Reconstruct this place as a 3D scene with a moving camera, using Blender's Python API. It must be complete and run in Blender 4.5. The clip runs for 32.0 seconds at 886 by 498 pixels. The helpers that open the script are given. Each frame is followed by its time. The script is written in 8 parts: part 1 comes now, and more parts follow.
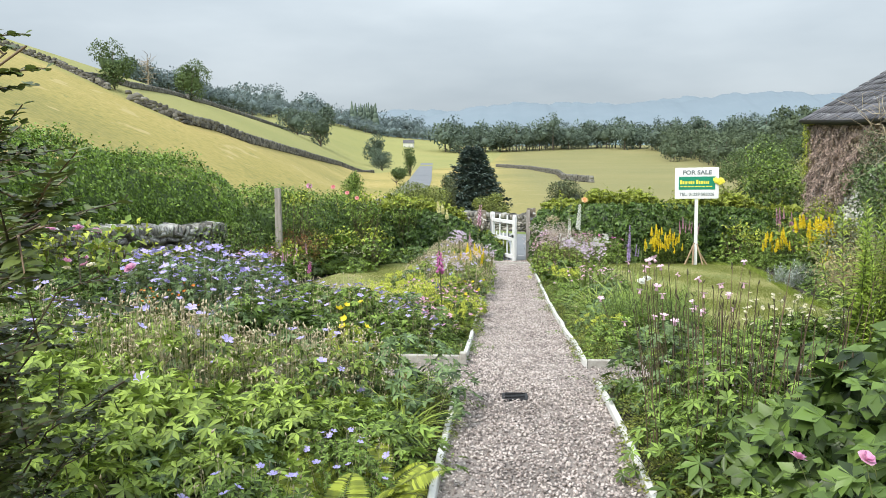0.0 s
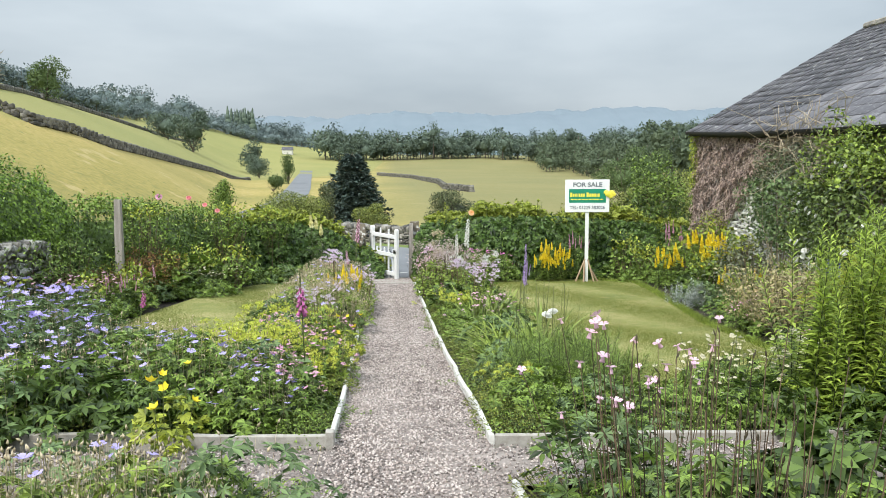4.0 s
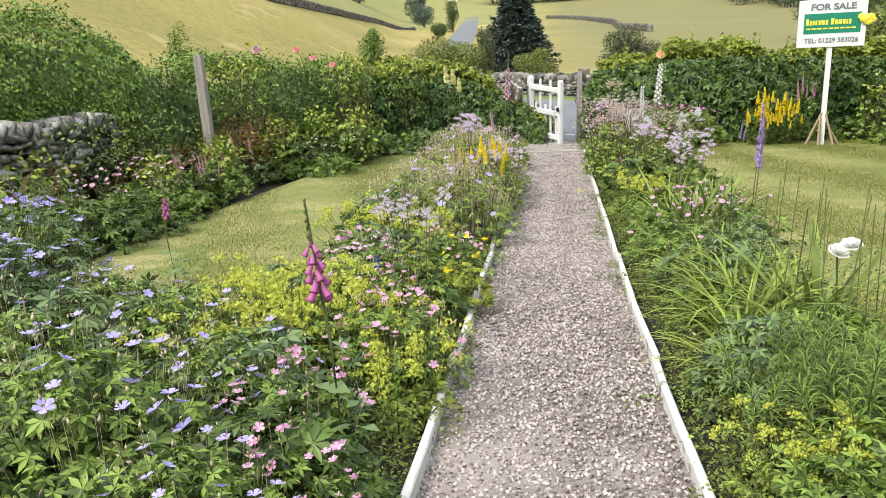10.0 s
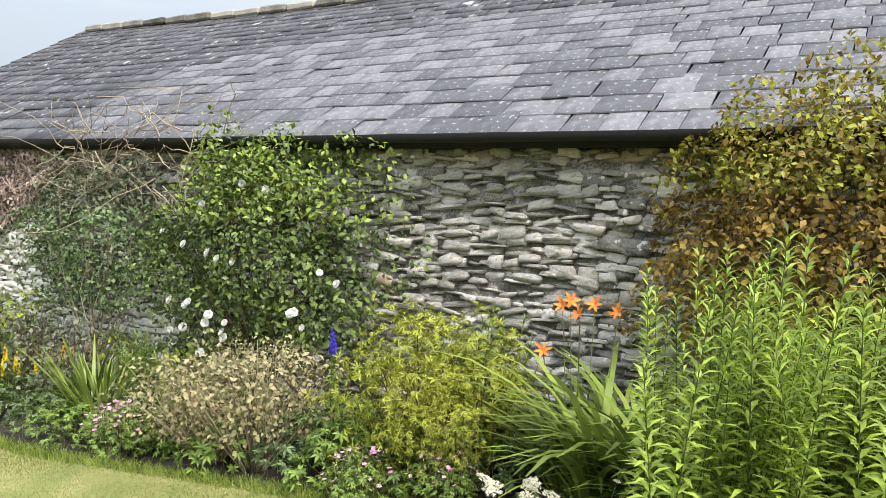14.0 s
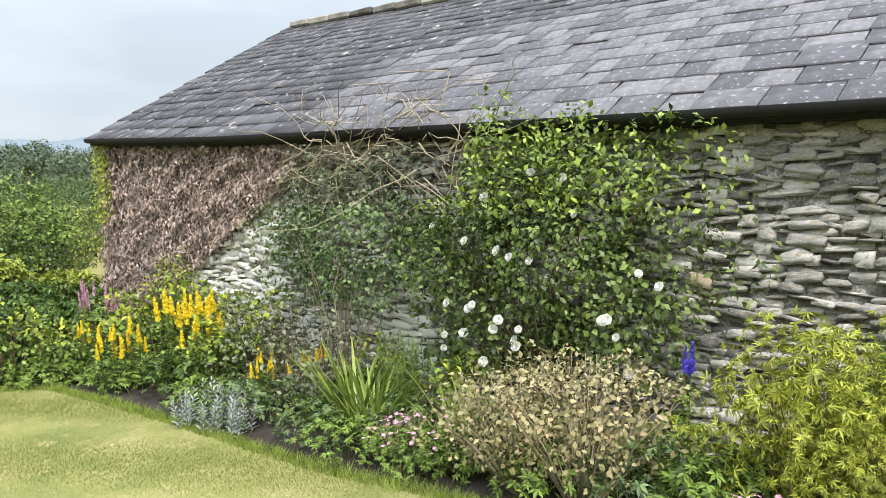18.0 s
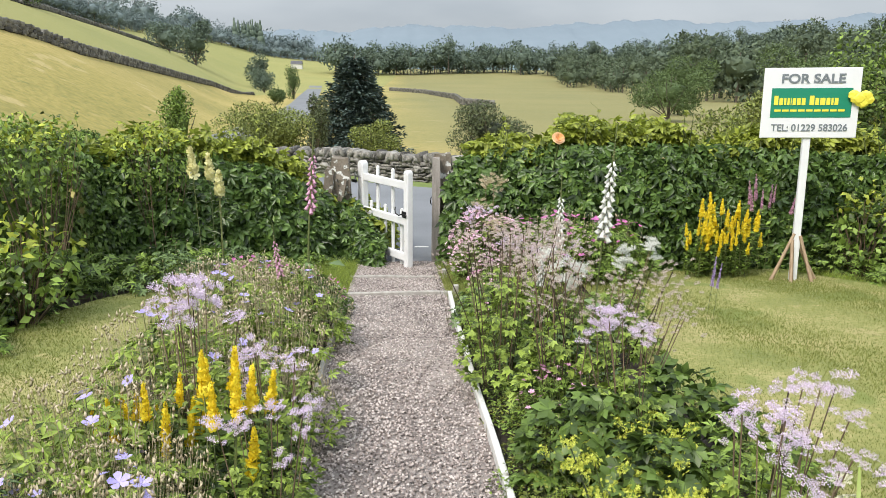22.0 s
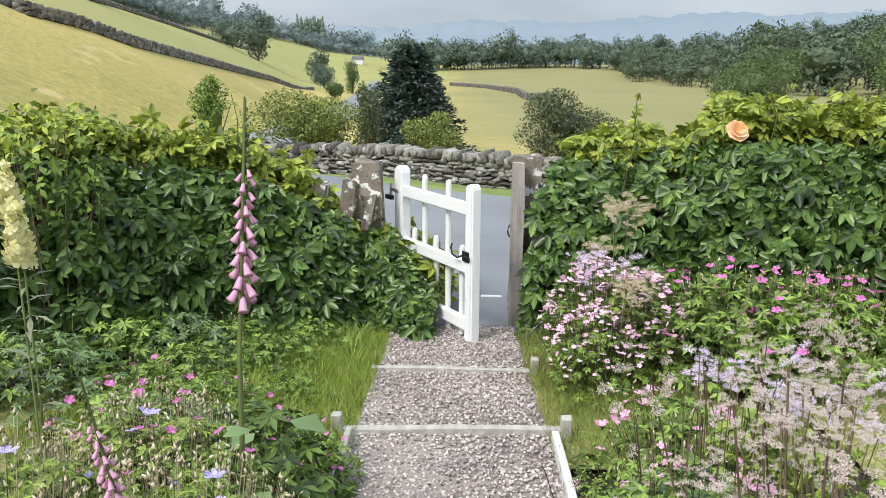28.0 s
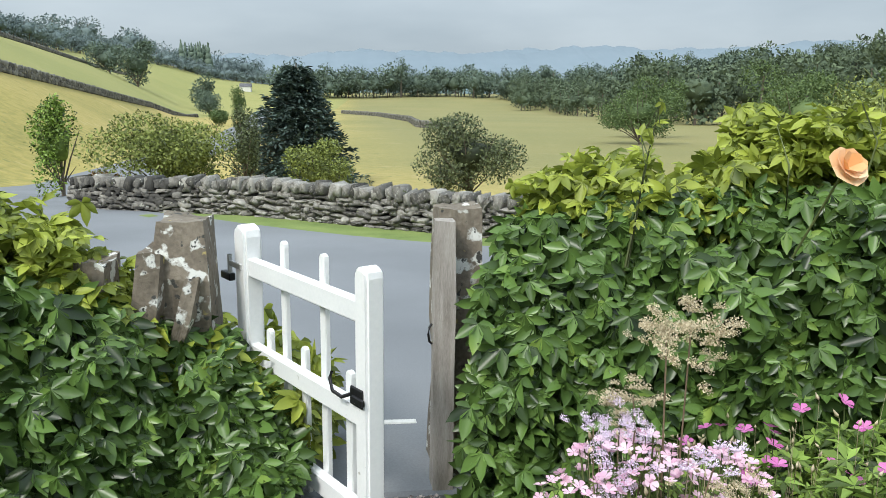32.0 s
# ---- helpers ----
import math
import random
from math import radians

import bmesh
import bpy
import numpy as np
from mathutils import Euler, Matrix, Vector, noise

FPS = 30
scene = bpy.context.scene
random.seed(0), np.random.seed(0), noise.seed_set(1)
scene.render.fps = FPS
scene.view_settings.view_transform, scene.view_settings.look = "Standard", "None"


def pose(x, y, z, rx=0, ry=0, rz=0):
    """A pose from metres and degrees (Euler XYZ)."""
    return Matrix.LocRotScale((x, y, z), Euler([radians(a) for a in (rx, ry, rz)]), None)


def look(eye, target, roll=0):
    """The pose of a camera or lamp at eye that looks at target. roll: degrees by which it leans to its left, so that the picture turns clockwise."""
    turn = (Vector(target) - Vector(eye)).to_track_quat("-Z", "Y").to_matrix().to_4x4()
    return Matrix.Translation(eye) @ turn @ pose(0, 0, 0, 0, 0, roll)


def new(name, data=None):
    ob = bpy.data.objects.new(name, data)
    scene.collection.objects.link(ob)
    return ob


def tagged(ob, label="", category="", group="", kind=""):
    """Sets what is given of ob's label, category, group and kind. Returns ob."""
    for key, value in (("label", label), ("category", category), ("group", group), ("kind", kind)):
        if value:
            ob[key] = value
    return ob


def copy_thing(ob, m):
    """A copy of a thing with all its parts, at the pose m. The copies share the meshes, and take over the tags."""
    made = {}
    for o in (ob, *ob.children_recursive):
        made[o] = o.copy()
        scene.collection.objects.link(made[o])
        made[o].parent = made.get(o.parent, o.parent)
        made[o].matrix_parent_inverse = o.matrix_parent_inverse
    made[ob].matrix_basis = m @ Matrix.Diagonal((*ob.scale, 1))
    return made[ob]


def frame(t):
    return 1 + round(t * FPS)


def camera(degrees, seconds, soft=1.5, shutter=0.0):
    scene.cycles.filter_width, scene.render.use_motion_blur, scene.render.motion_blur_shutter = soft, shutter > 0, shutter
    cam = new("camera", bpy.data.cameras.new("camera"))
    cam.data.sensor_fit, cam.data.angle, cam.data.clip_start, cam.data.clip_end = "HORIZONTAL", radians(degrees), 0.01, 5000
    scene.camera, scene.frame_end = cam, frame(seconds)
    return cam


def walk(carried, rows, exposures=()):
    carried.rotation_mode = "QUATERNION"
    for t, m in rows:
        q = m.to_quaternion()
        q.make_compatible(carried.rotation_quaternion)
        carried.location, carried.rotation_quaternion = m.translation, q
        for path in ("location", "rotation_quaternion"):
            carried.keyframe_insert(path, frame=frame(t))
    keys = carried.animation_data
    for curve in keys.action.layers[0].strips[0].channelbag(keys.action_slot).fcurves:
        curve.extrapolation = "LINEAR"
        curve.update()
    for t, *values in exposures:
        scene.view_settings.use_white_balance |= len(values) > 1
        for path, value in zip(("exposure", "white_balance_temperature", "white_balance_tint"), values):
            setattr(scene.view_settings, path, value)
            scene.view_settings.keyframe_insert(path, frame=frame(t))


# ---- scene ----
PATH = [
    (0.0, look((-0.189, -0.856, 1.632), (-0.962, 9.030, 0.340), -0.27)),
    (0.5, look((-0.196, -0.660, 1.658), (-0.742, 9.230, 0.284), -0.38)),
    (1.0, look((-0.213, -0.541, 1.649), (-0.512, 9.351, 0.217), -0.52)),
    (1.5, look((-0.237, -0.352, 1.651), (-0.246, 9.529, 0.113), -0.73)),
    (2.0, look((-0.266, -0.098, 1.682), (0.004, 9.752, -0.024), -0.92)),
    (2.5, look((-0.255, 0.117, 1.662), (0.222, 9.952, -0.080), -1.04)),
    (3.0, look((-0.203, 0.335, 1.691), (0.418, 10.219, 0.302), -0.72)),
    (3.5, look((-0.180, 0.534, 1.678), (0.537, 10.439, 0.504), 0.05)),
    (5.5, look((-0.160, 1.663, 1.453), (0.704, 11.547, 0.203), 0.83)),
    (6.0, look((-0.130, 1.918, 1.442), (0.506, 11.815, 0.161), 0.52)),
    (6.5, look((-0.137, 2.233, 1.453), (0.092, 12.139, 0.105), 0.20)),
    (7.0, look((-0.140, 2.569, 1.435), (-0.447, 12.450, -0.077), -0.06)),
    (7.5, look((-0.083, 2.866, 1.423), (-0.982, 12.670, -0.329), -0.56)),
    (8.0, look((-0.069, 3.166, 1.425), (-1.486, 12.854, -0.610), -1.03)),
    (8.5, look((-0.058, 3.430, 1.412), (-1.949, 12.977, -0.887), -1.72)),
    (9.0, look((-0.055, 3.709, 1.401), (-2.244, 13.115, -1.195), -2.25)),
    (9.5, look((-0.001, 3.987, 1.379), (-2.157, 13.332, -1.452), -2.71)),
    (10.0, look((0.009, 4.236, 1.381), (-1.436, 13.643, -1.690), -2.71)),
    (10.5, look((-0.011, 4.539, 1.341), (-0.206, 13.965, -1.993), -2.19)),
    (11.0, look((-0.008, 4.798, 1.316), (1.312, 14.032, -2.288), -1.29)),
    (11.5, look((0.020, 5.033, 1.301), (2.911, 13.818, -2.504), -0.03)),
    (12.0, look((0.033, 5.273, 1.297), (4.518, 13.368, -2.493), 0.95)),
    (12.5, look((-0.022, 5.479, 1.305), (6.125, 12.621, -2.045), 1.61)),
    (13.0, look((0.013, 5.671, 1.354), (7.545, 11.812, -1.001), 1.52)),
    (13.5, look((0.023, 5.805, 1.402), (8.574, 10.847, 0.191), 1.53)),
    (14.0, look((0.043, 5.897, 1.440), (9.263, 9.738, 0.951), 1.62)),
    (14.5, look((0.030, 5.999, 1.469), (9.697, 8.548, 1.250), 1.89)),
    (16.5, look((-0.011, 6.826, 1.469), (9.496, 9.916, 1.205), 1.06)),
    (17.0, look((0.028, 7.074, 1.470), (9.246, 10.935, 1.099), 0.76)),
    (17.5, look((0.111, 7.311, 1.431), (8.939, 11.983, 0.941), 0.59)),
    (18.0, look((0.200, 7.548, 1.405), (8.556, 13.004, 0.773), 0.53)),
    (18.5, look((0.186, 7.778, 1.332), (8.029, 13.926, 0.499), 0.63)),
    (19.0, look((0.158, 8.072, 1.284), (7.347, 14.912, 0.045), 0.50)),
    (19.5, look((0.150, 8.322, 1.223), (6.120, 16.183, -0.379), 0.21)),
    (20.0, look((0.134, 8.568, 1.168), (4.779, 17.229, -0.678), 0.02)),
    (20.5, look((0.085, 8.819, 1.133), (3.598, 17.950, -0.934), -0.00)),
    (21.0, look((0.023, 9.078, 1.148), (2.559, 18.495, -1.060), 0.02)),
    (21.5, look((0.011, 9.367, 1.107), (1.565, 18.987, -1.137), 0.29)),
    (22.0, look((0.013, 9.707, 1.088), (0.628, 19.431, -1.162), 0.57)),
    (22.5, look((-0.000, 10.004, 1.045), (-0.159, 19.722, -1.306), 0.77)),
    (23.0, look((-0.020, 10.278, 1.029), (-0.806, 19.930, -1.468), 0.53)),
    (23.5, look((-0.026, 10.562, 0.986), (-1.319, 20.123, -1.646), 0.17)),
    (24.0, look((0.002, 10.836, 0.976), (-1.769, 20.303, -1.717), -0.64)),
    (24.5, look((-0.009, 11.095, 0.963), (-2.159, 20.468, -1.782), -1.12)),
    (26.5, look((-0.025, 12.386, 0.824), (-2.045, 21.806, -1.856), -0.79)),
    (27.0, look((-0.037, 12.735, 0.792), (-1.315, 22.306, -1.808), -0.24)),
    (27.5, look((-0.015, 13.037, 0.769), (-0.676, 22.707, -1.694), 0.03)),
    (28.0, look((0.024, 13.382, 0.767), (-0.137, 23.110, -1.543), 0.29)),
    (28.5, look((0.035, 13.695, 0.751), (0.251, 23.455, -1.416), 0.41)),
    (29.0, look((0.013, 14.035, 0.712), (0.484, 23.811, -1.337), 0.39)),
    (29.5, look((-0.007, 14.353, 0.673), (0.630, 24.144, -1.256), 0.61)),
    (30.0, look((0.021, 14.716, 0.654), (0.795, 24.508, -1.220), 0.53)),
    (30.5, look((0.033, 15.029, 0.621), (0.913, 24.815, -1.240), 0.54)),
    (31.0, look((0.016, 15.345, 0.614), (1.018, 25.114, -1.272), 0.55)),
    (31.5, look((0.042, 15.637, 0.602), (1.142, 25.391, -1.306), 0.56)),
    (32.0, look((0.083, 15.946, 0.604), (1.312, 25.679, -1.337), 0.71)),
]
cam = camera(61.06, 32.0, 0.6)
walk(cam, PATH, [(0.0, 0.43, 6500, 10), (3.0, 0.42, 6500, 11), (6.0, 0.17, 6450, 7), (9.0, 0.34, 6800, 13), (12.0, 0.42, 6650, 13), (13.0, 0.58, 6650, 14), (15.0, 0.78, 6600, 13), (17.0, 0.80, 6550, 12), (20.0, 0.40, 6650, 13), (22.0, 0.31, 6650, 13), (25.0, 0.43, 6600, 14), (29.0, 0.36, 6350, 11), (32.0, 0.29, 6300, 8)])

# ---- sky, sun, exposure ----
world = bpy.data.worlds.new("overcast_sky")
scene.world = world
world.use_nodes = True
wn, wl = world.node_tree.nodes, world.node_tree.links
wn.clear()
sky = wn.new("ShaderNodeTexSky")
sky.sky_type = "NISHITA"
sky.sun_disc = False
sky.sun_elevation = radians(48)
sky.sun_rotation = radians(218)
sky.air_density, sky.dust_density, sky.ozone_density = 1.0, 3.0, 1.0
sky_dim = wn.new("ShaderNodeVectorMath"); sky_dim.operation = "SCALE"
sky_dim.inputs["Scale"].default_value = 0.09
wl.new(sky.outputs[0], sky_dim.inputs[0])
wtc = wn.new("ShaderNodeTexCoord")
wmap = wn.new("ShaderNodeMapping"); wmap.inputs["Scale"].default_value = (1.0, 1.0, 3.4)
wl.new(wtc.outputs["Generated"], wmap.inputs[0])
wno = wn.new("ShaderNodeTexNoise"); wno.inputs["Scale"].default_value = 2.3
wno.inputs["Detail"].default_value = 5.0; wno.inputs["Roughness"].default_value = 0.5
wl.new(wmap.outputs[0], wno.inputs["Vector"])
wramp = wn.new("ShaderNodeValToRGB")
wramp.color_ramp.elements[0].position, wramp.color_ramp.elements[0].color = 0.32, (0.54, 0.63, 0.70, 1)
wramp.color_ramp.elements[1].position, wramp.color_ramp.elements[1].color = 0.66, (0.76, 0.85, 0.91, 1)
wl.new(wno.outputs["Fac"], wramp.inputs[0])
wmix = wn.new("ShaderNodeMix"); wmix.data_type = "RGBA"; wmix.inputs["Factor"].default_value = 0.9
wl.new(sky_dim.outputs[0], wmix.inputs["A"]); wl.new(wramp.outputs[0], wmix.inputs["B"])
wbg = wn.new("ShaderNodeBackground"); wbg.inputs["Strength"].default_value = 0.84
wsep = wn.new("ShaderNodeSeparateXYZ"); wl.new(wtc.outputs["Generated"], wsep.inputs[0])
wgr = wn.new("ShaderNodeMapRange"); wgr.inputs["From Min"].default_value = 0.0; wgr.inputs["From Max"].default_value = 1.0
wgr.inputs["To Min"].default_value = 0.72; wgr.inputs["To Max"].default_value = 2.0
wl.new(wsep.outputs["Z"], wgr.inputs["Value"])
wsc = wn.new("ShaderNodeVectorMath"); wsc.operation = "SCALE"
wl.new(wmix.outputs["Result"], wsc.inputs[0]); wl.new(wgr.outputs[0], wsc.inputs["Scale"])
# the cloud is brighter round the hidden sun, behind and to one side of the walk
wdot = wn.new("ShaderNodeVectorMath"); wdot.operation = "DOT_PRODUCT"; wdot.inputs[1].default_value = (-0.42, -0.80, 0.43)
wl.new(wtc.outputs["Generated"], wdot.inputs[0])
wglow = wn.new("ShaderNodeMapRange"); wglow.inputs["From Min"].default_value = -0.2; wglow.inputs["From Max"].default_value = 1.0
wglow.inputs["To Min"].default_value = 1.0; wglow.inputs["To Max"].default_value = 1.5
wl.new(wdot.outputs["Value"], wglow.inputs["Value"])
wsc2 = wn.new("ShaderNodeVectorMath"); wsc2.operation = "SCALE"
wl.new(wsc.outputs[0], wsc2.inputs[0]); wl.new(wglow.outputs[0], wsc2.inputs["Scale"])
wl.new(wsc2.outputs[0], wbg.inputs[0])
wout = wn.new("ShaderNodeOutputWorld"); wl.new(wbg.outputs[0], wout.inputs[0])
sun_data = bpy.data.lights.new("sun", "SUN")
sun_data.energy, sun_data.angle, sun_data.color = 2.5, radians(14), (1.0, 0.95, 0.87)
sun = new("sun", sun_data)
sun.matrix_world = look((0, 0, 40), (23, 29, 0))

# ---- materials ----
def mat_nodes(name):
    m = bpy.data.materials.new(name)
    m.use_nodes = True
    n = m.node_tree.nodes
    n.clear()
    out = n.new("ShaderNodeOutputMaterial")
    return m, n, m.node_tree.links, out


def ramp_node(n, cols):
    r = n.new("ShaderNodeValToRGB")
    e = r.color_ramp.elements
    for i, (p, c) in enumerate(cols):
        el = e[i] if i < 2 else e.new(p)
        el.position, el.color = p, (*c, 1)
    return r


def leaf_mat(name, dark, light, rough=0.5, trans=0.22, tip=None, deep=0.42):
    """A leaf or petal: each one takes its own tone between dark and light."""
    m, n, l, out = mat_nodes(name)
    geo = n.new("ShaderNodeNewGeometry")
    dark = tuple(deep * c for c in dark)
    cols = [(0.05, dark), (0.78, light)] + ([(1.0, tip)] if tip else [])
    r = ramp_node(n, cols)
    tc = n.new("ShaderNodeTexCoord")
    no = n.new("ShaderNodeTexNoise"); no.inputs["Scale"].default_value = 5.0
    l.new(tc.outputs["Object"], no.inputs["Vector"])
    ma = n.new("ShaderNodeMath"); ma.operation = "MULTIPLY_ADD"
    l.new(no.outputs["Fac"], ma.inputs[0]); ma.inputs[1].default_value = 0.7
    mb = n.new("ShaderNodeMath"); mb.operation = "MULTIPLY_ADD"; mb.inputs[1].default_value = 0.75; mb.inputs[2].default_value = -0.25
    l.new(geo.outputs["Random Per Island"], mb.inputs[0])
    l.new(mb.outputs[0], ma.inputs[2])
    l.new(ma.outputs[0], r.inputs[0])
    b = n.new("ShaderNodeBsdfPrincipled"); b.inputs["Roughness"].default_value = rough
    b.inputs["Specular IOR Level"].default_value = 0.38
    l.new(r.outputs[0], b.inputs["Base Color"])
    t = n.new("ShaderNodeBsdfTranslucent"); l.new(r.outputs[0], t.inputs[0])
    mx = n.new("ShaderNodeMixShader"); mx.inputs[0].default_value = trans
    l.new(b.outputs[0], mx.inputs[1]); l.new(t.outputs[0], mx.inputs[2]); l.new(mx.outputs[0], out.inputs[0])
    return m


def surf_mat(name, cols, scale=4.0, fine=60.0, rough=0.8, bump=0.3, bump_size=0.01, island=0.0, obj_random=0.0, spots=None, metal=0.0, stretch=(1, 1, 1)):
    """A surface with tones at two scales, fine relief, and optional spots (lichen, chips): (scale, threshold, colour)."""
    m, n, l, out = mat_nodes(name)
    tc = n.new("ShaderNodeTexCoord")
    mp = n.new("ShaderNodeMapping"); mp.inputs["Scale"].default_value = stretch
    l.new(tc.outputs["Object"], mp.inputs[0])
    n1 = n.new("ShaderNodeTexNoise"); n1.inputs["Scale"].default_value = scale; n1.inputs["Detail"].default_value = 6
    n2 = n.new("ShaderNodeTexNoise"); n2.inputs["Scale"].default_value = fine; n2.inputs["Detail"].default_value = 4
    l.new(mp.outputs[0], n1.inputs["Vector"]); l.new(mp.outputs[0], n2.inputs["Vector"])
    add = n.new("ShaderNodeMath"); add.operation = "MULTIPLY_ADD"; add.inputs[1].default_value = 0.45
    l.new(n2.outputs["Fac"], add.inputs[0])
    sc = n.new("ShaderNodeMath"); sc.operation = "MULTIPLY_ADD"; sc.inputs[1].default_value = 0.75; sc.inputs[2].default_value = -0.1
    l.new(n1.outputs["Fac"], sc.inputs[0]); l.new(sc.outputs[0], add.inputs[2])
    fac = add
    for amount, node, sock in ((island, "ShaderNodeNewGeometry", "Random Per Island"), (obj_random, "ShaderNodeObjectInfo", "Random")):
        if amount:
            g = n.new(node)
            k = n.new("ShaderNodeMath"); k.operation = "MULTIPLY_ADD"; k.inputs[1].default_value = amount
            s = n.new("ShaderNodeMath"); s.operation = "SUBTRACT"; s.inputs[1].default_value = 0.5
            l.new(g.outputs[sock], s.inputs[0]); l.new(s.outputs[0], k.inputs[0]); l.new(fac.outputs[0], k.inputs[2])
            fac = k
    r = ramp_node(n, cols)
    l.new(fac.outputs[0], r.inputs[0])
    col = r.outputs[0]
    for sp in (spots or []):
        ns = n.new("ShaderNodeTexNoise"); ns.inputs["Scale"].default_value = sp[0]; ns.inputs["Detail"].default_value = 5
        l.new(tc.outputs["Object"], ns.inputs["Vector"])
        rs = n.new("ShaderNodeValToRGB"); rs.color_ramp.elements[0].position = sp[1]; rs.color_ramp.elements[1].position = sp[1] + 0.05
        l.new(ns.outputs["Fac"], rs.inputs[0])
        mx = n.new("ShaderNodeMix"); mx.data_type = "RGBA"; mx.inputs["B"].default_value = (*sp[2], 1)
        l.new(rs.outputs[0], mx.inputs["Factor"]); l.new(col, mx.inputs["A"]); col = mx.outputs["Result"]
    b = n.new("ShaderNodeBsdfPrincipled"); b.inputs["Roughness"].default_value = rough; b.inputs["Metallic"].default_value = metal
    l.new(col, b.inputs["Base Color"])
    if bump:
        bp = n.new("ShaderNodeBump"); bp.inputs["Strength"].default_value = bump; bp.inputs["Distance"].default_value = bump_size
        l.new(add.outputs[0], bp.inputs["Height"]); l.new(bp.outputs[0], b.inputs["Normal"])
    l.new(b.outputs[0], out.inputs[0])
    return m


M = {}
M["leaf"] = leaf_mat("leaf_green", (0.052, 0.095, 0.020), (0.275, 0.405, 0.075))
M["leaf_fresh"] = leaf_mat("leaf_fresh", (0.10, 0.165, 0.028), (0.36, 0.48, 0.085))
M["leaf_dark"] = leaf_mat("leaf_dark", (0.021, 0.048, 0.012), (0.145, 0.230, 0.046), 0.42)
M["leaf_blue"] = leaf_mat("leaf_bluegreen", (0.052, 0.095, 0.042), (0.220, 0.325, 0.125))
M["leaf_lime"] = leaf_mat("leaf_lime", (0.179, 0.246, 0.033), (0.464, 0.522, 0.065))
M["leaf_yellow"] = leaf_mat("leaf_yellow", (0.22, 0.28, 0.03), (0.50, 0.54, 0.07))
M["leaf_silver"] = leaf_mat("leaf_silver", (0.33, 0.38, 0.33), (0.55, 0.60, 0.56), 0.7)
M["leaf_grey"] = leaf_mat("leaf_greygreen", (0.081, 0.110, 0.060), (0.278, 0.300, 0.190), 0.6)
M["leaf_bronze"] = leaf_mat("leaf_bronze", (0.075, 0.046, 0.012), (0.30, 0.175, 0.045), 0.5)
M["leaf_straw"] = leaf_mat("leaf_straw", (0.30, 0.26, 0.13), (0.55, 0.48, 0.27), 0.7)
M["leaf_pinkish"] = leaf_mat("leaf_pinkish", (0.24, 0.25, 0.09), (0.52, 0.45, 0.24), 0.6, 0.25, (0.5, 0.24, 0.17))
M["ivy_dead"] = leaf_mat("ivy_dead", (0.19, 0.135, 0.115), (0.56, 0.435, 0.38), 0.8, 0.05)
# face leaf toned darker than the young top leaf, for shade in its gaps
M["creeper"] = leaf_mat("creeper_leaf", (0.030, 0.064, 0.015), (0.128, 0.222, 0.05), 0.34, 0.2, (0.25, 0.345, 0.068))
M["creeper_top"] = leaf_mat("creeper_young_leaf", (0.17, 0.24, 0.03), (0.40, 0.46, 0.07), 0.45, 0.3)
M["grass"] = leaf_mat("grass_blade", (0.165, 0.21, 0.045), (0.265, 0.285, 0.078), 0.7, 0.25, (0.43, 0.37, 0.18), 0.9)
M["grass_lush"] = leaf_mat("grass_lush", (0.125, 0.203, 0.033), (0.356, 0.450, 0.078), 0.5, 0.3)
M["blade"] = leaf_mat("strap_leaf", (0.085, 0.15, 0.03), (0.30, 0.385, 0.078), 0.4, 0.22)
M["privet"] = leaf_mat("privet_leaf", (0.055, 0.12, 0.016), (0.25, 0.39, 0.06), 0.4)
M["bronze_mix"] = leaf_mat("bronze_and_green", (0.15, 0.10, 0.02), (0.43, 0.28, 0.06), 0.5, 0.3, (0.46, 0.48, 0.075))
M["leaf_lime_tip"] = leaf_mat("young_shrub_leaf", (0.20, 0.15, 0.025), (0.42, 0.44, 0.06), 0.5, 0.3, (0.50, 0.52, 0.08))
M["rose_leaf"] = leaf_mat("rose_leaf", (0.035, 0.065, 0.018), (0.19, 0.27, 0.07), 0.4, 0.2, (0.34, 0.42, 0.09))
M["leaf_rust"] = leaf_mat("leaf_rust", (0.10, 0.055, 0.018), (0.31, 0.155, 0.055), 0.5)
M["leaf_black"] = leaf_mat("dark_twig_leaf", (0.03, 0.05, 0.012), (0.14, 0.18, 0.045), 0.4, 0.15)
M["fern_brown"] = leaf_mat("withered_frond", (0.05, 0.034, 0.016), (0.20, 0.125, 0.055), 0.8, 0.2)
M["boxleaf"] = leaf_mat("small_box_leaf", (0.05, 0.085, 0.014), (0.26, 0.30, 0.05), 0.45, 0.3, (0.46, 0.44, 0.12))
M["willow"] = leaf_mat("willow_leaf", (0.20, 0.33, 0.045), (0.50, 0.64, 0.11), 0.45, 0.35)
M["hawthorn"] = leaf_mat("hawthorn_leaf", (0.10, 0.135, 0.035), (0.30, 0.35, 0.09), 0.55)
M["leaf_grey_dark"] = leaf_mat("dusky_leaf", (0.05, 0.07, 0.035), (0.165, 0.20, 0.095), 0.55)
M["pine"] = leaf_mat("conifer_needles", (0.030, 0.055, 0.047), (0.115, 0.168, 0.142), 0.6, 0.1)
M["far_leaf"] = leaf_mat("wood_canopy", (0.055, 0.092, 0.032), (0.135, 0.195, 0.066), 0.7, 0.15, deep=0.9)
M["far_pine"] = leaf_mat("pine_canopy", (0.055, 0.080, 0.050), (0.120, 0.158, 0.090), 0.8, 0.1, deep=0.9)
M["stem"] = leaf_mat("stem", (0.06, 0.09, 0.03), (0.17, 0.2, 0.07), 0.6, 0.0)
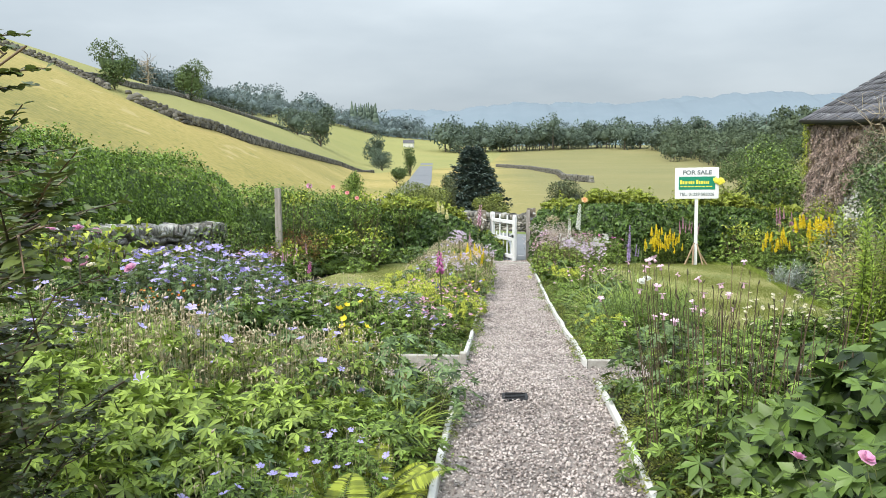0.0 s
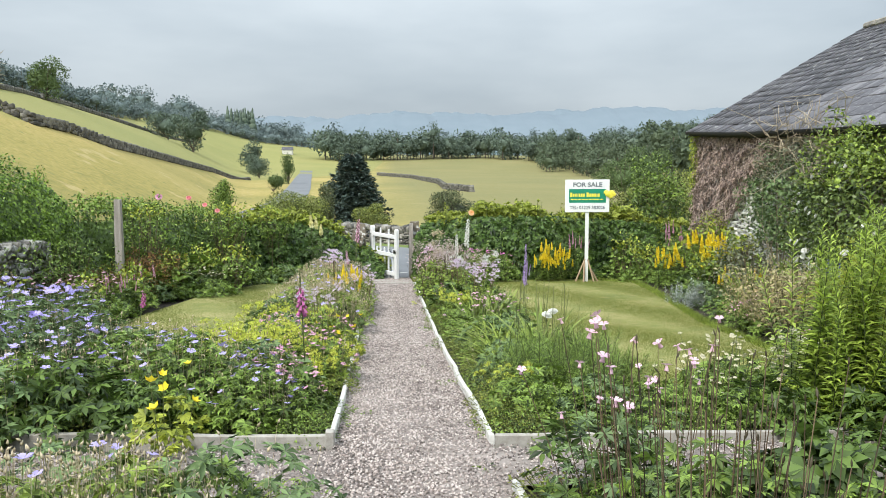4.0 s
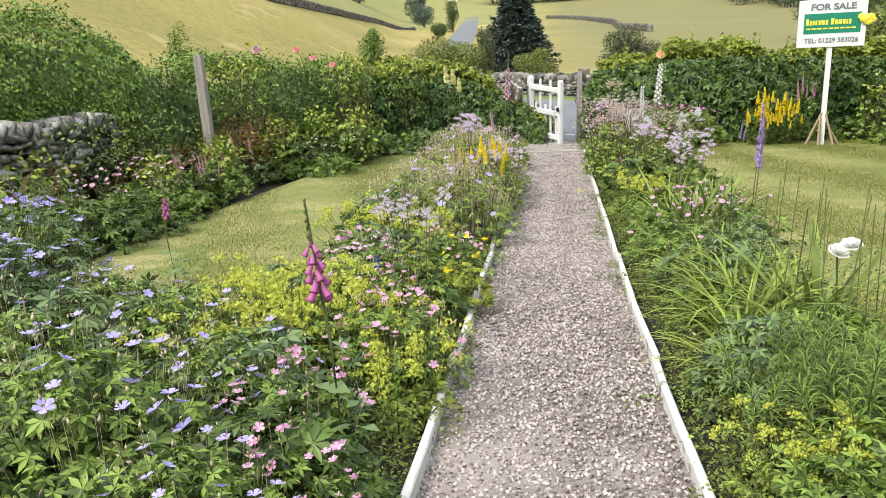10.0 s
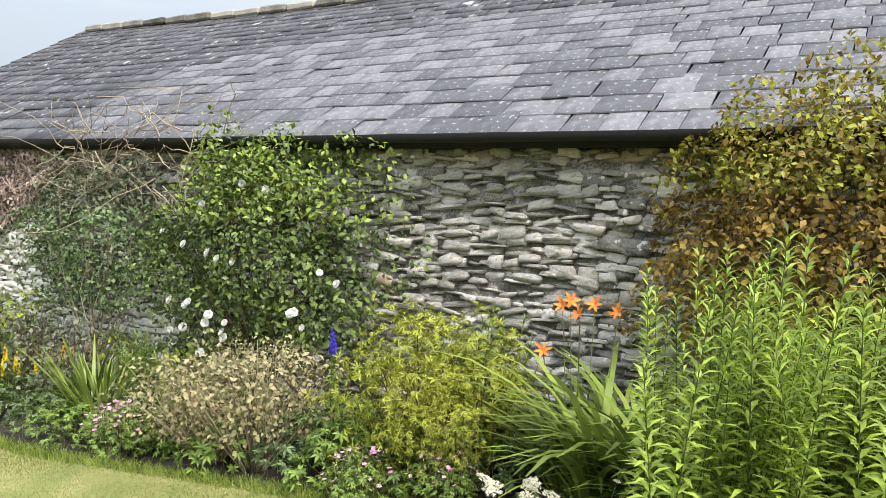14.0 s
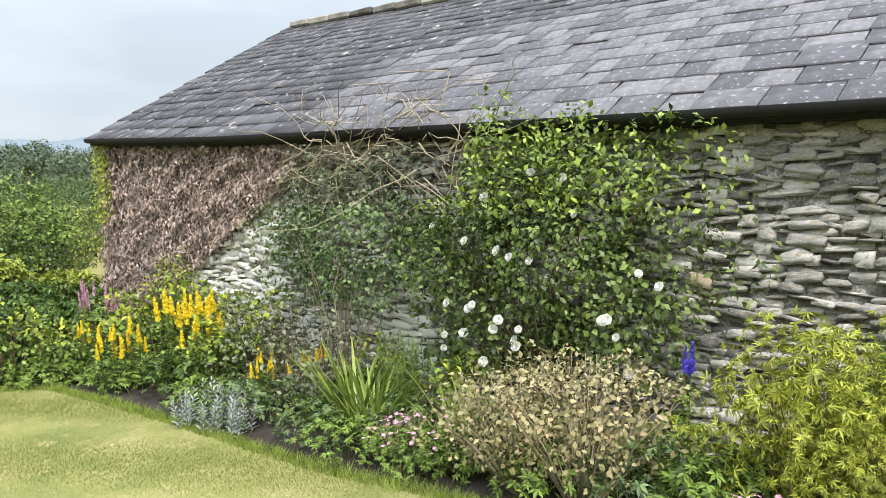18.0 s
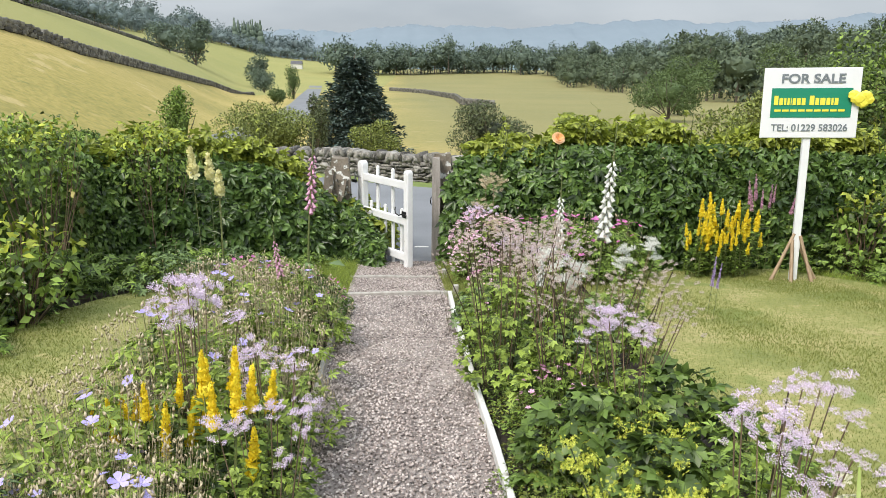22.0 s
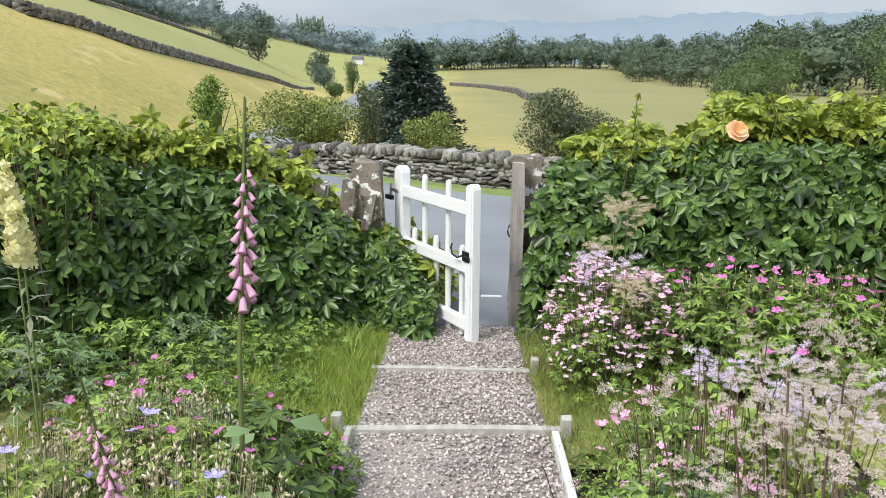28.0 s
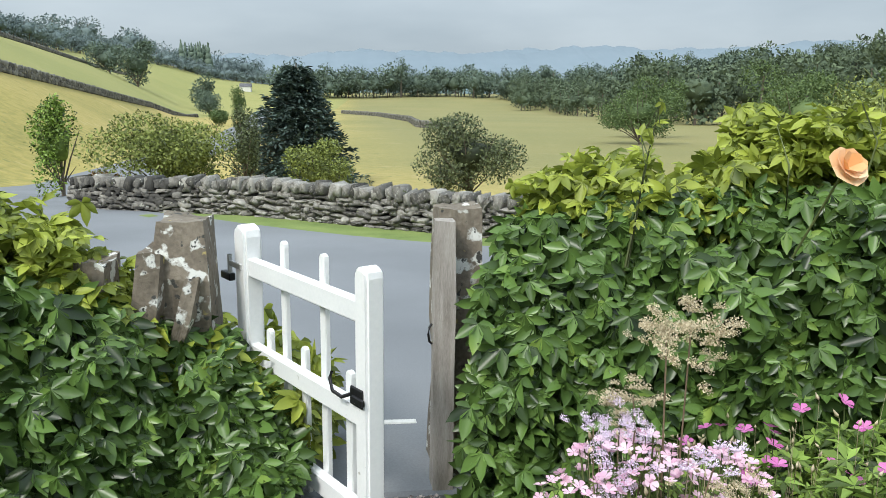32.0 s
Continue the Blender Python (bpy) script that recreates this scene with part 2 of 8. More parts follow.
M["stem_brown"] = leaf_mat("stem_brown", (0.06, 0.04, 0.025), (0.2, 0.14, 0.09), 0.7, 0.0)
M["twig_pale"] = leaf_mat("twig_pale", (0.25, 0.2, 0.14), (0.5, 0.42, 0.3), 0.8, 0.0)
for nm, a, b in (("violet", (0.40, 0.33, 0.78), (0.58, 0.51, 0.92)), ("purple", (0.34, 0.22, 0.53), (0.56, 0.42, 0.74)), ("blue", (0.04, 0.03, 0.42), (0.12, 0.09, 0.65)),
                 ("pink", (0.60, 0.22, 0.42), (0.82, 0.50, 0.65)), ("magenta", (0.44, 0.06, 0.28), (0.68, 0.22, 0.50)), ("palepink", (0.70, 0.36, 0.52), (0.88, 0.64, 0.75)),
                 ("lilac", (0.70, 0.54, 0.74), (0.88, 0.77, 0.90)), ("paleyellow", (0.70, 0.66, 0.26), (0.86, 0.82, 0.48)), ("white", (0.72, 0.73, 0.68), (0.86, 0.86, 0.82)), ("cream", (0.62, 0.58, 0.42), (0.80, 0.76, 0.60)),
                 ("yellow", (0.84, 0.60, 0.015), (0.94, 0.80, 0.06)), ("limeflower", (0.46, 0.52, 0.05), (0.70, 0.73, 0.13)), ("orange", (0.80, 0.16, 0.02), (0.90, 0.32, 0.06)),
                 ("peach", (0.85, 0.42, 0.14), (0.92, 0.66, 0.42)), ("coral", (0.78, 0.24, 0.26), (0.88, 0.44, 0.44)), ("mauve", (0.48, 0.39, 0.35), (0.72, 0.61, 0.56)),
                 ("seed", (0.42, 0.35, 0.21), (0.72, 0.62, 0.44)), ("darkseed", (0.035, 0.03, 0.02), (0.12, 0.10, 0.06))):
    M[nm] = leaf_mat("petal_" + nm, a, b, 0.55, 0.25, None, 0.88)
M["soil"] = surf_mat("soil", [(0.25, (0.016, 0.012, 0.009)), (0.8, (0.065, 0.05, 0.038))], 3, 70, 0.95, 0.8, 0.02)
M["lawn"] = surf_mat("lawn_turf", [(0.28, (0.14, 0.17, 0.042)), (0.5, (0.24, 0.245, 0.075)), (0.72, (0.40, 0.345, 0.16))], 1.6, 30, 0.9, 0.5, 0.012, spots=[(2.3, 0.62, (0.33, 0.295, 0.125)), (1.1, 0.62, (0.17, 0.205, 0.05))])
M["verge"] = surf_mat("verge_grass", [(0.25, (0.09, 0.14, 0.03)), (0.75, (0.22, 0.27, 0.075))], 2.0, 50, 0.9, 0.6, 0.015)
M["field"] = surf_mat("field_grass", [(0.28, (0.165, 0.165, 0.038)), (0.5, (0.315, 0.262, 0.072)), (0.72, (0.45, 0.34, 0.125))], 0.035, 2.2, 0.95, 0.8, 0.25, spots=[(0.35, 0.62, (0.40, 0.32, 0.13)), (1.1, 0.64, (0.21, 0.20, 0.055))])


def pasture_zones(m):
    """Greener pasture above the hill wall, duller hay stubble across the valley floor."""
    n, l = m.node_tree.nodes, m.node_tree.links
    shader = [k for k in n if k.type == "BSDF_PRINCIPLED"][0]
    col = shader.inputs["Base Color"].links[0].from_socket
    tc = n.new("ShaderNodeTexCoord"); sep = n.new("ShaderNodeSeparateXYZ"); l.new(tc.outputs["Object"], sep.inputs[0])

    def step(value, lo, hi):
        k = n.new("ShaderNodeMapRange"); k.inputs["From Min"].default_value, k.inputs["From Max"].default_value = lo, hi
        l.new(value, k.inputs["Value"]); return k.outputs[0]

    def both(p, q, op="MULTIPLY"):
        k = n.new("ShaderNodeMath"); k.operation = op; l.new(p, k.inputs[0]); l.new(q, k.inputs[1]); return k.outputs[0]

    line = n.new("ShaderNodeFloatCurve")
    pts = line.mapping.curves[0].points
    # the wall's x (0 to -100 m) at y (0 to 400 m)
    for y, x in ((65.5, 28.6), (76.9, 26.7), (102.8, 29.1), (153.2, 33.7), (179.5, 31.2), (215, 24), (300, 6)):
        pts.new(y / 400, x / 100)
    pts[0].location, pts[len(pts) - 1].location = (0.0, 0.32), (1.0, 0.0)
    for p in pts:
        p.handle_type = "VECTOR"
    line.mapping.update()
    ny = step(sep.outputs["Y"], 0, 400); l.new(ny, line.inputs["Value"])
    nx = n.new("ShaderNodeMath"); nx.operation = "MULTIPLY"; nx.inputs[1].default_value = -0.01; l.new(sep.outputs["X"], nx.inputs[0])
    up = step(both(nx.outputs[0], line.outputs[0], "SUBTRACT"), 0.0, 0.008)
    green = both(up, step(sep.outputs["Y"], 62, 65))
    hay = both(step(sep.outputs["X"], -6, 6), step(sep.outputs["Y"], 40, 60))
    for mask, tint, amount in ((green, (0.235, 0.25, 0.078), 0.72), (hay, (0.178, 0.172, 0.066), 0.78)):
        f = n.new("ShaderNodeMath"); f.operation = "MULTIPLY"; f.inputs[1].default_value = amount; l.new(mask, f.inputs[0])
        mx = n.new("ShaderNodeMix"); mx.data_type = "RGBA"; mx.inputs["B"].default_value = (*tint, 1)
        l.new(f.outputs[0], mx.inputs["Factor"]); l.new(col, mx.inputs["A"]); col = mx.outputs["Result"]
    l.new(col, shader.inputs["Base Color"])


pasture_zones(M["field"])
M["gravel"] = surf_mat("gravel_bed", [(0.2, (0.12, 0.103, 0.093)), (0.55, (0.29, 0.25, 0.225)), (0.85, (0.47, 0.415, 0.38))], 2.0, 85, 0.9, 1.0, 0.02)
M["pebble"] = surf_mat("pebble", [(0.05, (0.13, 0.108, 0.099)), (0.5, (0.375, 0.315, 0.287)), (0.95, (0.60, 0.535, 0.495))], 3, 120, 0.85, 0.2, 0.003, island=0.85)
M["road"] = surf_mat("asphalt", [(0.2, (0.125, 0.132, 0.143)), (0.8, (0.215, 0.225, 0.24))], 0.5, 90, 0.85, 0.4, 0.006)
M["board"] = surf_mat("weathered_board", [(0.2, (0.22, 0.20, 0.17)), (0.6, (0.42, 0.40, 0.36)), (0.9, (0.58, 0.56, 0.52))], 3, 50, 0.85, 0.5, 0.004, stretch=(6, 1, 6))
M["white_board"] = surf_mat("whitewashed_board", [(0.15, (0.42, 0.40, 0.36)), (0.45, (0.62, 0.61, 0.58)), (0.8, (0.74, 0.73, 0.70))], 2.5, 40, 0.8, 0.4, 0.004, spots=[(9, 0.62, (0.3, 0.28, 0.22))])
M["white_paint"] = surf_mat("white_gate_paint", [(0.2, (0.70, 0.71, 0.71)), (0.7, (0.82, 0.82, 0.81))], 3, 60, 0.45, 0.15, 0.002, spots=[(14, 0.70, (0.38, 0.36, 0.31))])
M["iron"] = surf_mat("black_iron", [(0.2, (0.012, 0.012, 0.013)), (0.8, (0.04, 0.04, 0.042))], 12, 90, 0.5, 0.3, 0.002, metal=0.6)
M["steel"] = surf_mat("galvanised_steel", [(0.2, (0.40, 0.41, 0.42)), (0.8, (0.6, 0.6, 0.6))], 20, 90, 0.4, 0.1, 0.001, metal=0.8)
M["stone"] = surf_mat("rubble_stone", [(0.02, (0.12, 0.117, 0.11)), (0.42, (0.43, 0.415, 0.385)), (0.85, (0.75, 0.73, 0.69))], 5, 55, 0.92, 1.0, 0.015, island=0.7, obj_random=0.7, spots=[(1.3, 0.61, (0.42, 0.35, 0.25)), (9, 0.64, (0.09, 0.09, 0.08)), (15, 0.60, (0.72, 0.71, 0.68))])
M["stone_white"] = surf_mat("limewashed_stone", [(0.1, (0.26, 0.255, 0.24)), (0.4, (0.54, 0.53, 0.50)), (0.8, (0.72, 0.71, 0.68))], 3.5, 45, 0.9, 0.6, 0.012, island=0.5, obj_random=0.5)
M["drystone"] = surf_mat("drystone", [(0.12, (0.055, 0.052, 0.047)), (0.45, (0.175, 0.165, 0.147)), (0.85, (0.38, 0.362, 0.325))], 4, 38, 0.92, 1.0, 0.02, island=0.7, obj_random=0.7, spots=[(7, 0.64, (0.50, 0.50, 0.44)), (3, 0.66, (0.11, 0.13, 0.05))])
M["garden_stone"] = surf_mat("garden_wall_stone", [(0.1, (0.09, 0.086, 0.08)), (0.45, (0.29, 0.275, 0.25)), (0.85, (0.60, 0.585, 0.55))], 5, 45, 0.92, 1.0, 0.02, island=0.8, obj_random=0.8, spots=[(9, 0.62, (0.66, 0.65, 0.61)), (5, 0.66, (0.12, 0.13, 0.06))])
M["hill_wall"] = surf_mat("dark_hill_wall", [(0.12, (0.045, 0.042, 0.038)), (0.5, (0.125, 0.118, 0.105)), (0.85, (0.24, 0.23, 0.20))], 2, 20, 0.9, 0.6, 0.02, island=0.6)
M["mortar"] = surf_mat("lime_joint", [(0.3, (0.03, 0.029, 0.027)), (0.5, (0.15, 0.145, 0.13)), (0.7, (0.55, 0.53, 0.50))], 6, 45, 0.95, 0.9, 0.02)
M["slate"] = surf_mat("roof_slate", [(0.1, (0.036, 0.035, 0.042)), (0.5, (0.094, 0.091, 0.103)), (0.95, (0.255, 0.248, 0.262))], 3.2, 40, 0.6, 0.6, 0.008, island=0.45, obj_random=0.45, spots=[(9, 0.63, (0.30, 0.30, 0.30)), (3.5, 0.67, (0.48, 0.48, 0.46)), (17, 0.67, (0.46, 0.46, 0.44))])
M["lichen_stone"] = surf_mat("lichened_pillar", [(0.1, (0.06, 0.048, 0.034)), (0.5, (0.165, 0.138, 0.105)), (0.9, (0.31, 0.27, 0.21))], 5, 40, 0.9, 0.8, 0.015, spots=[(11, 0.58, (0.62, 0.62, 0.58)), (22, 0.62, (0.05, 0.05, 0.045)), (9, 0.66, (0.42, 0.34, 0.12))])
M["old_wood"] = surf_mat("grey_weathered_wood", [(0.15, (0.13, 0.11, 0.09)), (0.5, (0.32, 0.29, 0.26)), (0.85, (0.5, 0.47, 0.43))], 4, 50, 0.9, 0.7, 0.006, stretch=(7, 7, 0.7))
M["raw_wood"] = surf_mat("raw_timber", [(0.2, (0.26, 0.17, 0.10)), (0.8, (0.5, 0.38, 0.26))], 5, 60, 0.8, 0.4, 0.003, stretch=(6, 6, 1))
M["sign_white"] = surf_mat("sign_white_plastic", [(0.2, (0.74, 0.76, 0.78)), (0.8, (0.82, 0.83, 0.84))], 2, 30, 0.35, 0.02, 0.001)
M["sign_green"] = surf_mat("sign_green_print", [(0.2, (0.012, 0.22, 0.13)), (0.8, (0.018, 0.27, 0.165))], 2, 30, 0.35, 0.02, 0.001)
M["sign_grey"] = surf_mat("sign_grey_print", [(0.2, (0.16, 0.19, 0.21)), (0.8, (0.20, 0.23, 0.25))], 2, 30, 0.35, 0.0)
M["sign_yellow"] = surf_mat("sign_yellow_print", [(0.2, (0.82, 0.72, 0.06)), (0.8, (0.86, 0.78, 0.12))], 2, 30, 0.35, 0.0)
M["bark"] = surf_mat("bark", [(0.2, (0.05, 0.04, 0.03)), (0.8, (0.20, 0.165, 0.13))], 4, 40, 0.95, 0.9, 0.02, stretch=(3, 3, 0.6))
# far woods: haze mixed into the leaf colours, stronger in hazy_wood than mid_wood
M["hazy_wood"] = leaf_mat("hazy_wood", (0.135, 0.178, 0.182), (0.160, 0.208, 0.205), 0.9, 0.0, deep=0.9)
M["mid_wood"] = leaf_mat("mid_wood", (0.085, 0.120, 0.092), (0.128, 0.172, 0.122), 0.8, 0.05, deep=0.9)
# fells: distance haze is put into these blue-grey base colours
M["far_hill"] = surf_mat("haze_blue_fell", [(0.25, (0.13, 0.20, 0.225)), (0.8, (0.18, 0.26, 0.275))], 0.002, 0.02, 1.0, 0.0)
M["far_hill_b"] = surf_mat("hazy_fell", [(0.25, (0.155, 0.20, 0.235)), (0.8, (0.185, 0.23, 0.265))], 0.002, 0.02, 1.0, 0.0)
M["far_hill_c"] = surf_mat("haze_pale_fell", [(0.25, (0.165, 0.21, 0.245)), (0.8, (0.185, 0.232, 0.265))], 0.002, 0.02, 1.0, 0.0)
M["gutter"] = surf_mat("black_gutter", [(0.2, (0.006, 0.006, 0.007)), (0.8, (0.016, 0.016, 0.018))], 5, 60, 0.75, 0.1, 0.002)

# ---- mesh helpers ----
RNG = np.random.default_rng(7)
JOINED = ("stem_growth", "seed_growth", "branch_work", "bud_growth", "stalk_growth", "foliage", "young_foliage", "leaf_growth", "top_growth", "crown", "yellowed_growth", "flower_growth", "flower_head", "seed_spike", "flower_spike")


def mk(name, V, F, mats, mi=None, smooth=False, parent=None, label=""):
    """One mesh object from arrays: vertices, and faces of equal size (or a list of such arrays)."""
    Fs = F if isinstance(F, list) else [F]
    me = bpy.data.meshes.new(name)
    V = np.asarray(V, dtype=np.float32)
    me.vertices.add(len(V)); me.vertices.foreach_set("co", V.ravel())
    loops = np.concatenate([np.asarray(f, dtype=np.int32).ravel() for f in Fs])
    sizes = np.concatenate([np.full(len(f), np.asarray(f).shape[1], dtype=np.int32) for f in Fs])
    starts = np.concatenate([[0], np.cumsum(sizes)[:-1]]).astype(np.int32)
    me.loops.add(len(loops)); me.loops.foreach_set("vertex_index", loops)
    me.polygons.add(len(sizes)); me.polygons.foreach_set("loop_start", starts)
    for m in (mats if isinstance(mats, (list, tuple)) else [mats]):
        me.materials.append(M[m])
    if mi is not None:
        me.polygons.foreach_set("material_index", np.asarray(mi, dtype=np.int32))
    me.update(calc_edges=True)
    me.validate()
    if smooth or name in JOINED:
        me.polygons.foreach_set("use_smooth", np.ones(len(sizes), dtype=bool))
    ob = new(name, me)
    if parent is not None:
        ob.parent = parent
        if name in JOINED:
            ob["kind"] = "stuff"
    if label:
        ob["label"] = label
    return ob


def part(name, bm, material, parent, label="", smooth=False):
    me = bpy.data.meshes.new(name)
    bm.to_mesh(me); bm.free()
    me.materials.append(M[material])
    if smooth:
        for p in me.polygons:
            p.use_smooth = True
    ob = new(name, me)
    ob.parent = parent
    if label:
        ob["label"] = label
    return ob


def box_bm(x0, x1, y0, y1, z0, z1, bevel=0.0, jitter=0.0):
    bm = bmesh.new()
    bmesh.ops.create_cube(bm, size=1)
    for v in bm.verts:
        v.co = Vector(((x0 + x1) / 2 + v.co.x * (x1 - x0), (y0 + y1) / 2 + v.co.y * (y1 - y0), (z0 + z1) / 2 + v.co.z * (z1 - z0)))
        if jitter:
            v.co += Vector((random.uniform(-1, 1), random.uniform(-1, 1), random.uniform(-1, 1))) * jitter
    if bevel:
        bmesh.ops.bevel(bm, geom=bm.edges[:], offset=bevel, segments=1, affect="EDGES")
    return bm


def empty(name, label="", category="", group="", kind="", at=(0, 0, 0)):
    ob = new(name)
    ob.empty_display_size = 0.1
    ob.location = at
    return tagged(ob, label, category, group, kind)


def frames_of(d, spin=None, up=(0, 0, 1)):
    """Turns whose y axis is each direction d and whose z axis is near up; spin turns them round it."""
    d = d / np.maximum(np.linalg.norm(d, axis=1), 1e-9)[:, None]
    x = np.cross(d, np.broadcast_to(np.asarray(up, float), d.shape))
    bad = np.linalg.norm(x, axis=1) < 1e-3
    x[bad] = (1, 0, 0)
    x /= np.linalg.norm(x, axis=1)[:, None]
    z = np.cross(x, d)
    if spin is not None:
        c, s = np.cos(spin)[:, None], np.sin(spin)[:, None]
        x, z = x * c + z * s, z * c - x * s
    return np.stack([x, d, z], axis=2)


def inst(tpl, R, S, P):
    """Copies of a template (V, F) turned by R, sized by S, moved to P, as one pair of arrays."""
    V, F = tpl
    n = len(P)
    S = np.asarray(S, float)
    S = S[:, None, None] if S.ndim == 1 else S[:, None, :]
    W = np.einsum("nij,nkj->nki", R, V[None] * S) + P[:, None, :]
    return W.reshape(-1, 3), (F[None] + (np.arange(n) * len(V))[:, None, None]).reshape(-1, F.shape[1])


def join(*pairs):
    Vs, Fs, Is, o = [], {}, {}, 0
    for k, (V, F) in enumerate(pairs):
        Vs.append(V)
        Fs.setdefault(F.shape[1], []).append((F + o, k))
        o += len(V)
    F, mi = [], []
    for size in sorted(Fs):
        F.append(np.concatenate([f for f, _ in Fs[size]]))
        mi += [np.full(len(f), k) for f, k in Fs[size]]
    return np.concatenate(Vs), F, np.concatenate(mi)


def tpl_leaf(w=0.5, fold=0.12, droop=0.15):
    V = np.array([(0, 0, 0), (-w * .42, .35, fold), (0, .38, 0), (w * .42, .35, fold), (-w * .36, .68, fold - droop * .4), (0, .70, -droop * .4), (w * .36, .68, fold - droop * .4), (0, 1, -droop)])
    F = np.array([(0, 2, 1), (0, 3, 2), (1, 2, 5), (1, 5, 4), (2, 3, 6), (2, 6, 5), (4, 5, 7), (5, 6, 7)])
    return V, F


def tpl_mid(w=0.42, fold=0.07, droop=0.2):
    return np.array([(0, 0, 0), (-w / 2, .5, fold), (0, .52, 0), (w / 2, .5, fold), (0, 1, -droop)], float), np.array([(0, 2, 1), (0, 3, 2), (1, 2, 4), (2, 3, 4)])


def tpl_ovate(w=0.5, fold=0.07, droop=0.2):
    """A pointed oval leaf, folded along its rib."""
    V = np.array([(0, 0, 0), (-w * .46, .36, fold), (-w * .36, .70, fold * .6 - droop * .45), (0, 1, -droop), (w * .36, .70, fold * .6 - droop * .45), (w * .46, .36, fold)])
    return V, np.array([(0, 3, 2), (0, 2, 1), (0, 4, 3), (0, 5, 4)])


def tpl_small(w=0.5):
    return np.array([(0, 0, 0), (-w / 2, .5, .10), (0, 1, -.05), (w / 2, .5, .10)], float), np.array([(0, 3, 2), (0, 2, 1)])


def fan(leaf, angles, lens, pitch=0.0):
    """Leaflets spread from one point."""
    V, F = leaf
    Vs, Fs = [], []
    for k, (a, s) in enumerate(zip(angles, lens)):
        W = V * s
        c, q = math.cos(math.radians(a)), math.sin(math.radians(a))
        Vs.append(np.stack([W[:, 0] * c + W[:, 1] * q, W[:, 1] * c - W[:, 0] * q, W[:, 2] + pitch * W[:, 1]], 1))
        Fs.append(F + k * len(V))
    return np.concatenate(Vs), np.concatenate(Fs)


def tpl_blade(w=0.04, n=5, bend=0.5):
    t = np.linspace(0, 1, n)
    y = np.sin(t * bend * 1.6) / max(bend * 1.6, 1e-3); z = -(1 - np.cos(t * bend * 1.6)) / max(bend * 1.6, 1e-3)
    hw = w / 2 * np.sqrt(np.clip(1.02 - t ** 2, 0.0, 1))
    V = np.concatenate([np.stack([-hw, y, z + hw * .25], 1), np.stack([hw, y, z + hw * .25], 1)])
    F = np.array([f for i in range(n - 1) for f in ((i, n + i, n + i + 1), (i, n + i + 1, i + 1))])
    return V, F


def tube(pts, r0, r1, k=4):
    """A tapered stem through points."""
    pts = np.asarray(pts, float)
    n = len(pts)
    a = np.linspace(0, 2 * np.pi, k, endpoint=False)
    V = []
    for i, p in enumerate(pts):
        d = pts[min(i + 1, n - 1)] - pts[max(i - 1, 0)]
        R = frames_of(d[None])[0]
        r = r0 + (r1 - r0) * i / max(n - 1, 1)
        V.append(p + r * (np.cos(a)[:, None] * R[:, 0] + np.sin(a)[:, None] * R[:, 2]))
    F = [(i * k + j, i * k + (j + 1) % k, (i + 1) * k + (j + 1) % k, (i + 1) * k + j) for i in range(n - 1) for j in range(k)]
    return np.concatenate(V), np.array(F)


def tri(F):
    return np.concatenate([F[:, [0, 1, 2]], F[:, [0, 2, 3]]]) if F.shape[1] == 4 else F


def pile(pairs):
    """Many (V, F) of triangles or quads as one triangle pair."""
    Vs, Fs, o = [], [], 0
    for V, F in pairs:
        Vs.append(V); Fs.append(tri(F) + o); o += len(V)
    return np.concatenate(Vs), np.concatenate(Fs)


def rand_dirs(n, up=0.3, spread=1.0):
    d = RNG.normal(size=(n, 3)) * spread
    d[:, 2] += up
    return d / np.linalg.norm(d, axis=1)[:, None]


# ---- lie of the land ----
GY = (-40.0, -1.0, 4.2, 8.0, 11.5, 14.0, 16.9, 18.1, 19.4, 22.0, 30.0, 48.0, 120.0, 600.0, 5000.0)
GZ = (0.4, 0.12, -0.09, -0.47, -0.80, -0.93, -1.08, -1.22, -1.33, -1.45, -1.55, -3.0, -3.4, -5.0, -5.0)

FAR_BEARING = (-40, -27, -20, -16, -12, -9, -6, 0, 12, 18, 25, 31, 50)
FAR_RISE = (-3.0, 2.0, 3.3, 2.9, 2.0, 1.2, 0.9, 0.4, 0.4, 1.0, 1.9, 2.3, 2.3)


def land(x, y):
    """Height of the ground at plan points."""
    x, y = np.asarray(x, float), np.asarray(y, float)
    z = np.interp(y, GY, GZ)
    foot = -13 - np.maximum(0, y - 70) * 0.18
    d = np.maximum(0, foot - x)
    z = z + 41 * (1 - np.exp(-0.6 * d * d / (d + 2.5) / 41)) * np.clip((y + 60) / 60, 0, 1)
    e = np.maximum(0, x - (52 + 0.20 * np.maximum(0, y - 60)))
    z = z + np.minimum(0.13 * e * e / (e + 25), 34 + 0 * e)
    r = np.hypot(x, y - 6)
    rise = np.interp(np.degrees(np.arctan2(x, np.maximum(y - 6, 1e-3))), FAR_BEARING, FAR_RISE)
    w = np.clip((r - 270) / 250, 0, 1)
    far = 1.5 + np.minimum(r, 560) * np.tan(np.radians(rise))
    return np.where(y > 6, z + np.maximum(0, far - z) * w * w * (3 - 2 * w), z)


def land1(x, y):
    return float(land(np.array([x]), np.array([y]))[0])

# ---- ground, road and garden surfaces ----
def spaced(lo, hi, core0, core1, step, grow=1.13):
    v = list(np.arange(core0, core1 + 1e-6, step))
    s, p = step, v[-1]
    while p < hi:
        s *= grow; p += s; v.append(min(p, hi))
    s, p = step, v[0]
    while p > lo:
        s *= grow; p -= s; v.insert(0, max(p, lo))
    return np.array(v)


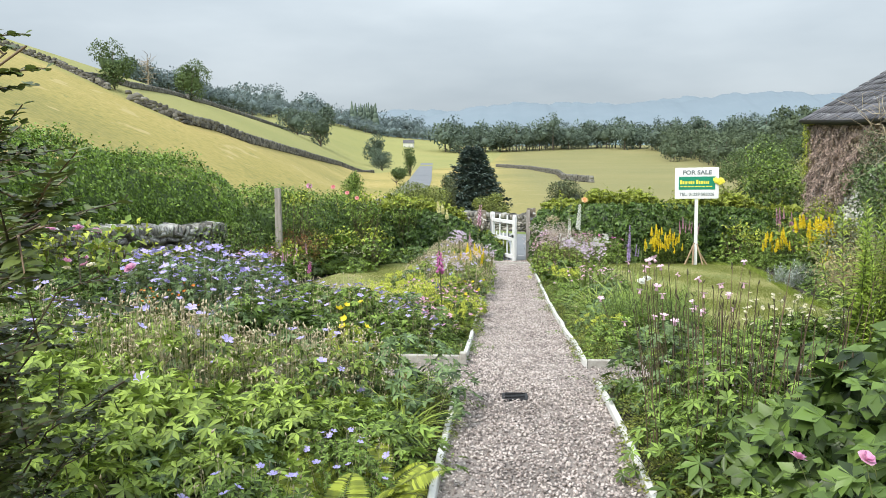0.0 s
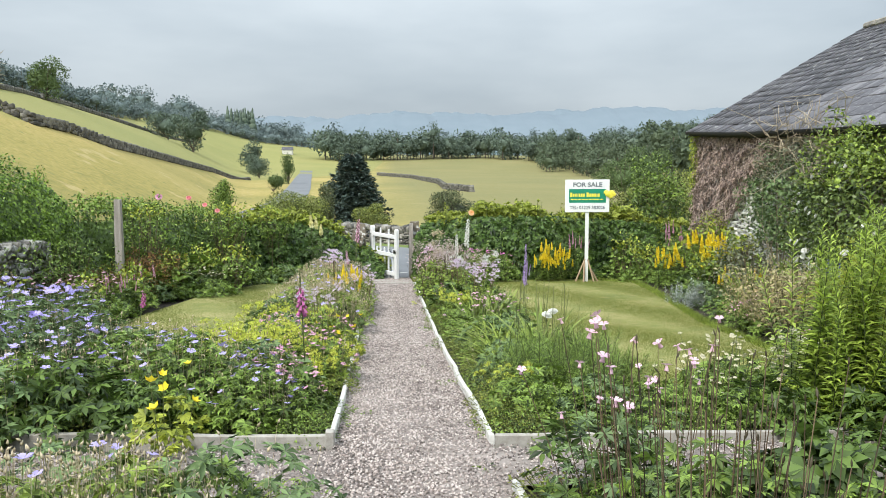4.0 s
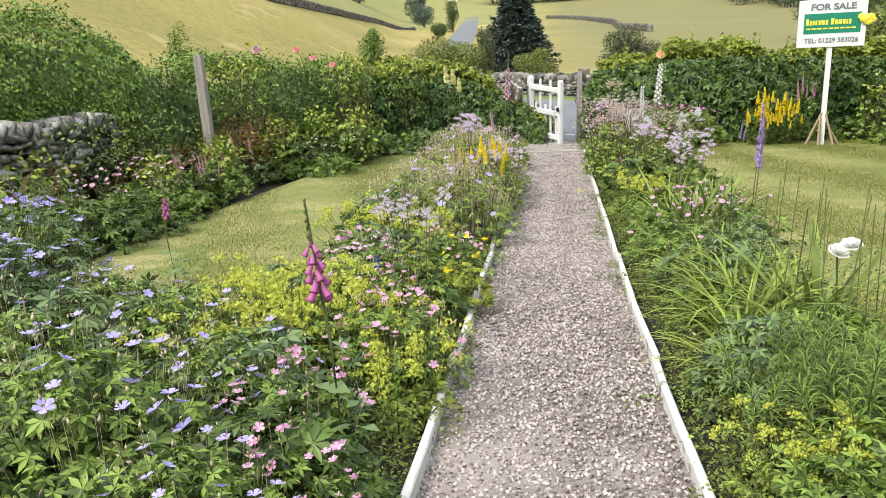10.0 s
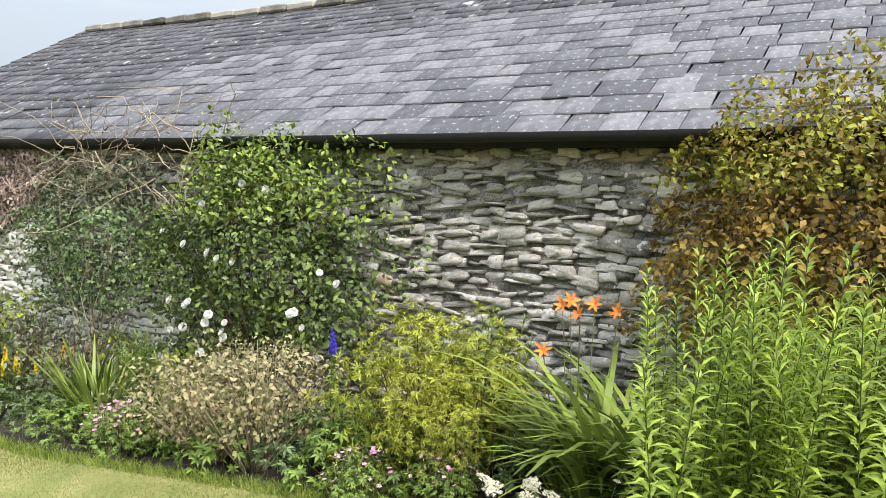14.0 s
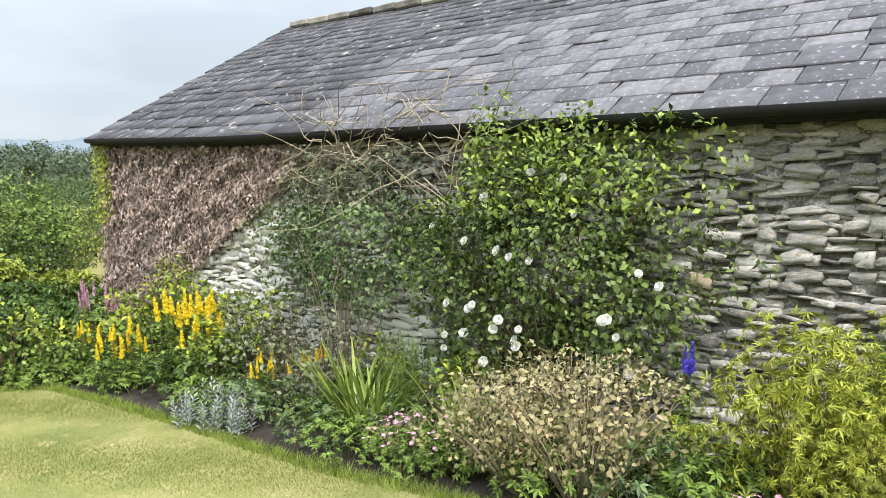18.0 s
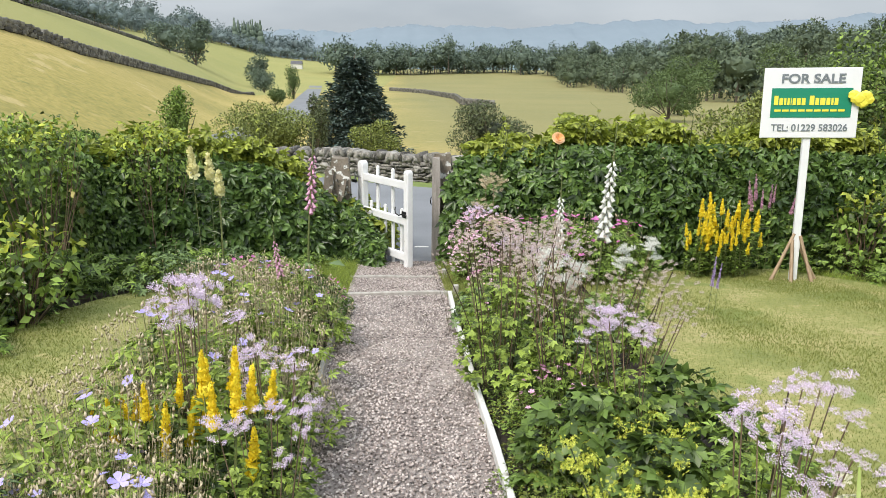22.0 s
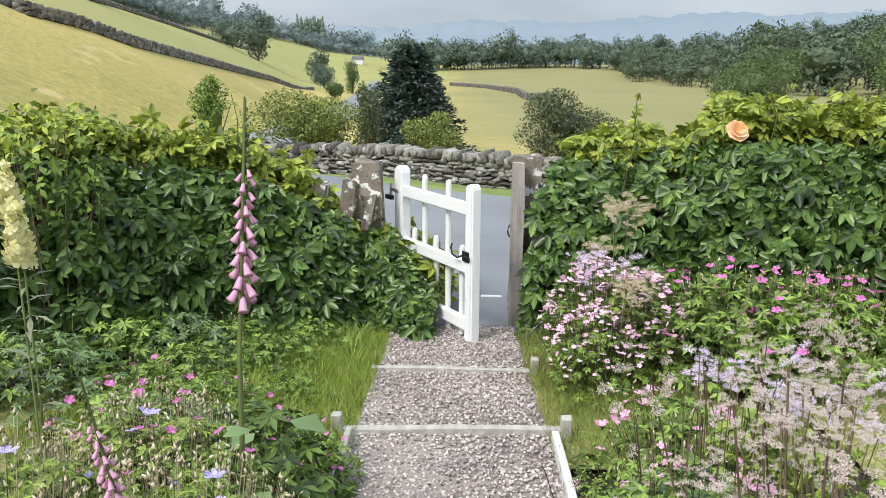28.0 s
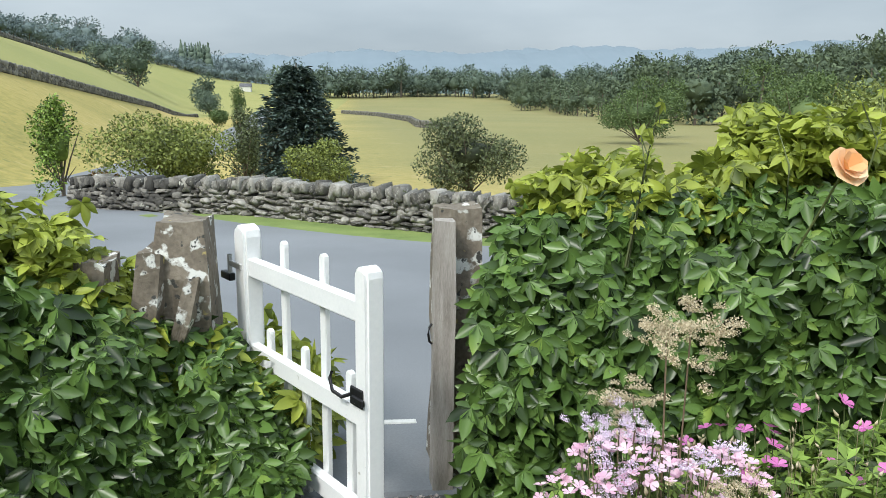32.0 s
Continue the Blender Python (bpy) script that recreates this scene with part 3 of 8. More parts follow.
def sheet(name, xs, ys, fn, material, kind="structure", label="", category=""):
    X, Y = np.meshgrid(xs, ys)
    Z = fn(X, Y)
    n = len(xs)
    i = np.arange(len(ys) - 1)[:, None] * n + np.arange(n - 1)[None]
    F = np.stack([i, i + 1, i + n + 1, i + n], -1).reshape(-1, 4)
    ob = mk(name, np.stack([X, Y, Z], -1).reshape(-1, 3), F, material, smooth=True)
    return tagged(ob, label, category, "", kind)


def ground_z(X, Y):
    z = land(X, Y)
    inside = (X > -9) & (X < 9) & (Y < 19.3) & (Y > -6)
    return np.where(inside, z - 0.05, z - 0.02)


sheet("ground", spaced(-4500, 4500, -14, 14, 0.8), spaced(-400, 4800, -4, 40, 0.8), ground_z, "field", label="rolling pasture of yellow-green summer grass", category="ground")


def ribbon(name, centre, widths, lift, material, label, category, across=7):
    """A strip that follows the land along a centre line."""
    c = np.array(centre, float)
    t = np.concatenate([[0], np.cumsum(np.linalg.norm(np.diff(c, axis=0), axis=1))])
    n = int(min(220, max(12, t[-1] / 0.7)))
    u = np.linspace(0, 1, n) ** (1.7 if t[-1] > 60 else 1.0) * t[-1]
    p = np.stack([np.interp(u, t, c[:, 0]), np.interp(u, t, c[:, 1])], 1)
    for _ in range(3):
        p[1:-1] = (p[:-2] + 2 * p[1:-1] + p[2:]) / 4
    w = np.interp(u, t, widths)
    d = np.gradient(p, axis=0); d /= np.linalg.norm(d, axis=1)[:, None]
    q = np.stack([d[:, 1], -d[:, 0]], 1)
    s = np.linspace(-0.5, 0.5, across)
    XY = p[:, None] + q[:, None] * (s[None, :, None] * w[:, None, None])
    Z = land(XY[..., 0], XY[..., 1]) + lift
    i = np.arange(n - 1)[:, None] * across + np.arange(across - 1)[None]
    F = np.stack([i, i + 1, i + across + 1, i + across], -1).reshape(-1, 4)
    return tagged(mk(name, np.concatenate([XY, Z[..., None]], -1).reshape(-1, 3), F, material, smooth=True), label, category, "", "structure")


ribbon("road", [(60, 21), (30, 21.8), (12, 22.4), (4, 22.6), (0, 23.6), (-4.4, 27.4), (-8.2, 32.5), (-10.4, 40), (-10.6, 52), (-10.6, 83), (-14.2, 128), (-20.5, 195), (-32, 320)],
       [5, 5, 5.6, 6.0, 6.2, 5.4, 4.5, 4.2, 4, 4, 4, 4.4, 5], 0.06, "road", "grey tarmac lane winding away down the valley", "road")


def strip(name, ys, left, right, lift, material, label, category, nx=14, kind="structure"):
    """A garden surface between two edges given as x at y."""
    yy = np.arange(ys[0], ys[1] + 1e-6, 0.12)
    lx = np.interp(yy, [a for a, _ in left], [b for _, b in left]); rx = np.interp(yy, [a for a, _ in right], [b for _, b in right])
    s = np.linspace(0, 1, nx)
    X = lx[:, None] * (1 - s) + rx[:, None] * s
    Y = np.repeat(yy[:, None], nx, 1)
    Z = land(X, Y) + lift + 0.006 * np.sin(X * 3.1 + Y * 1.3)
    i = np.arange(len(yy) - 1)[:, None] * nx + np.arange(nx - 1)[None]
    F = np.stack([i, i + 1, i + nx + 1, i + nx], -1).reshape(-1, 4)
    return tagged(mk(name, np.stack([X, Y, Z], -1).reshape(-1, 3), F, material, smooth=True), label, category, "", kind)


LAWN_R_IN = [(6.2, 2.2), (7.0, 1.75), (9.5, 1.7), (13, 1.8), (16, 1.9), (17.2, 2.0), (18.6, 2.2)]
LAWN_R_OUT = [(6.2, 3.6), (7.0, 4.05), (8.1, 4.3), (10, 4.5), (12.5, 4.85), (14, 5.1), (15.5, 5.35), (17.1, 5.5), (18.6, 4.9)]
LAWN_L_IN = [(7.5, -2.3), (10, -2.0), (13, -1.9), (16, -1.75), (18.6, -1.5)]
LAWN_L_OUT = [(7.5, -3.9), (10, -4.1), (13, -3.95), (15, -3.6), (16.4, -3.1), (17.4, -2.6), (18.6, -2.0)]
strip("flower_bed", (-1.0, 19.2), [(-1, -9), (4, -8.2), (9.5, -6.8), (13, -5.8), (16.2, -4.2), (18.6, -2.4), (19.2, -1.6)], [(-1, 8), (19.2, 8)], -0.02, "soil", "dark crumbly soil of the flower beds", "flower bed", 60)
strip("lawn", (6.2, 18.6), LAWN_R_IN, LAWN_R_OUT, 0.02, "lawn", "short mown lawn, yellowing in patches", "lawn", 24)
strip("lawn", (7.5, 18.6), LAWN_L_IN, LAWN_L_OUT, 0.02, "lawn", "short mown lawn, yellowing in patches", "lawn", 16)
strip("lawn", (16.6, 19.0), [(16.6, -2.3), (18.6, -1.9), (19.0, -1.6)], [(16.6, -0.47), (19.0, -0.46)], 0.012, "lawn", "rough grass beside the garden steps", "lawn", 12)
strip("lawn", (16.6, 19.0), [(16.6, 0.49), (19.0, 0.48)], [(16.6, 1.9), (19.0, 1.3)], 0.012, "lawn", "rough grass beside the garden steps", "lawn", 12)
strip("gravel_path", (-1.5, 19.3), [(-1.5, -0.5), (19.3, -0.5)], [(-1.5, 0.52), (19.3, 0.52)], 0.02, "gravel", "straight path of pinkish-grey gravel", "path", 12)
strip("gravel_path", (4.3, 5.45), [(4.3, -4.5), (5.45, -4.5)], [(4.3, -0.45), (5.45, -0.45)], 0.016, "gravel", "cross path of pinkish-grey gravel", "path", 40)
strip("gravel_path", (4.6, 5.4), [(4.6, 0.47), (5.4, 0.47)], [(4.6, 3.4), (5.4, 3.4)], 0.016, "gravel", "cross path of pinkish-grey gravel", "path", 30)


def plank(p, q, height, thick, material, label, category="edging board", group="path edging boards", lift=0.0, bevel=0.006):
    """A board on edge from p to q on the ground."""
    p, q = Vector((*p, land1(*p) + lift)), Vector((*q, land1(*q) + lift))
    d = q - p
    length = d.length
    bm = box_bm(0, length, -thick / 2, thick / 2, -0.06, height)
    bmesh.ops.subdivide_edges(bm, edges=[e for e in bm.edges if abs((e.verts[0].co - e.verts[1].co).x) > 0.5 * length], cuts=6)
    bmesh.ops.bevel(bm, geom=[e for e in bm.edges if e.verts[0].co.z > 0 and e.verts[1].co.z > 0], offset=bevel, segments=1, affect="EDGES")
    for v in bm.verts:
        k = v.co.x * 2.3 + p.x * 7 + p.y
        v.co.y += 0.007 * math.sin(k); v.co.z += 0.006 * math.sin(k * 1.7 + 1) + random.uniform(-0.002, 0.002)
    me = bpy.data.meshes.new("edging_board")
    bm.to_mesh(me); bm.free()
    me.materials.append(M[material])
    ob = new("edging_board", me)
    x = d.normalized(); y = Vector((0, 0, 1)).cross(x).normalized(); z = x.cross(y)
    ob.matrix_world = Matrix((x, y, z)).transposed().to_4x4()
    ob.location = p
    return tagged(ob, label, category, group)


WHITE_EDGE = "long edging board with flaking whitewash beside the gravel"
GREY_EDGE = "weathered grey wooden edging board along the flower bed"
for a, b in ((5.42, 7.8), (7.83, 10.2), (10.23, 12.6), (12.63, 15.0), (15.03, 16.85)):
    plank((0.53, a), (0.53, b), 0.085, 0.036, "white_board", WHITE_EDGE)
    plank((-0.50, a), (-0.50, b), 0.095, 0.036, "board" if a > 7.9 else "white_board", GREY_EDGE if a > 7.9 else WHITE_EDGE)
plank((-0.50, 1.2), (-0.50, 4.25), 0.085, 0.036, "white_board", WHITE_EDGE)
plank((0.53, 0.8), (0.53, 4.55), 0.085, 0.036, "white_board", WHITE_EDGE)
plank((-2.55, 5.62), (-0.52, 5.44), 0.10, 0.04, "board", GREY_EDGE)
plank((-4.4, 5.78), (-2.58, 5.62), 0.10, 0.04, "board", GREY_EDGE)
plank((0.55, 5.42), (2.9, 5.36), 0.09, 0.04, "board", GREY_EDGE)
plank((-0.56, 16.95), (0.58, 16.95), 0.06, 0.045, "board", "worn timber step riser across the gravel path", "step", "path steps")
plank((-0.53, 18.1), (0.56, 18.1), 0.05, 0.04, "board", "worn timber step riser across the gravel path", "step", "path steps")
for x, y in ((-0.58, 16.95), (0.60, 16.93), (-0.51, 5.44), (0.56, 18.08)):
    ob = part("edging_peg", box_bm(-0.028, 0.028, -0.03, 0.03, -0.1, 0.13, 0.006, 0.003), "board", None)
    ob.location = (x, y, land1(x, y))
    tagged(ob, "short weathered timber peg at the edging corner", "peg", "edging pegs")

ob = part("threshold_strip", box_bm(0.27, 0.47, 20.16, 20.22, -1.36, -1.295, 0.008, 0.004), "white_board", None)
tagged(ob, "pale worn timber strip across the gateway", "threshold")
# slab and threshold at the gate
ob = part("threshold_slab", box_bm(-0.60, 0.70, 19.35, 20.95, -1.60, -1.303, 0.02, 0.006), "lichen_stone", None)
bpy.data.meshes[ob.data.name].materials[0] = M["road"]
tagged(ob, "worn grey concrete slab in the gateway", "slab", "", "structure")

# ---- gate and its posts ----
gate = empty("garden_gate", "white painted wooden picket gate standing half open", "gate", at=(-0.468, 19.875, -1.315))
gate.rotation_euler = (0, 0, math.atan2(-0.95, 0.595))


def round_top(x0, x1, y0, y1, z0, z1, rise):
    """A board or post whose top is rounded like a fingertip, seen along its thickness."""
    bm = bmesh.new()
    k = 6
    prof = [(x0, z0), (x1, z0)] + [((x0 + x1) / 2 + (x1 - x0) / 2 * math.cos(math.pi * i / k), z1 - rise + rise * math.sin(math.pi * i / k) ** 0.8) for i in range(k + 1)]
    rows = [[bm.verts.new((x, y, z)) for x, z in prof] for y in (y0, y1)]
    n = len(prof)
    bm.faces.new(rows[0]); bm.faces.new(rows[1][::-1])
    for i in range(n):
        bm.faces.new((rows[0][i], rows[1][i], rows[1][(i + 1) % n], rows[0][(i + 1) % n]))
    bmesh.ops.recalc_face_normals(bm, faces=bm.faces[:])
    bmesh.ops.bevel(bm, geom=[e for e in bm.edges if abs(e.verts[0].co.y - e.verts[1].co.y) < 1e-5], offset=min(x1 - x0, y1 - y0) * 0.14, segments=2, affect="EDGES")
    return bm


part("hinge_stile", round_top(0.0, 0.13, -0.052, 0.048, 0.03, 1.29, 0.06), "white_paint", gate)
part("latch_stile", round_top(1.13, 1.225, -0.045, 0.045, 0.0, 1.27, 0.045), "white_paint", gate)
for nm, za, zb, th in (("top_rail", 1.03, 1.125, 0.05), ("middle_rail", 0.58, 0.675, 0.05), ("bottom_rail", 0.12, 0.22, 0.05)):
    part(nm, box_bm(0.125, 1.135, -th / 2 - 0.01, th / 2 - 0.01, za, zb, 0.007), "white_paint", gate)
for x, z in ((0.225, 0.77), (0.40, 1.25), (0.585, 0.77), (0.775, 1.25), (0.985, 0.77)):
    part("picket", round_top(x - 0.025, x + 0.025, 0.017, 0.043, 0.03, z, 0.03), "white_paint", gate)
latch = part("latch", box_bm(1.11, 1.20, -0.056, -0.043, 0.68, 0.76, 0.004), "iron", gate, "black iron gate latch")
V, F = tube([(1.11, -0.05, 0.72), (1.07, -0.07, 0.70), (1.03, -0.09, 0.72), (1.01, -0.09, 0.77), (1.02, -0.085, 0.80)], 0.009, 0.007, 6)
mk("latch_hook", V, F, "iron", parent=latch, label="curled black iron thumb hook")
part("latch_bolt", box_bm(1.14, 1.225, -0.07, -0.055, 0.70, 0.73, 0.004), "iron", latch)
part("hinge", box_bm(-0.06, 0.09, -0.062, -0.048, 1.06, 1.09, 0.003), "steel", gate, "galvanised steel strap hinge")
V, F = tube([(-0.05, -0.055, 1.02), (-0.05, -0.055, 1.12)], 0.013, 0.013, 8)
mk("hinge_pin", V, F, "steel", parent=gate)
part("hinge_bracket", box_bm(-0.14, -0.03, -0.07, -0.035, 0.98, 1.02, 0.004), "iron", gate, "black iron hinge bracket")


def rough_block(name, x0, x1, y0, y1, z0, z1, material, amount=0.03, cuts=4, label="", category="", parent=None):
    bm = box_bm(x0, x1, y0, y1, z0, z1)
    bmesh.ops.subdivide_edges(bm, edges=bm.edges[:], cuts=cuts, use_grid_fill=True)
    for v in bm.verts:
        n = noise.noise_vector(v.co * 4.0 + Vector((x0, y0, 3)))
        v.co += n * amount + noise.noise_vector(v.co * 14) * amount * 0.4
        if v.co.z > z1 - 0.12:
            k = (v.co.z - z1 + 0.12) / 0.12
            v.co.x += ((x0 + x1) / 2 - v.co.x) * 0.12 * k; v.co.y += ((y0 + y1) / 2 - v.co.y) * 0.12 * k
    ob = part(name, bm, material, parent, smooth=False)
    if parent is None:
        tagged(ob, label, category)
    return ob


rough_block("gate_pillar", -0.86, -0.60, 19.60, 19.95, -1.4, 0.02, "lichen_stone", 0.035, 4, "upright stone gate pillar blotched with white and black lichen", "pillar")
for x0, x1, top, tilt in ((-1.10, -0.98, -0.10, 9), (-0.97, -0.89, -0.20, 14), (-1.30, -1.16, -0.16, 5)):
    ob = rough_block("standing_stone", x0, x1, 19.52, 19.88, -1.4, top, "lichen_stone", 0.045, 5, "jagged leaning slate stone at the wall end", "stone")
    ob.matrix_world = Matrix.Translation((x0, 19.7, -1.3)) @ pose(0, 0, 0, 0, tilt, 0) @ Matrix.Translation((-x0, -19.7, 1.3))
rough_block("gate_pillar", 0.50, 0.74, 19.51, 19.82, -1.4, 0.08, "lichen_stone", 0.03, 4, "squared stone pillar with lichen behind the gate post", "pillar")
post = rough_block("gate_post", 0.475, 0.58, 19.37, 19.49, -1.42, 0.05, "old_wood", 0.008, 3, "cracked grey weathered timber gate post", "post")
V, F = tube([(0.473, 19.43, -0.46), (0.46, 19.42, -0.475), (0.455, 19.42, -0.51), (0.46, 19.42, -0.545), (0.473, 19.43, -0.56)], 0.006, 0.006, 6)
mk("catch", V, F, "iron", parent=post, label="black iron latch catch")

# ---- for-sale board ----
sign = empty("for_sale_sign", "white estate agent's for-sale board on a white timber pole", "sign", at=(4.56, 17.80, -1.24))
sign.rotation_euler = (0, radians(-1.0), math.atan2(-0.17, 0.99))
part("pole", box_bm(-0.04, 0.04, -0.025, 0.025, -0.1, 2.4, 0.004), "sign_white", sign, "white painted timber pole")
board = part("board", box_bm(-0.51, 0.50, -0.045, -0.029, 1.70, 2.45, 0.004), "sign_white", sign, "white board with a green band")
part("green_band", box_bm(-0.42, 0.42, -0.049, -0.046, 1.92, 2.235), "sign_green", board)


def words(body, size, x, z, material, parent, width=None, bold=0.0):
    cu = bpy.data.curves.new("lettering", "FONT")
    cu.body, cu.size, cu.align_x, cu.extrude, cu.offset = body, size, "CENTER", 0.0008, bold
    tmp = bpy.data.objects.new("lettering", cu)
    scene.collection.objects.link(tmp)
    bpy.context.view_layer.update()
    me = bpy.data.meshes.new_from_object(tmp.evaluated_get(bpy.context.evaluated_depsgraph_get()))
    bpy.data.objects.remove(tmp)
    co = np.empty(len(me.vertices) * 3, dtype=np.float32)
    me.vertices.foreach_get("co", co)
    co = co.reshape(-1, 3)
    k = width / (co[:, 0].max() - co[:, 0].min()) if width else 1.0
    out = np.stack([co[:, 0] * k + x, -0.0505 - co[:, 2], co[:, 1] + z], 1)
    me.vertices.foreach_set("co", out.astype(np.float32).ravel())
    me.materials.clear(); me.materials.append(M[material])
    me.update()
    ob = new("lettering", me)
    ob.parent = parent
    return ob


words("FOR SALE", 0.135, 0.0, 2.29, "sign_grey", board, 0.66, 0.004)
words("TEL: 01229 583026", 0.105, 0.0, 1.775, "sign_grey", board, 0.80, 0.002)
xs = -0.39
for w in (0.055, 0.05, 0.035, 0.035, 0.02, 0.045, 0.05, 0.05, 0.0, 0.06, 0.05, 0.065, 0.05, 0.035, 0.05):
    if w:
        part("logo_bar", box_bm(xs, xs + w - 0.012, -0.053, -0.0495, 2.055, 2.055 + (0.10 if w in (0.055, 0.06) else 0.075)), "sign_yellow", board)
    xs += w if w else 0.03
for k in range(9):
    part("small_print_bar", box_bm(-0.38 + k * 0.083, -0.38 + k * 0.083 + 0.068, -0.053, -0.0495, 1.985, 2.008), "sign_yellow", board)
V, F = [], []
for k, (dx, dz, sz) in enumerate(((0.0, 0.0, 0.085), (0.07, 0.03, 0.07), (-0.05, 0.04, 0.06), (0.05, -0.05, 0.06), (0.11, -0.01, 0.06))):
    bm = bmesh.new()
    bmesh.ops.create_icosphere(bm, subdivisions=2, radius=sz)
    for v in bm.verts:
        v.co *= 1 + 0.35 * noise.noise(v.co * 40 + Vector((k, 0, 0)))
        v.co = Vector((v.co.x + 0.47 + dx, v.co.y * 0.35 - 0.075, v.co.z * 0.8 + 2.12 + dz))
    part("rosette", bm, "sign_yellow", board, "ruffled yellow rosette")
for a, b in (((-0.30, -0.05, -0.05), (-0.03, -0.02, 0.62)), ((0.20, -0.16, -0.05), (0.03, -0.03, 0.60)), ((-0.08, -0.22, -0.05), (-0.05, -0.03, 0.55)), ((0.34, 0.1, -0.05), (0.03, 0.02, 0.5))):
    V, F = tube([a, b], 0.024, 0.02, 4)
    mk("stake", V, F, "raw_wood", parent=sign, label="rough timber stake propping the pole")

# ---- barn ----
BX, BK = 5.02, 0.1414


def barn_xy(u, y):
    """Plan point u metres behind the garden face of the barn wall, at distance y along the garden."""
    return BX + BK * y + u * 0.990, y - u * 0.140


def eave_z(y):
    return float(np.interp(y, (0, 6.6, 9, 12, 15.5, 19.5), (2.0, 2.07, 2.105, 2.15, 2.225, 2.385)))


barn = empty("stone_barn", "long low stone barn with a slate roof and black gutter", "barn", at=(*barn_xy(0, 10), -0.8))


def barn_quad_strip(name, profile, ys, material, label="", parent=barn):
    """A surface swept along the barn: profile of (u, z above the eave, or None for the ground)."""
    V, n = [], len(profile)
    for y in ys:
        for u, z in profile:
            x, yy = barn_xy(u, y)
            V.append((x, yy, eave_z(y) + z if z is not None else land1(x, yy) - 0.4))
    F = [(i * n + j, i * n + j + 1, (i + 1) * n + j + 1, (i + 1) * n + j) for i in range(len(ys) - 1) for j in range(n - 1)]
    return mk(name, np.array(V) - np.array(barn.location), np.array(F), material, parent=parent, label=label)


YS = np.arange(0.0, 19.2, 0.661)
barn_quad_strip("wall", [(0.0, None), (0.0, 0.02), (0.5, 0.3), (0.5, None), (0.0, None)], YS, "mortar", "mortar bed of the rubble wall")
barn_quad_strip("back_wall", [(7.8, None), (7.8, 0.02), (7.3, 0.3), (7.3, None), (7.8, None)], YS, "mortar")
for yy in (0.0, 19.17):
    pts = [(0.0, None), (0.0, 0.02), (3.9, 2.45), (7.8, 0.02), (7.8, None)]
    V = []
    for k in (0.0, -0.45 if yy > 1 else 0.45):
        for u, z in pts:
            x, y2 = barn_xy(u, yy + k)
            V.append((x, y2, eave_z(yy) + z if z is not None else land1(x, y2) - 0.4))
    V = np.array(V) - np.array(barn.location)
    mk("gable_wall", V, [np.array([(0, 1, 2, 3, 4), (5, 6, 7, 8, 9)]), np.array([(i, (i + 1) % 5, (i + 1) % 5 + 5, i + 5) for i in range(5)])], "mortar", parent=barn)
roof = barn_quad_strip("roof", [(-0.24, -0.03), (3.9, 2.52), (8.04, -0.03), (8.04, -0.09), (3.9, 2.45), (-0.24, -0.09), (-0.24, -0.03)], np.arange(0.0, 19.5, 0.69), "gutter", "dark roof deck under the slates")
V = []
GYS = np.arange(0.0, 19.5, 0.807)
ring = [(-0.35, 0.0), (-0.35, -0.055), (-0.31, -0.095), (-0.26, -0.095), (-0.225, -0.055), (-0.225, 0.0), (-0.235, 0.0), (-0.24, -0.05), (-0.27, -0.08), (-0.305, -0.08), (-0.335, -0.05), (-0.34, 0.0)]
barn_quad_strip("gutter", [(-0.225 + (u + 0.225) * 0.8, z * 0.75 + 0.005) for u, z in ring + ring[:1]], GYS, "gutter", "black half-round gutter")
barn_quad_strip("fascia", [(-0.20, 0.02), (-0.20, -0.10), (0.0, -0.10)], GYS, "gutter", "black painted eaves board")

# ---- hedges ----
PAL = tpl_mid(0.5, 0.08, 0.12)
OVALM = tpl_mid(0.62, 0.08, 0.12)
CREEP = fan(tpl_ovate(0.54, 0.07, 0.26), (-104, -52, 0, 52, 104), (0.64, 0.92, 1.05, 0.92, 0.64), -0.15)
SMALL = tpl_small(0.55)


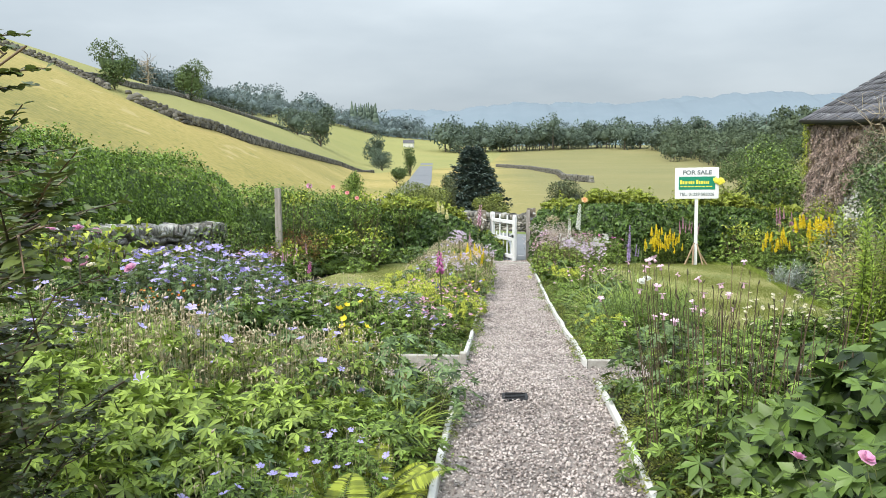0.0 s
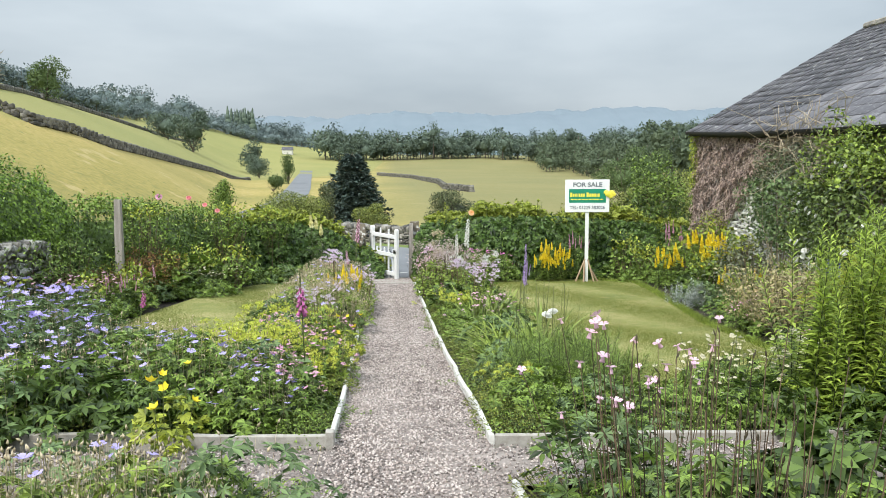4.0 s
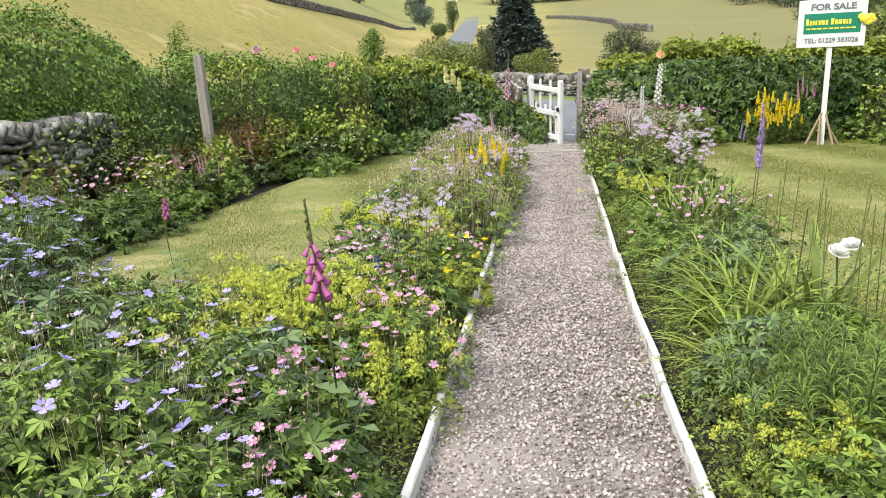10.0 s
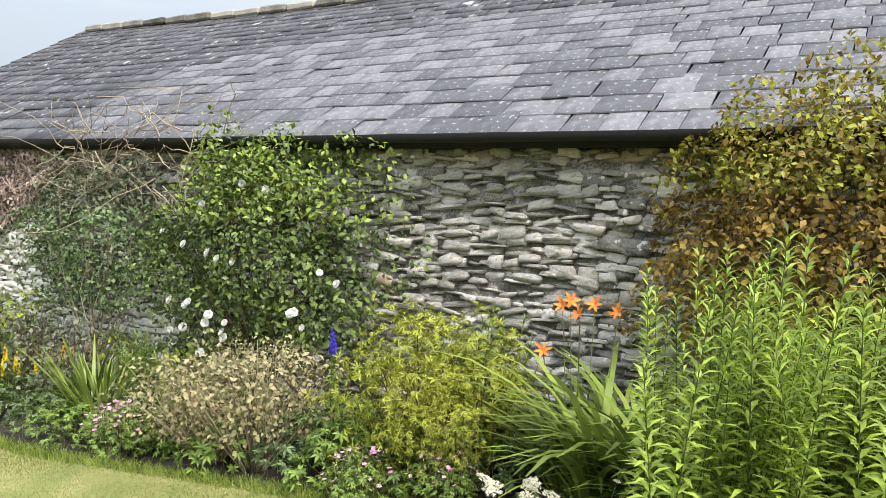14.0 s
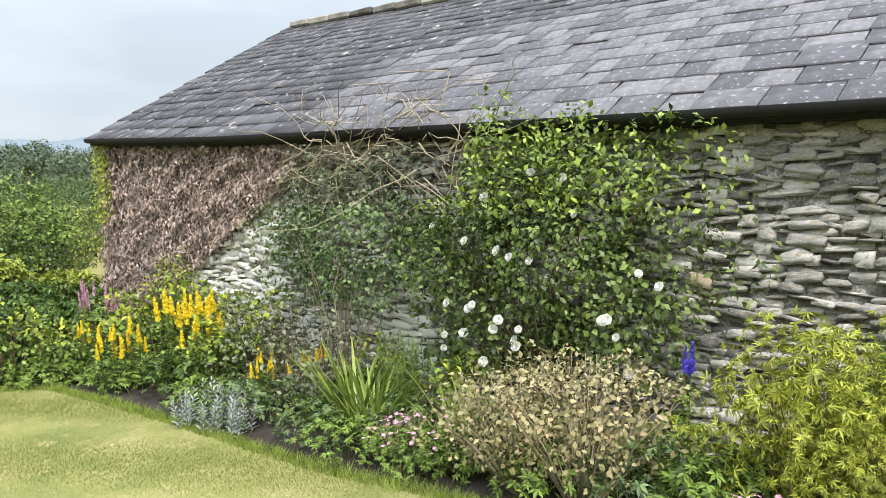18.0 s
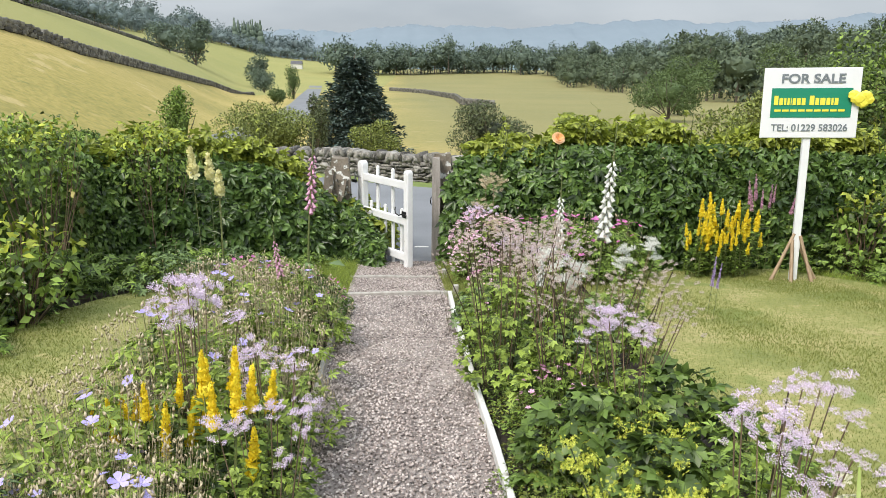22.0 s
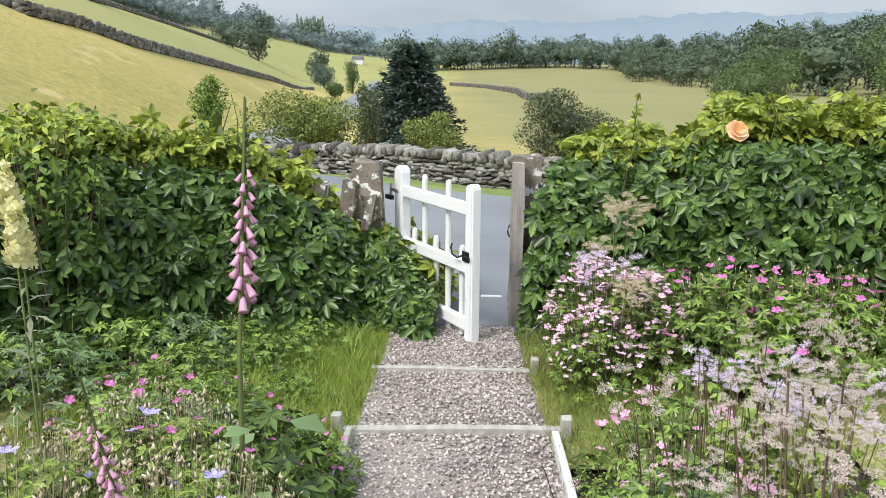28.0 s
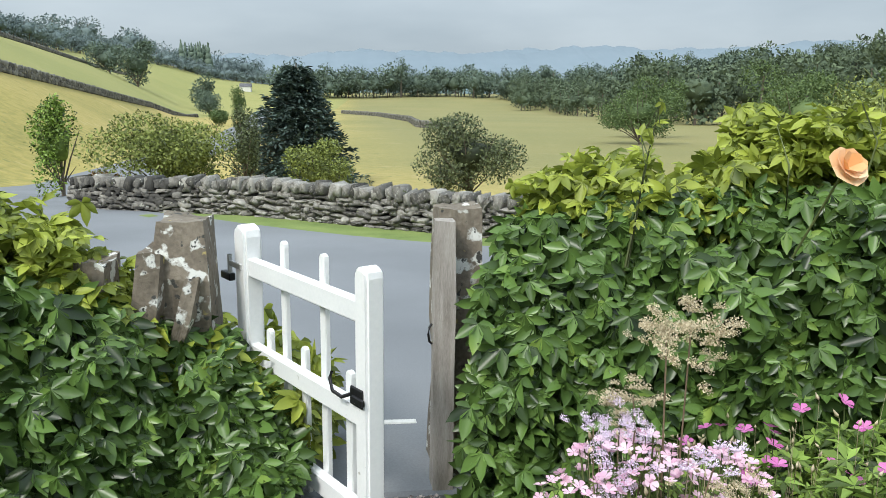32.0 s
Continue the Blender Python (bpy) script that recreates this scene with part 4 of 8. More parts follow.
def wall_cloud(line, base, top, depth, n, size, seed):
    """Leaf places on a bank of foliage that follows a plan line: faces the garden (left of the line's direction is behind)."""
    r = np.random.default_rng(seed)
    c = np.array(line, float)
    t = np.concatenate([[0], np.cumsum(np.linalg.norm(np.diff(c, axis=0), axis=1))])
    u = r.uniform(0, t[-1], n)
    p = np.stack([np.interp(u, t, c[:, 0]), np.interp(u, t, c[:, 1])], 1)
    e = 0.05
    d = np.stack([np.interp(u + e, t, c[:, 0]) - np.interp(u - e, t, c[:, 0]), np.interp(u + e, t, c[:, 1]) - np.interp(u - e, t, c[:, 1])], 1)
    d /= np.maximum(np.linalg.norm(d, axis=1), 1e-6)[:, None]
    q = np.stack([d[:, 1], -d[:, 0]], 1)          # towards the garden
    a = r.uniform(-0.15, 2.5, n)                  # round the section: face, then top, then back
    tz = np.interp(u, np.linspace(0, t[-1], len(top)), top)
    bz = land(p[:, 0], p[:, 1])
    h = tz - bz
    bump = 0.16 * np.sin(u * 2.1 + seed) + 0.12 * np.sin(u * 4.7 + 2 * seed) + 0.1 * r.normal(size=n)
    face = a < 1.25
    zz = np.where(face, bz + base + np.clip(a / 1.25, 0, 1) * (h - base), tz + bump * 0.7 + r.normal(size=n) * 0.05)
    back = np.where(face, depth * 0.5 * (1 - np.clip(1 - (np.clip(a, 0, 1.25) / 1.25) ** 3, 0, 1)), depth * 0.5 + (a - 1.25) / 1.25 * depth)
    tuft = 0.085 * np.sin(u * 8.5 + 2.5 * np.sin(zz * 4.7)) * np.sin(zz * 8 + u * 2.3)
    off = -back + (bump * 0.6 + tuft) * np.where(face, 1, 0)
    P = np.stack([p[:, 0] + q[:, 0] * off, p[:, 1] + q[:, 1] * off, zz], 1)
    nrm = np.stack([q[:, 0] * np.where(face, 1, .1), q[:, 1] * np.where(face, 1, .1), np.where(face, .45, 1.2)], 1) + r.normal(size=(n, 3)) * 0.5
    dirs = np.stack([q[:, 0] * 0.5, q[:, 1] * 0.5, np.where(face, -0.75, 0.0)], 1) + r.normal(size=(n, 3)) * 0.45
    S = size * r.uniform(0.6, 1.25, n)
    return P, dirs, nrm, S, ~face


def lay(tpl, P, dirs, nrm, S):
    d = dirs / np.linalg.norm(dirs, axis=1)[:, None]
    x = np.cross(d, nrm); x /= np.maximum(np.linalg.norm(x, axis=1), 1e-6)[:, None]
    z = np.cross(x, d)
    return inst(tpl, np.stack([x, d, z], 2), S, P)


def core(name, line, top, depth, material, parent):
    """A solid dark core standing for a hedge's inner shade; no light shows through."""
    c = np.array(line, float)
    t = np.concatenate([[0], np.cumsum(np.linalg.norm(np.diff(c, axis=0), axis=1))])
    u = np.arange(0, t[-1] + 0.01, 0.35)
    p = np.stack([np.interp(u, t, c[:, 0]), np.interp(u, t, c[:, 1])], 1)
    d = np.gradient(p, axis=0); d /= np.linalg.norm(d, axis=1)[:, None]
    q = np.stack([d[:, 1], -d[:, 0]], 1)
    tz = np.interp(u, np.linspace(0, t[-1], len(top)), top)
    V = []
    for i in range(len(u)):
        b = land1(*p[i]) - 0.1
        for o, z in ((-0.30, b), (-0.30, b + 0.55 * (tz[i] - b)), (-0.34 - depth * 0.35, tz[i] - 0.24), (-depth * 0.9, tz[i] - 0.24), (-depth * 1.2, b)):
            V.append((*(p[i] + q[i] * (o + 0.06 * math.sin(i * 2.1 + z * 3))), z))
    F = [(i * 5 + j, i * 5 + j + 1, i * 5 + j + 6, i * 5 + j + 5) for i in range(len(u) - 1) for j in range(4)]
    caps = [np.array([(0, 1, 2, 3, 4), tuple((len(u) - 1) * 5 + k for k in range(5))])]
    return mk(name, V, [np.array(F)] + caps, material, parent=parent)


def hedge(name, label, line, top, depth, n, size, tpl, mats, seed, base=0.0, category="hedge"):
    ob = empty(name, label, category, at=(0, 0, 0))
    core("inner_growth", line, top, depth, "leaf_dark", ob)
    # first material on the face leaves, second on the top leaves
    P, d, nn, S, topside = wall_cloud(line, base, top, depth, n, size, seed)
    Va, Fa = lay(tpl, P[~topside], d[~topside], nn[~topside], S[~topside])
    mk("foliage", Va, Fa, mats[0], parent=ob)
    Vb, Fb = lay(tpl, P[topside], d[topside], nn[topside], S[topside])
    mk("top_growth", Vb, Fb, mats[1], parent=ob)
    return ob



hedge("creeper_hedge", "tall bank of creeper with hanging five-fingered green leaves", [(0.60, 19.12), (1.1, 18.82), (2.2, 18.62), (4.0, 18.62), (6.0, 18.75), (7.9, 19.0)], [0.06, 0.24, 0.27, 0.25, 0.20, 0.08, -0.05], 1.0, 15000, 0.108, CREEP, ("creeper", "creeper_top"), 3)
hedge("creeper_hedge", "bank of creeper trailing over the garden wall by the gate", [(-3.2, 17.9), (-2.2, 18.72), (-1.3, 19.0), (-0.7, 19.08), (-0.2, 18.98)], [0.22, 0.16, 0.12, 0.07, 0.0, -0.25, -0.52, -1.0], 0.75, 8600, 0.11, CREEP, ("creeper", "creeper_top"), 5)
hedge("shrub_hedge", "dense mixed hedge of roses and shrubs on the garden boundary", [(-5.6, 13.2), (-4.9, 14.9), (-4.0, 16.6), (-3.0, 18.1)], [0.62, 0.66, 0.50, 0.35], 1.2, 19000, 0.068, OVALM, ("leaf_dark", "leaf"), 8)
hedge("privet_hedge", "clipped green privet hedge on top of the stone wall", [(-8.0, 5.0), (-7.2, 8.0), (-6.5, 10.5), (-5.7, 13.0), (-5.3, 13.9)], [1.95, 1.95, 1.88, 1.62, 1.15], 1.2, 46000, 0.058, OVALM, ("privet", "privet"), 9, base=1.15)

# ---- plant kinds ----
GER = fan(tpl_small(0.36), (-140, -98, -50, 0, 50, 98, 140), (0.62, 0.8, 0.95, 1.05, 0.95, 0.8, 0.62), -0.08)
PETAL = (np.array([(0, 0, 0), (-0.26, 0.40, 0.05), (-0.38, 0.78, 0.06), (0, 1.0, 0.0), (0.38, 0.78, 0.06), (0.26, 0.40, 0.05)]), np.array([(0, 3, 2), (0, 2, 1), (0, 4, 3), (0, 5, 4)]))
LOBED = fan(tpl_mid(0.66, 0.08, 0.12), (-110, -50, 0, 50, 110), (0.75, 0.95, 1.05, 0.95, 0.75), -0.1)
FLOWER5 = fan(PETAL, (0, 72, 144, 216, 288), (1, 1, 1, 1, 1), 0.3)
STAR6 = fan(tpl_small(0.4), (0, 60, 120, 180, 240, 300), (1, 1, 1, 1, 1, 1), 0.25)
LANCE = tpl_mid(0.17, 0.02, 0.18)
OVAL = tpl_mid(0.62, 0.08, 0.12)
COMPOUND = fan(tpl_small(0.5), (-80, -35, 0, 35, 80), (0.7, 0.9, 1.0, 0.9, 0.7))
_r = np.random.default_rng(21)
_d = _r.normal(size=(110, 3)); _d[:, 2] = np.abs(_d[:, 2]) * 0.8; _d /= np.linalg.norm(_d, axis=1)[:, None]
FLUFF = inst((np.array([(-0.5, 0, 0), (0.5, 0, 0), (0, 1, 0)]), np.array([(0, 1, 2)])), frames_of(_r.normal(size=(110, 3)), _r.uniform(0, 6, 110)), _r.uniform(0.13, 0.23, 110), _d * _r.uniform(0.25, 0.95, 110)[:, None])
_p = _r.normal(size=(26, 3)) * (0.45, 0.45, 0.3)
FROTH = inst(STAR6, frames_of(_r.normal(size=(26, 3)) * (1, 1, 0.4), _r.uniform(0, 6, 26)), _r.uniform(0.16, 0.26, 26), _p)


def ring_mesh(profile, k=7):
    """A turned shape from (radius, z) pairs."""
    a = np.linspace(0, 2 * np.pi, k, endpoint=False)
    V = np.concatenate([np.stack([r * np.cos(a), r * np.sin(a), np.full(k, z)], 1) for r, z in profile])
    F = np.array([(i * k + j, i * k + (j + 1) % k, (i + 1) * k + (j + 1) % k, (i + 1) * k + j) for i in range(len(profile) - 1) for j in range(k)])
    return V, tri(F)


BELL = ring_mesh([(0.12, 0), (0.24, -0.18), (0.34, -0.6), (0.36, -0.8), (0.50, -1.0), (0.34, -0.86)], 7)
SEED = (np.array([(0, 0, 0), (0.3, 0, 0.5), (-0.15, 0.26, 0.5), (-0.15, -0.26, 0.5), (0, 0, 1.3)], float), np.array([(0, 2, 1), (0, 3, 2), (0, 1, 3), (1, 2, 4), (2, 3, 4), (3, 1, 4)]))
BUD = ring_mesh([(0.02, 0), (0.3, 0.25), (0.32, 0.6), (0.02, 1.0)], 5)


def dome(n, r, h, low=0.35, hollow=0.0):
    a = RNG.uniform(0, 2 * np.pi, n)
    q = np.sqrt(RNG.uniform(hollow, 1, n))
    out = np.stack([np.cos(a), np.sin(a)], 1)
    wob = 1 + 0.16 * np.sin(a * 3 + r * 40) + 0.1 * np.sin(a * 5 + h * 30)
    z = h * (1 - 0.72 * q ** 2.4) * (1 - (1 - low) * RNG.uniform(0, 1, n) ** 2.2)
    P = np.stack([out[:, 0] * r * q * wob, out[:, 1] * r * q * wob, z], 1)
    nrm = np.stack([out[:, 0] * 0.6 * q, out[:, 1] * 0.6 * q, np.ones(n)], 1) + RNG.normal(size=(n, 3)) * 0.35
    dirs = np.stack([out[:, 0], out[:, 1], np.full(n, -0.2)], 1) + RNG.normal(size=(n, 3)) * 0.5
    return P, dirs, nrm


def stalks(tops, spread=0.25, r=0.004, k=3, lean=0.3):
    out = []
    for t in tops:
        b = np.array([t[0] * spread, t[1] * spread, -0.03])
        m = b + (np.asarray(t) - b) * 0.55 + np.array([-t[0], -t[1], 0]) * 0.12 * lean
        out.append(tube([b, m, t], r, r * 0.7, k))
    return pile(out)


def leaves(ob, tpl, n, r, h, size, material, low=0.35, hollow=0.0, name="foliage"):
    P, d, nn = dome(n, r, h, low, hollow)
    V, F = stalks(P[::12], 0.3, 0.003)
    mk("stalk_growth", V, F, "stem", parent=ob)
    V, F = lay(tpl, P, d, nn, size * RNG.uniform(0.6, 1.3, n))
    return mk(name, V, F, material, parent=ob)


def stick(ob, name, pair, material, spots, sizes, ups=None, label=""):
    """Parts of one mesh set on spots."""
    first = None
    for i, p in enumerate(spots):
        if first is None:
            first = mk(name, pair[0], pair[1], material, parent=ob, label=label)
            o = first
        else:
            o = first.copy(); scene.collection.objects.link(o)
        u = ups[i] if ups is not None else np.array([RNG.normal() * 0.35, RNG.normal() * 0.35, 1.0])
        z = Vector(u).normalized()
        o.matrix_basis = Matrix.Translation(Vector(p)) @ z.to_track_quat("Z", "Y").to_matrix().to_4x4() @ pose(0, 0, 0, 0, 0, RNG.uniform(0, 360)) @ Matrix.Scale(float(sizes[i] if np.ndim(sizes) else sizes), 4)


def dome_top(n, r, h, extra=0.0):
    a = RNG.uniform(0, 2 * np.pi, n); q = np.sqrt(RNG.uniform(0, 1, n))
    return np.stack([np.cos(a) * r * q, np.sin(a) * r * q, h * (1 - 0.6 * q ** 2.4) + extra * RNG.uniform(0.4, 1, n)], 1)


def geranium(r, h, n, size, lm, fm=None, nf=0, fsize=0.025, seeds=0, tpl=None):
    def build(ob):
        leaves(ob, GER if tpl is None else tpl, n, r, h, size, lm)
        if nf:
            T = dome_top(nf, r * 1.02, h, 0.10)
            V, F = stalks(T, 0.5, 0.0022); mk("stem_growth", V, F, "stem", parent=ob)
            stick(ob, "flower", FLOWER5, fm, T[:22], fsize * RNG.uniform(0.8, 1.25, nf))
            if nf > 22:
                k = nf - 22
                V, F = lay(FLOWER5, T[22:], RNG.normal(size=(k, 3)) * (1, 1, 0.2), RNG.normal(size=(k, 3)) * 0.4 + (0, 0, 1), fsize * RNG.uniform(0.75, 1.25, k)); mk("flower_growth", V, F, fm, parent=ob)
        if seeds:
            T = dome_top(seeds, r * 1.05, h, 0.13)
            V1, F1 = stalks(T, 0.75, 0.0010)
            u = RNG.normal(size=(seeds, 3)) * 0.4 + (0, 0, 1)
            V2, F2 = inst(SEED, frames_of(RNG.normal(size=(seeds, 3)), None), RNG.uniform(0.014, 0.026, seeds), T)
            V, F = pile([(V1, F1), (V2, F2)])
            mk("seed_growth", V, F, "seed", parent=ob, label="straw-coloured beaked seed heads")
    return build


def foxglove(h, nb, fm, bsize=0.05, lo=0.56):
    def build(ob):
        top = np.array([RNG.normal() * 0.04, RNG.normal() * 0.04, h])
        V, F = tube([(0, 0, -0.03), (0.01, 0.01, h * 0.5), top], 0.010, 0.004, 5)
        mk("stem", V, F, "stem", parent=ob)
        P = np.stack([RNG.normal(size=16) * 0.05, RNG.normal(size=16) * 0.05, RNG.uniform(0.02, h * 0.35, 16)], 1)
        a = RNG.uniform(0, 6.3, 16)
        V, F = lay(OVAL, P, np.stack([np.cos(a), np.sin(a), np.full(16, 0.1)], 1), np.tile((0, 0, 1.0), (16, 1)) + RNG.normal(size=(16, 3)) * 0.2, RNG.uniform(0.06, 0.13, 16))
        mk("leaf_growth", V, F, "leaf_blue", parent=ob)
        t = np.linspace(0, 1, nb)
        a = np.arange(nb) * 2.4
        spots = np.stack([np.cos(a) * 0.010, np.sin(a) * 0.010, h * (lo + (0.87 - lo) * t)], 1) + (top - (0, 0, h)) * (0.5 + 0.4 * t)[:, None]
        ups = [np.array([-math.cos(x) * 0.55, -math.sin(x) * 0.55, 0.85]) for x in a]
        stick(ob, "bell", (BELL[0] * (0.74, 0.74, 1.0), BELL[1]), fm, spots, bsize * (1.08 - 0.5 * t), ups)
        m = 14
        a = np.arange(m) * 2.4
        Vb, Fb = inst(BUD, frames_of(np.stack([np.cos(a), np.sin(a), np.full(m, 0.4)], 1)), np.linspace(0.022, 0.01, m), np.stack([np.cos(a) * 0.006, np.sin(a) * 0.006, np.linspace(h * 0.87, h, m)], 1) + (top - (0, 0, h)))
        mk("bud_growth", Vb, Fb, "stem", parent=ob)
    return build


def spikes(n, r, h, fm, flower=STAR6, fs=0.018, per=40, part_len=0.38, lm="leaf", leaf=None, nl=26, ls=0.07, name="flower_spike", lean=0.5, smr=0.004):
    """Upright leafy stems that end in spikes of flowers."""
    def build(ob):
        tops = np.stack([RNG.normal(size=n) * r, RNG.normal(size=n) * r, h * RNG.uniform(0.72, 1.05, n)], 1)
        V, F = stalks(tops, 1 - lean * 0.6, smr, 4); mk("stem_growth", V, F, "stem", parent=ob)
        Ps, ds = [], []
        for t in tops:
            b = np.array([t[0] * (1 - lean * 0.6), t[1] * (1 - lean * 0.6), 0])
            u = RNG.uniform(0.08, 1 - part_len, nl)
            Ps.append(b + (t - b) * u[:, None]); a = np.arange(nl) * 2.4 + RNG.uniform(0, 6)
            ds.append(np.stack([np.cos(a), np.sin(a), np.full(nl, 0.15)], 1) + RNG.normal(size=(nl, 3)) * 0.2)
        P, d = np.concatenate(Ps), np.concatenate(ds)
        V, F = lay(LANCE if leaf is None else leaf, P, d, np.tile((0, 0, 1.0), (len(P), 1)) + RNG.normal(size=(len(P), 3)) * 0.2, ls * RNG.uniform(0.6, 1.2, len(P)))
        mk("foliage", V, F, lm, parent=ob)
        length = h * part_len
        t = np.linspace(0, 1, per); a = np.arange(per) * 2.4
        rad = fs * 0.9 * (1 - 0.75 * t)
        V, F = inst(flower, frames_of(RNG.normal(size=(per, 3)) * 0.3 + np.stack([-np.sin(a), np.cos(a), 0 * a], 1), RNG.normal(size=per) * 0.5 + 1.2), fs * (1.1 - 0.6 * t), np.stack([np.cos(a) * rad, np.sin(a) * rad, -length + length * t], 1))
        stick(ob, name, (V, F), fm, tops, RNG.uniform(0.8, 1.15, n), [np.array([x[0] * 0.5, x[1] * 0.5, 1.0]) for x in tops])
    return build


def fluffy(n, r, h, fm, hs=0.055, lm="leaf_blue", per=5, foliage=160, spread=0.07):
    """Tall branching stems with soft powder-puff heads over lacy leaves."""
    def build(ob):
        tops = np.stack([RNG.normal(size=n) * r, RNG.normal(size=n) * r, h * RNG.uniform(0.7, 1.05, n)], 1)
        V, F = stalks(tops, 0.4, 0.004, 4); mk("stem_growth", V, F, "stem_brown", parent=ob)
        leaves(ob, COMPOUND, foliage, r * 1.6, h * 0.72, 0.05, lm, 0.2)
        P = RNG.normal(size=(per, 3)) * (spread, spread, spread * 0.6)
        V, F = inst(FLUFF, np.tile(np.eye(3), (per, 1, 1)), hs * RNG.uniform(0.6, 1.1, per), P)
        stick(ob, "flower_head", (V, F), fm, tops, RNG.uniform(0.75, 1.2, n))
    return build


def straps(n, r, h, w, material, bend=0.9, yellow=0.0, fans=5):
    """A clump of strap leaves in a few fans."""
    def build(ob):
        k = max(4, n // fans)
        a = RNG.uniform(0, 2 * np.pi, k)
        out = np.stack([np.cos(a), np.sin(a)], 1)
        lean = RNG.uniform(0.08, 0.55, k)
        d = np.stack([out[:, 0] * lean, out[:, 1] * lean, np.ones(k)], 1)
        P = np.stack([out[:, 0] * r * 0.3 * RNG.uniform(0, 1, k), out[:, 1] * r * 0.3 * RNG.uniform(0, 1, k), np.full(k, -0.02)], 1)
        V, F = inst(tpl_blade(w, 6, bend), frames_of(d, None, (0, 0, 1)), h * RNG.uniform(0.6, 1.2, k), P)
        base = mk("leaf_fan", V, F, material, parent=ob)
        base["kind"] = "stuff"
        for i in range(1, fans):
            o = base.copy(); scene.collection.objects.link(o)
            o.matrix_basis = pose(RNG.normal() * r * 0.15, RNG.normal() * r * 0.15, 0, 0, 0, 360 * i / fans + RNG.uniform(-20, 20)) @ Matrix.Scale(RNG.uniform(0.85, 1.1), 4)
        if yellow:
            k = max(2, int(n * yellow))
            V, F = inst(tpl_blade(w, 6, bend), frames_of(d[:k] * (1.3, 1.3, 0.8)), h * RNG.uniform(0.6, 0.9, len(d[:k])), P[:k] * 1.3)
            mk("yellowed_growth", V, F, "leaf_yellow", parent=ob, label="yellowing strap leaves")
    return build


def shoots(n, r, h, lm, leaf_n=70, ls=0.13, tpl=None, up=0.45, lean=10):
    """A stand of leafy upright shoots, each a part."""
    def build(ob):
        t = np.linspace(0.06, 1, leaf_n); a = np.arange(leaf_n) * 2.4
        d = np.stack([np.cos(a), np.sin(a), up + 0.8 * t ** 4], 1) + RNG.normal(size=(leaf_n, 3)) * 0.12
        V1, F1 = lay(LANCE if tpl is None else tpl, np.stack([0 * t, 0 * t, t], 1), d, np.tile((0, 0, 1.0), (leaf_n, 1)), ls / h * (1.05 - 0.55 * t ** 2))
        V2, F2 = tube([(0, 0, -0.02), (0, 0, 0.5), (0, 0, 1)], 0.005 / h, 0.002 / h, 4)
        V, F, mi = join((V1, F1), (V2, tri(F2)))
        base = mk("shoot", V, F, [lm, "stem"], mi, parent=ob)
        for i in range(n):
            o = base if i == 0 else base.copy()
            if i:
                scene.collection.objects.link(o)
            q, b = r * math.sqrt(RNG.uniform(0, 1)), RNG.uniform(0, 6.3)
            o.matrix_basis = pose(q * math.cos(b), q * math.sin(b), 0, -lean * q / r * math.sin(b) + RNG.normal() * 3, lean * q / r * math.cos(b) + RNG.normal() * 3, RNG.uniform(0, 360)) @ Matrix.Scale(h * RNG.uniform(0.75, 1.08) * (1 - 0.2 * q / r), 4)
    return build


def fern(n, h, material="leaf_lime"):
    def build(ob):
        m = 34
        t = np.linspace(0.12, 1, m)
        y, z = np.sin(t * 1.15) / 1.15, 0.0 * t
        z = 0.75 * t - 0.42 * t ** 2.2
        P = np.concatenate([np.stack([0 * t, y, z], 1)] * 2)
        s = np.concatenate([np.full(m, -1.0), np.full(m, 1.0)])
        d = np.stack([s, np.full(2 * m, 0.35), np.full(2 * m, -0.1)], 1)
        L = 0.24 * np.sin(np.pi * np.clip(t, 0.0, 1) ** 0.7) + 0.02
        V1, F1 = lay(tpl_leaf(0.17, 0.03, 0.1), P, d, np.tile((0, -0.3, 1.0), (2 * m, 1)), np.concatenate([L, L]))
        V2, F2 = tube(np.stack([0 * t, y, z], 1)[::5], 0.006, 0.002, 3)
        V, F, mi = join((V1, F1), (V2, tri(F2)))
        base = mk("frond", V, F, [material, "stem"], mi, parent=ob)
        for i in range(n):
            o = base if i == 0 else base.copy()
            if i:
                scene.collection.objects.link(o)
            o.matrix_basis = pose(0, 0, 0, RNG.uniform(-5, 30), 0, 360 * i / n + RNG.uniform(-12, 12)) @ Matrix.Scale(h * RNG.uniform(0.75, 1.2), 4)
    return build


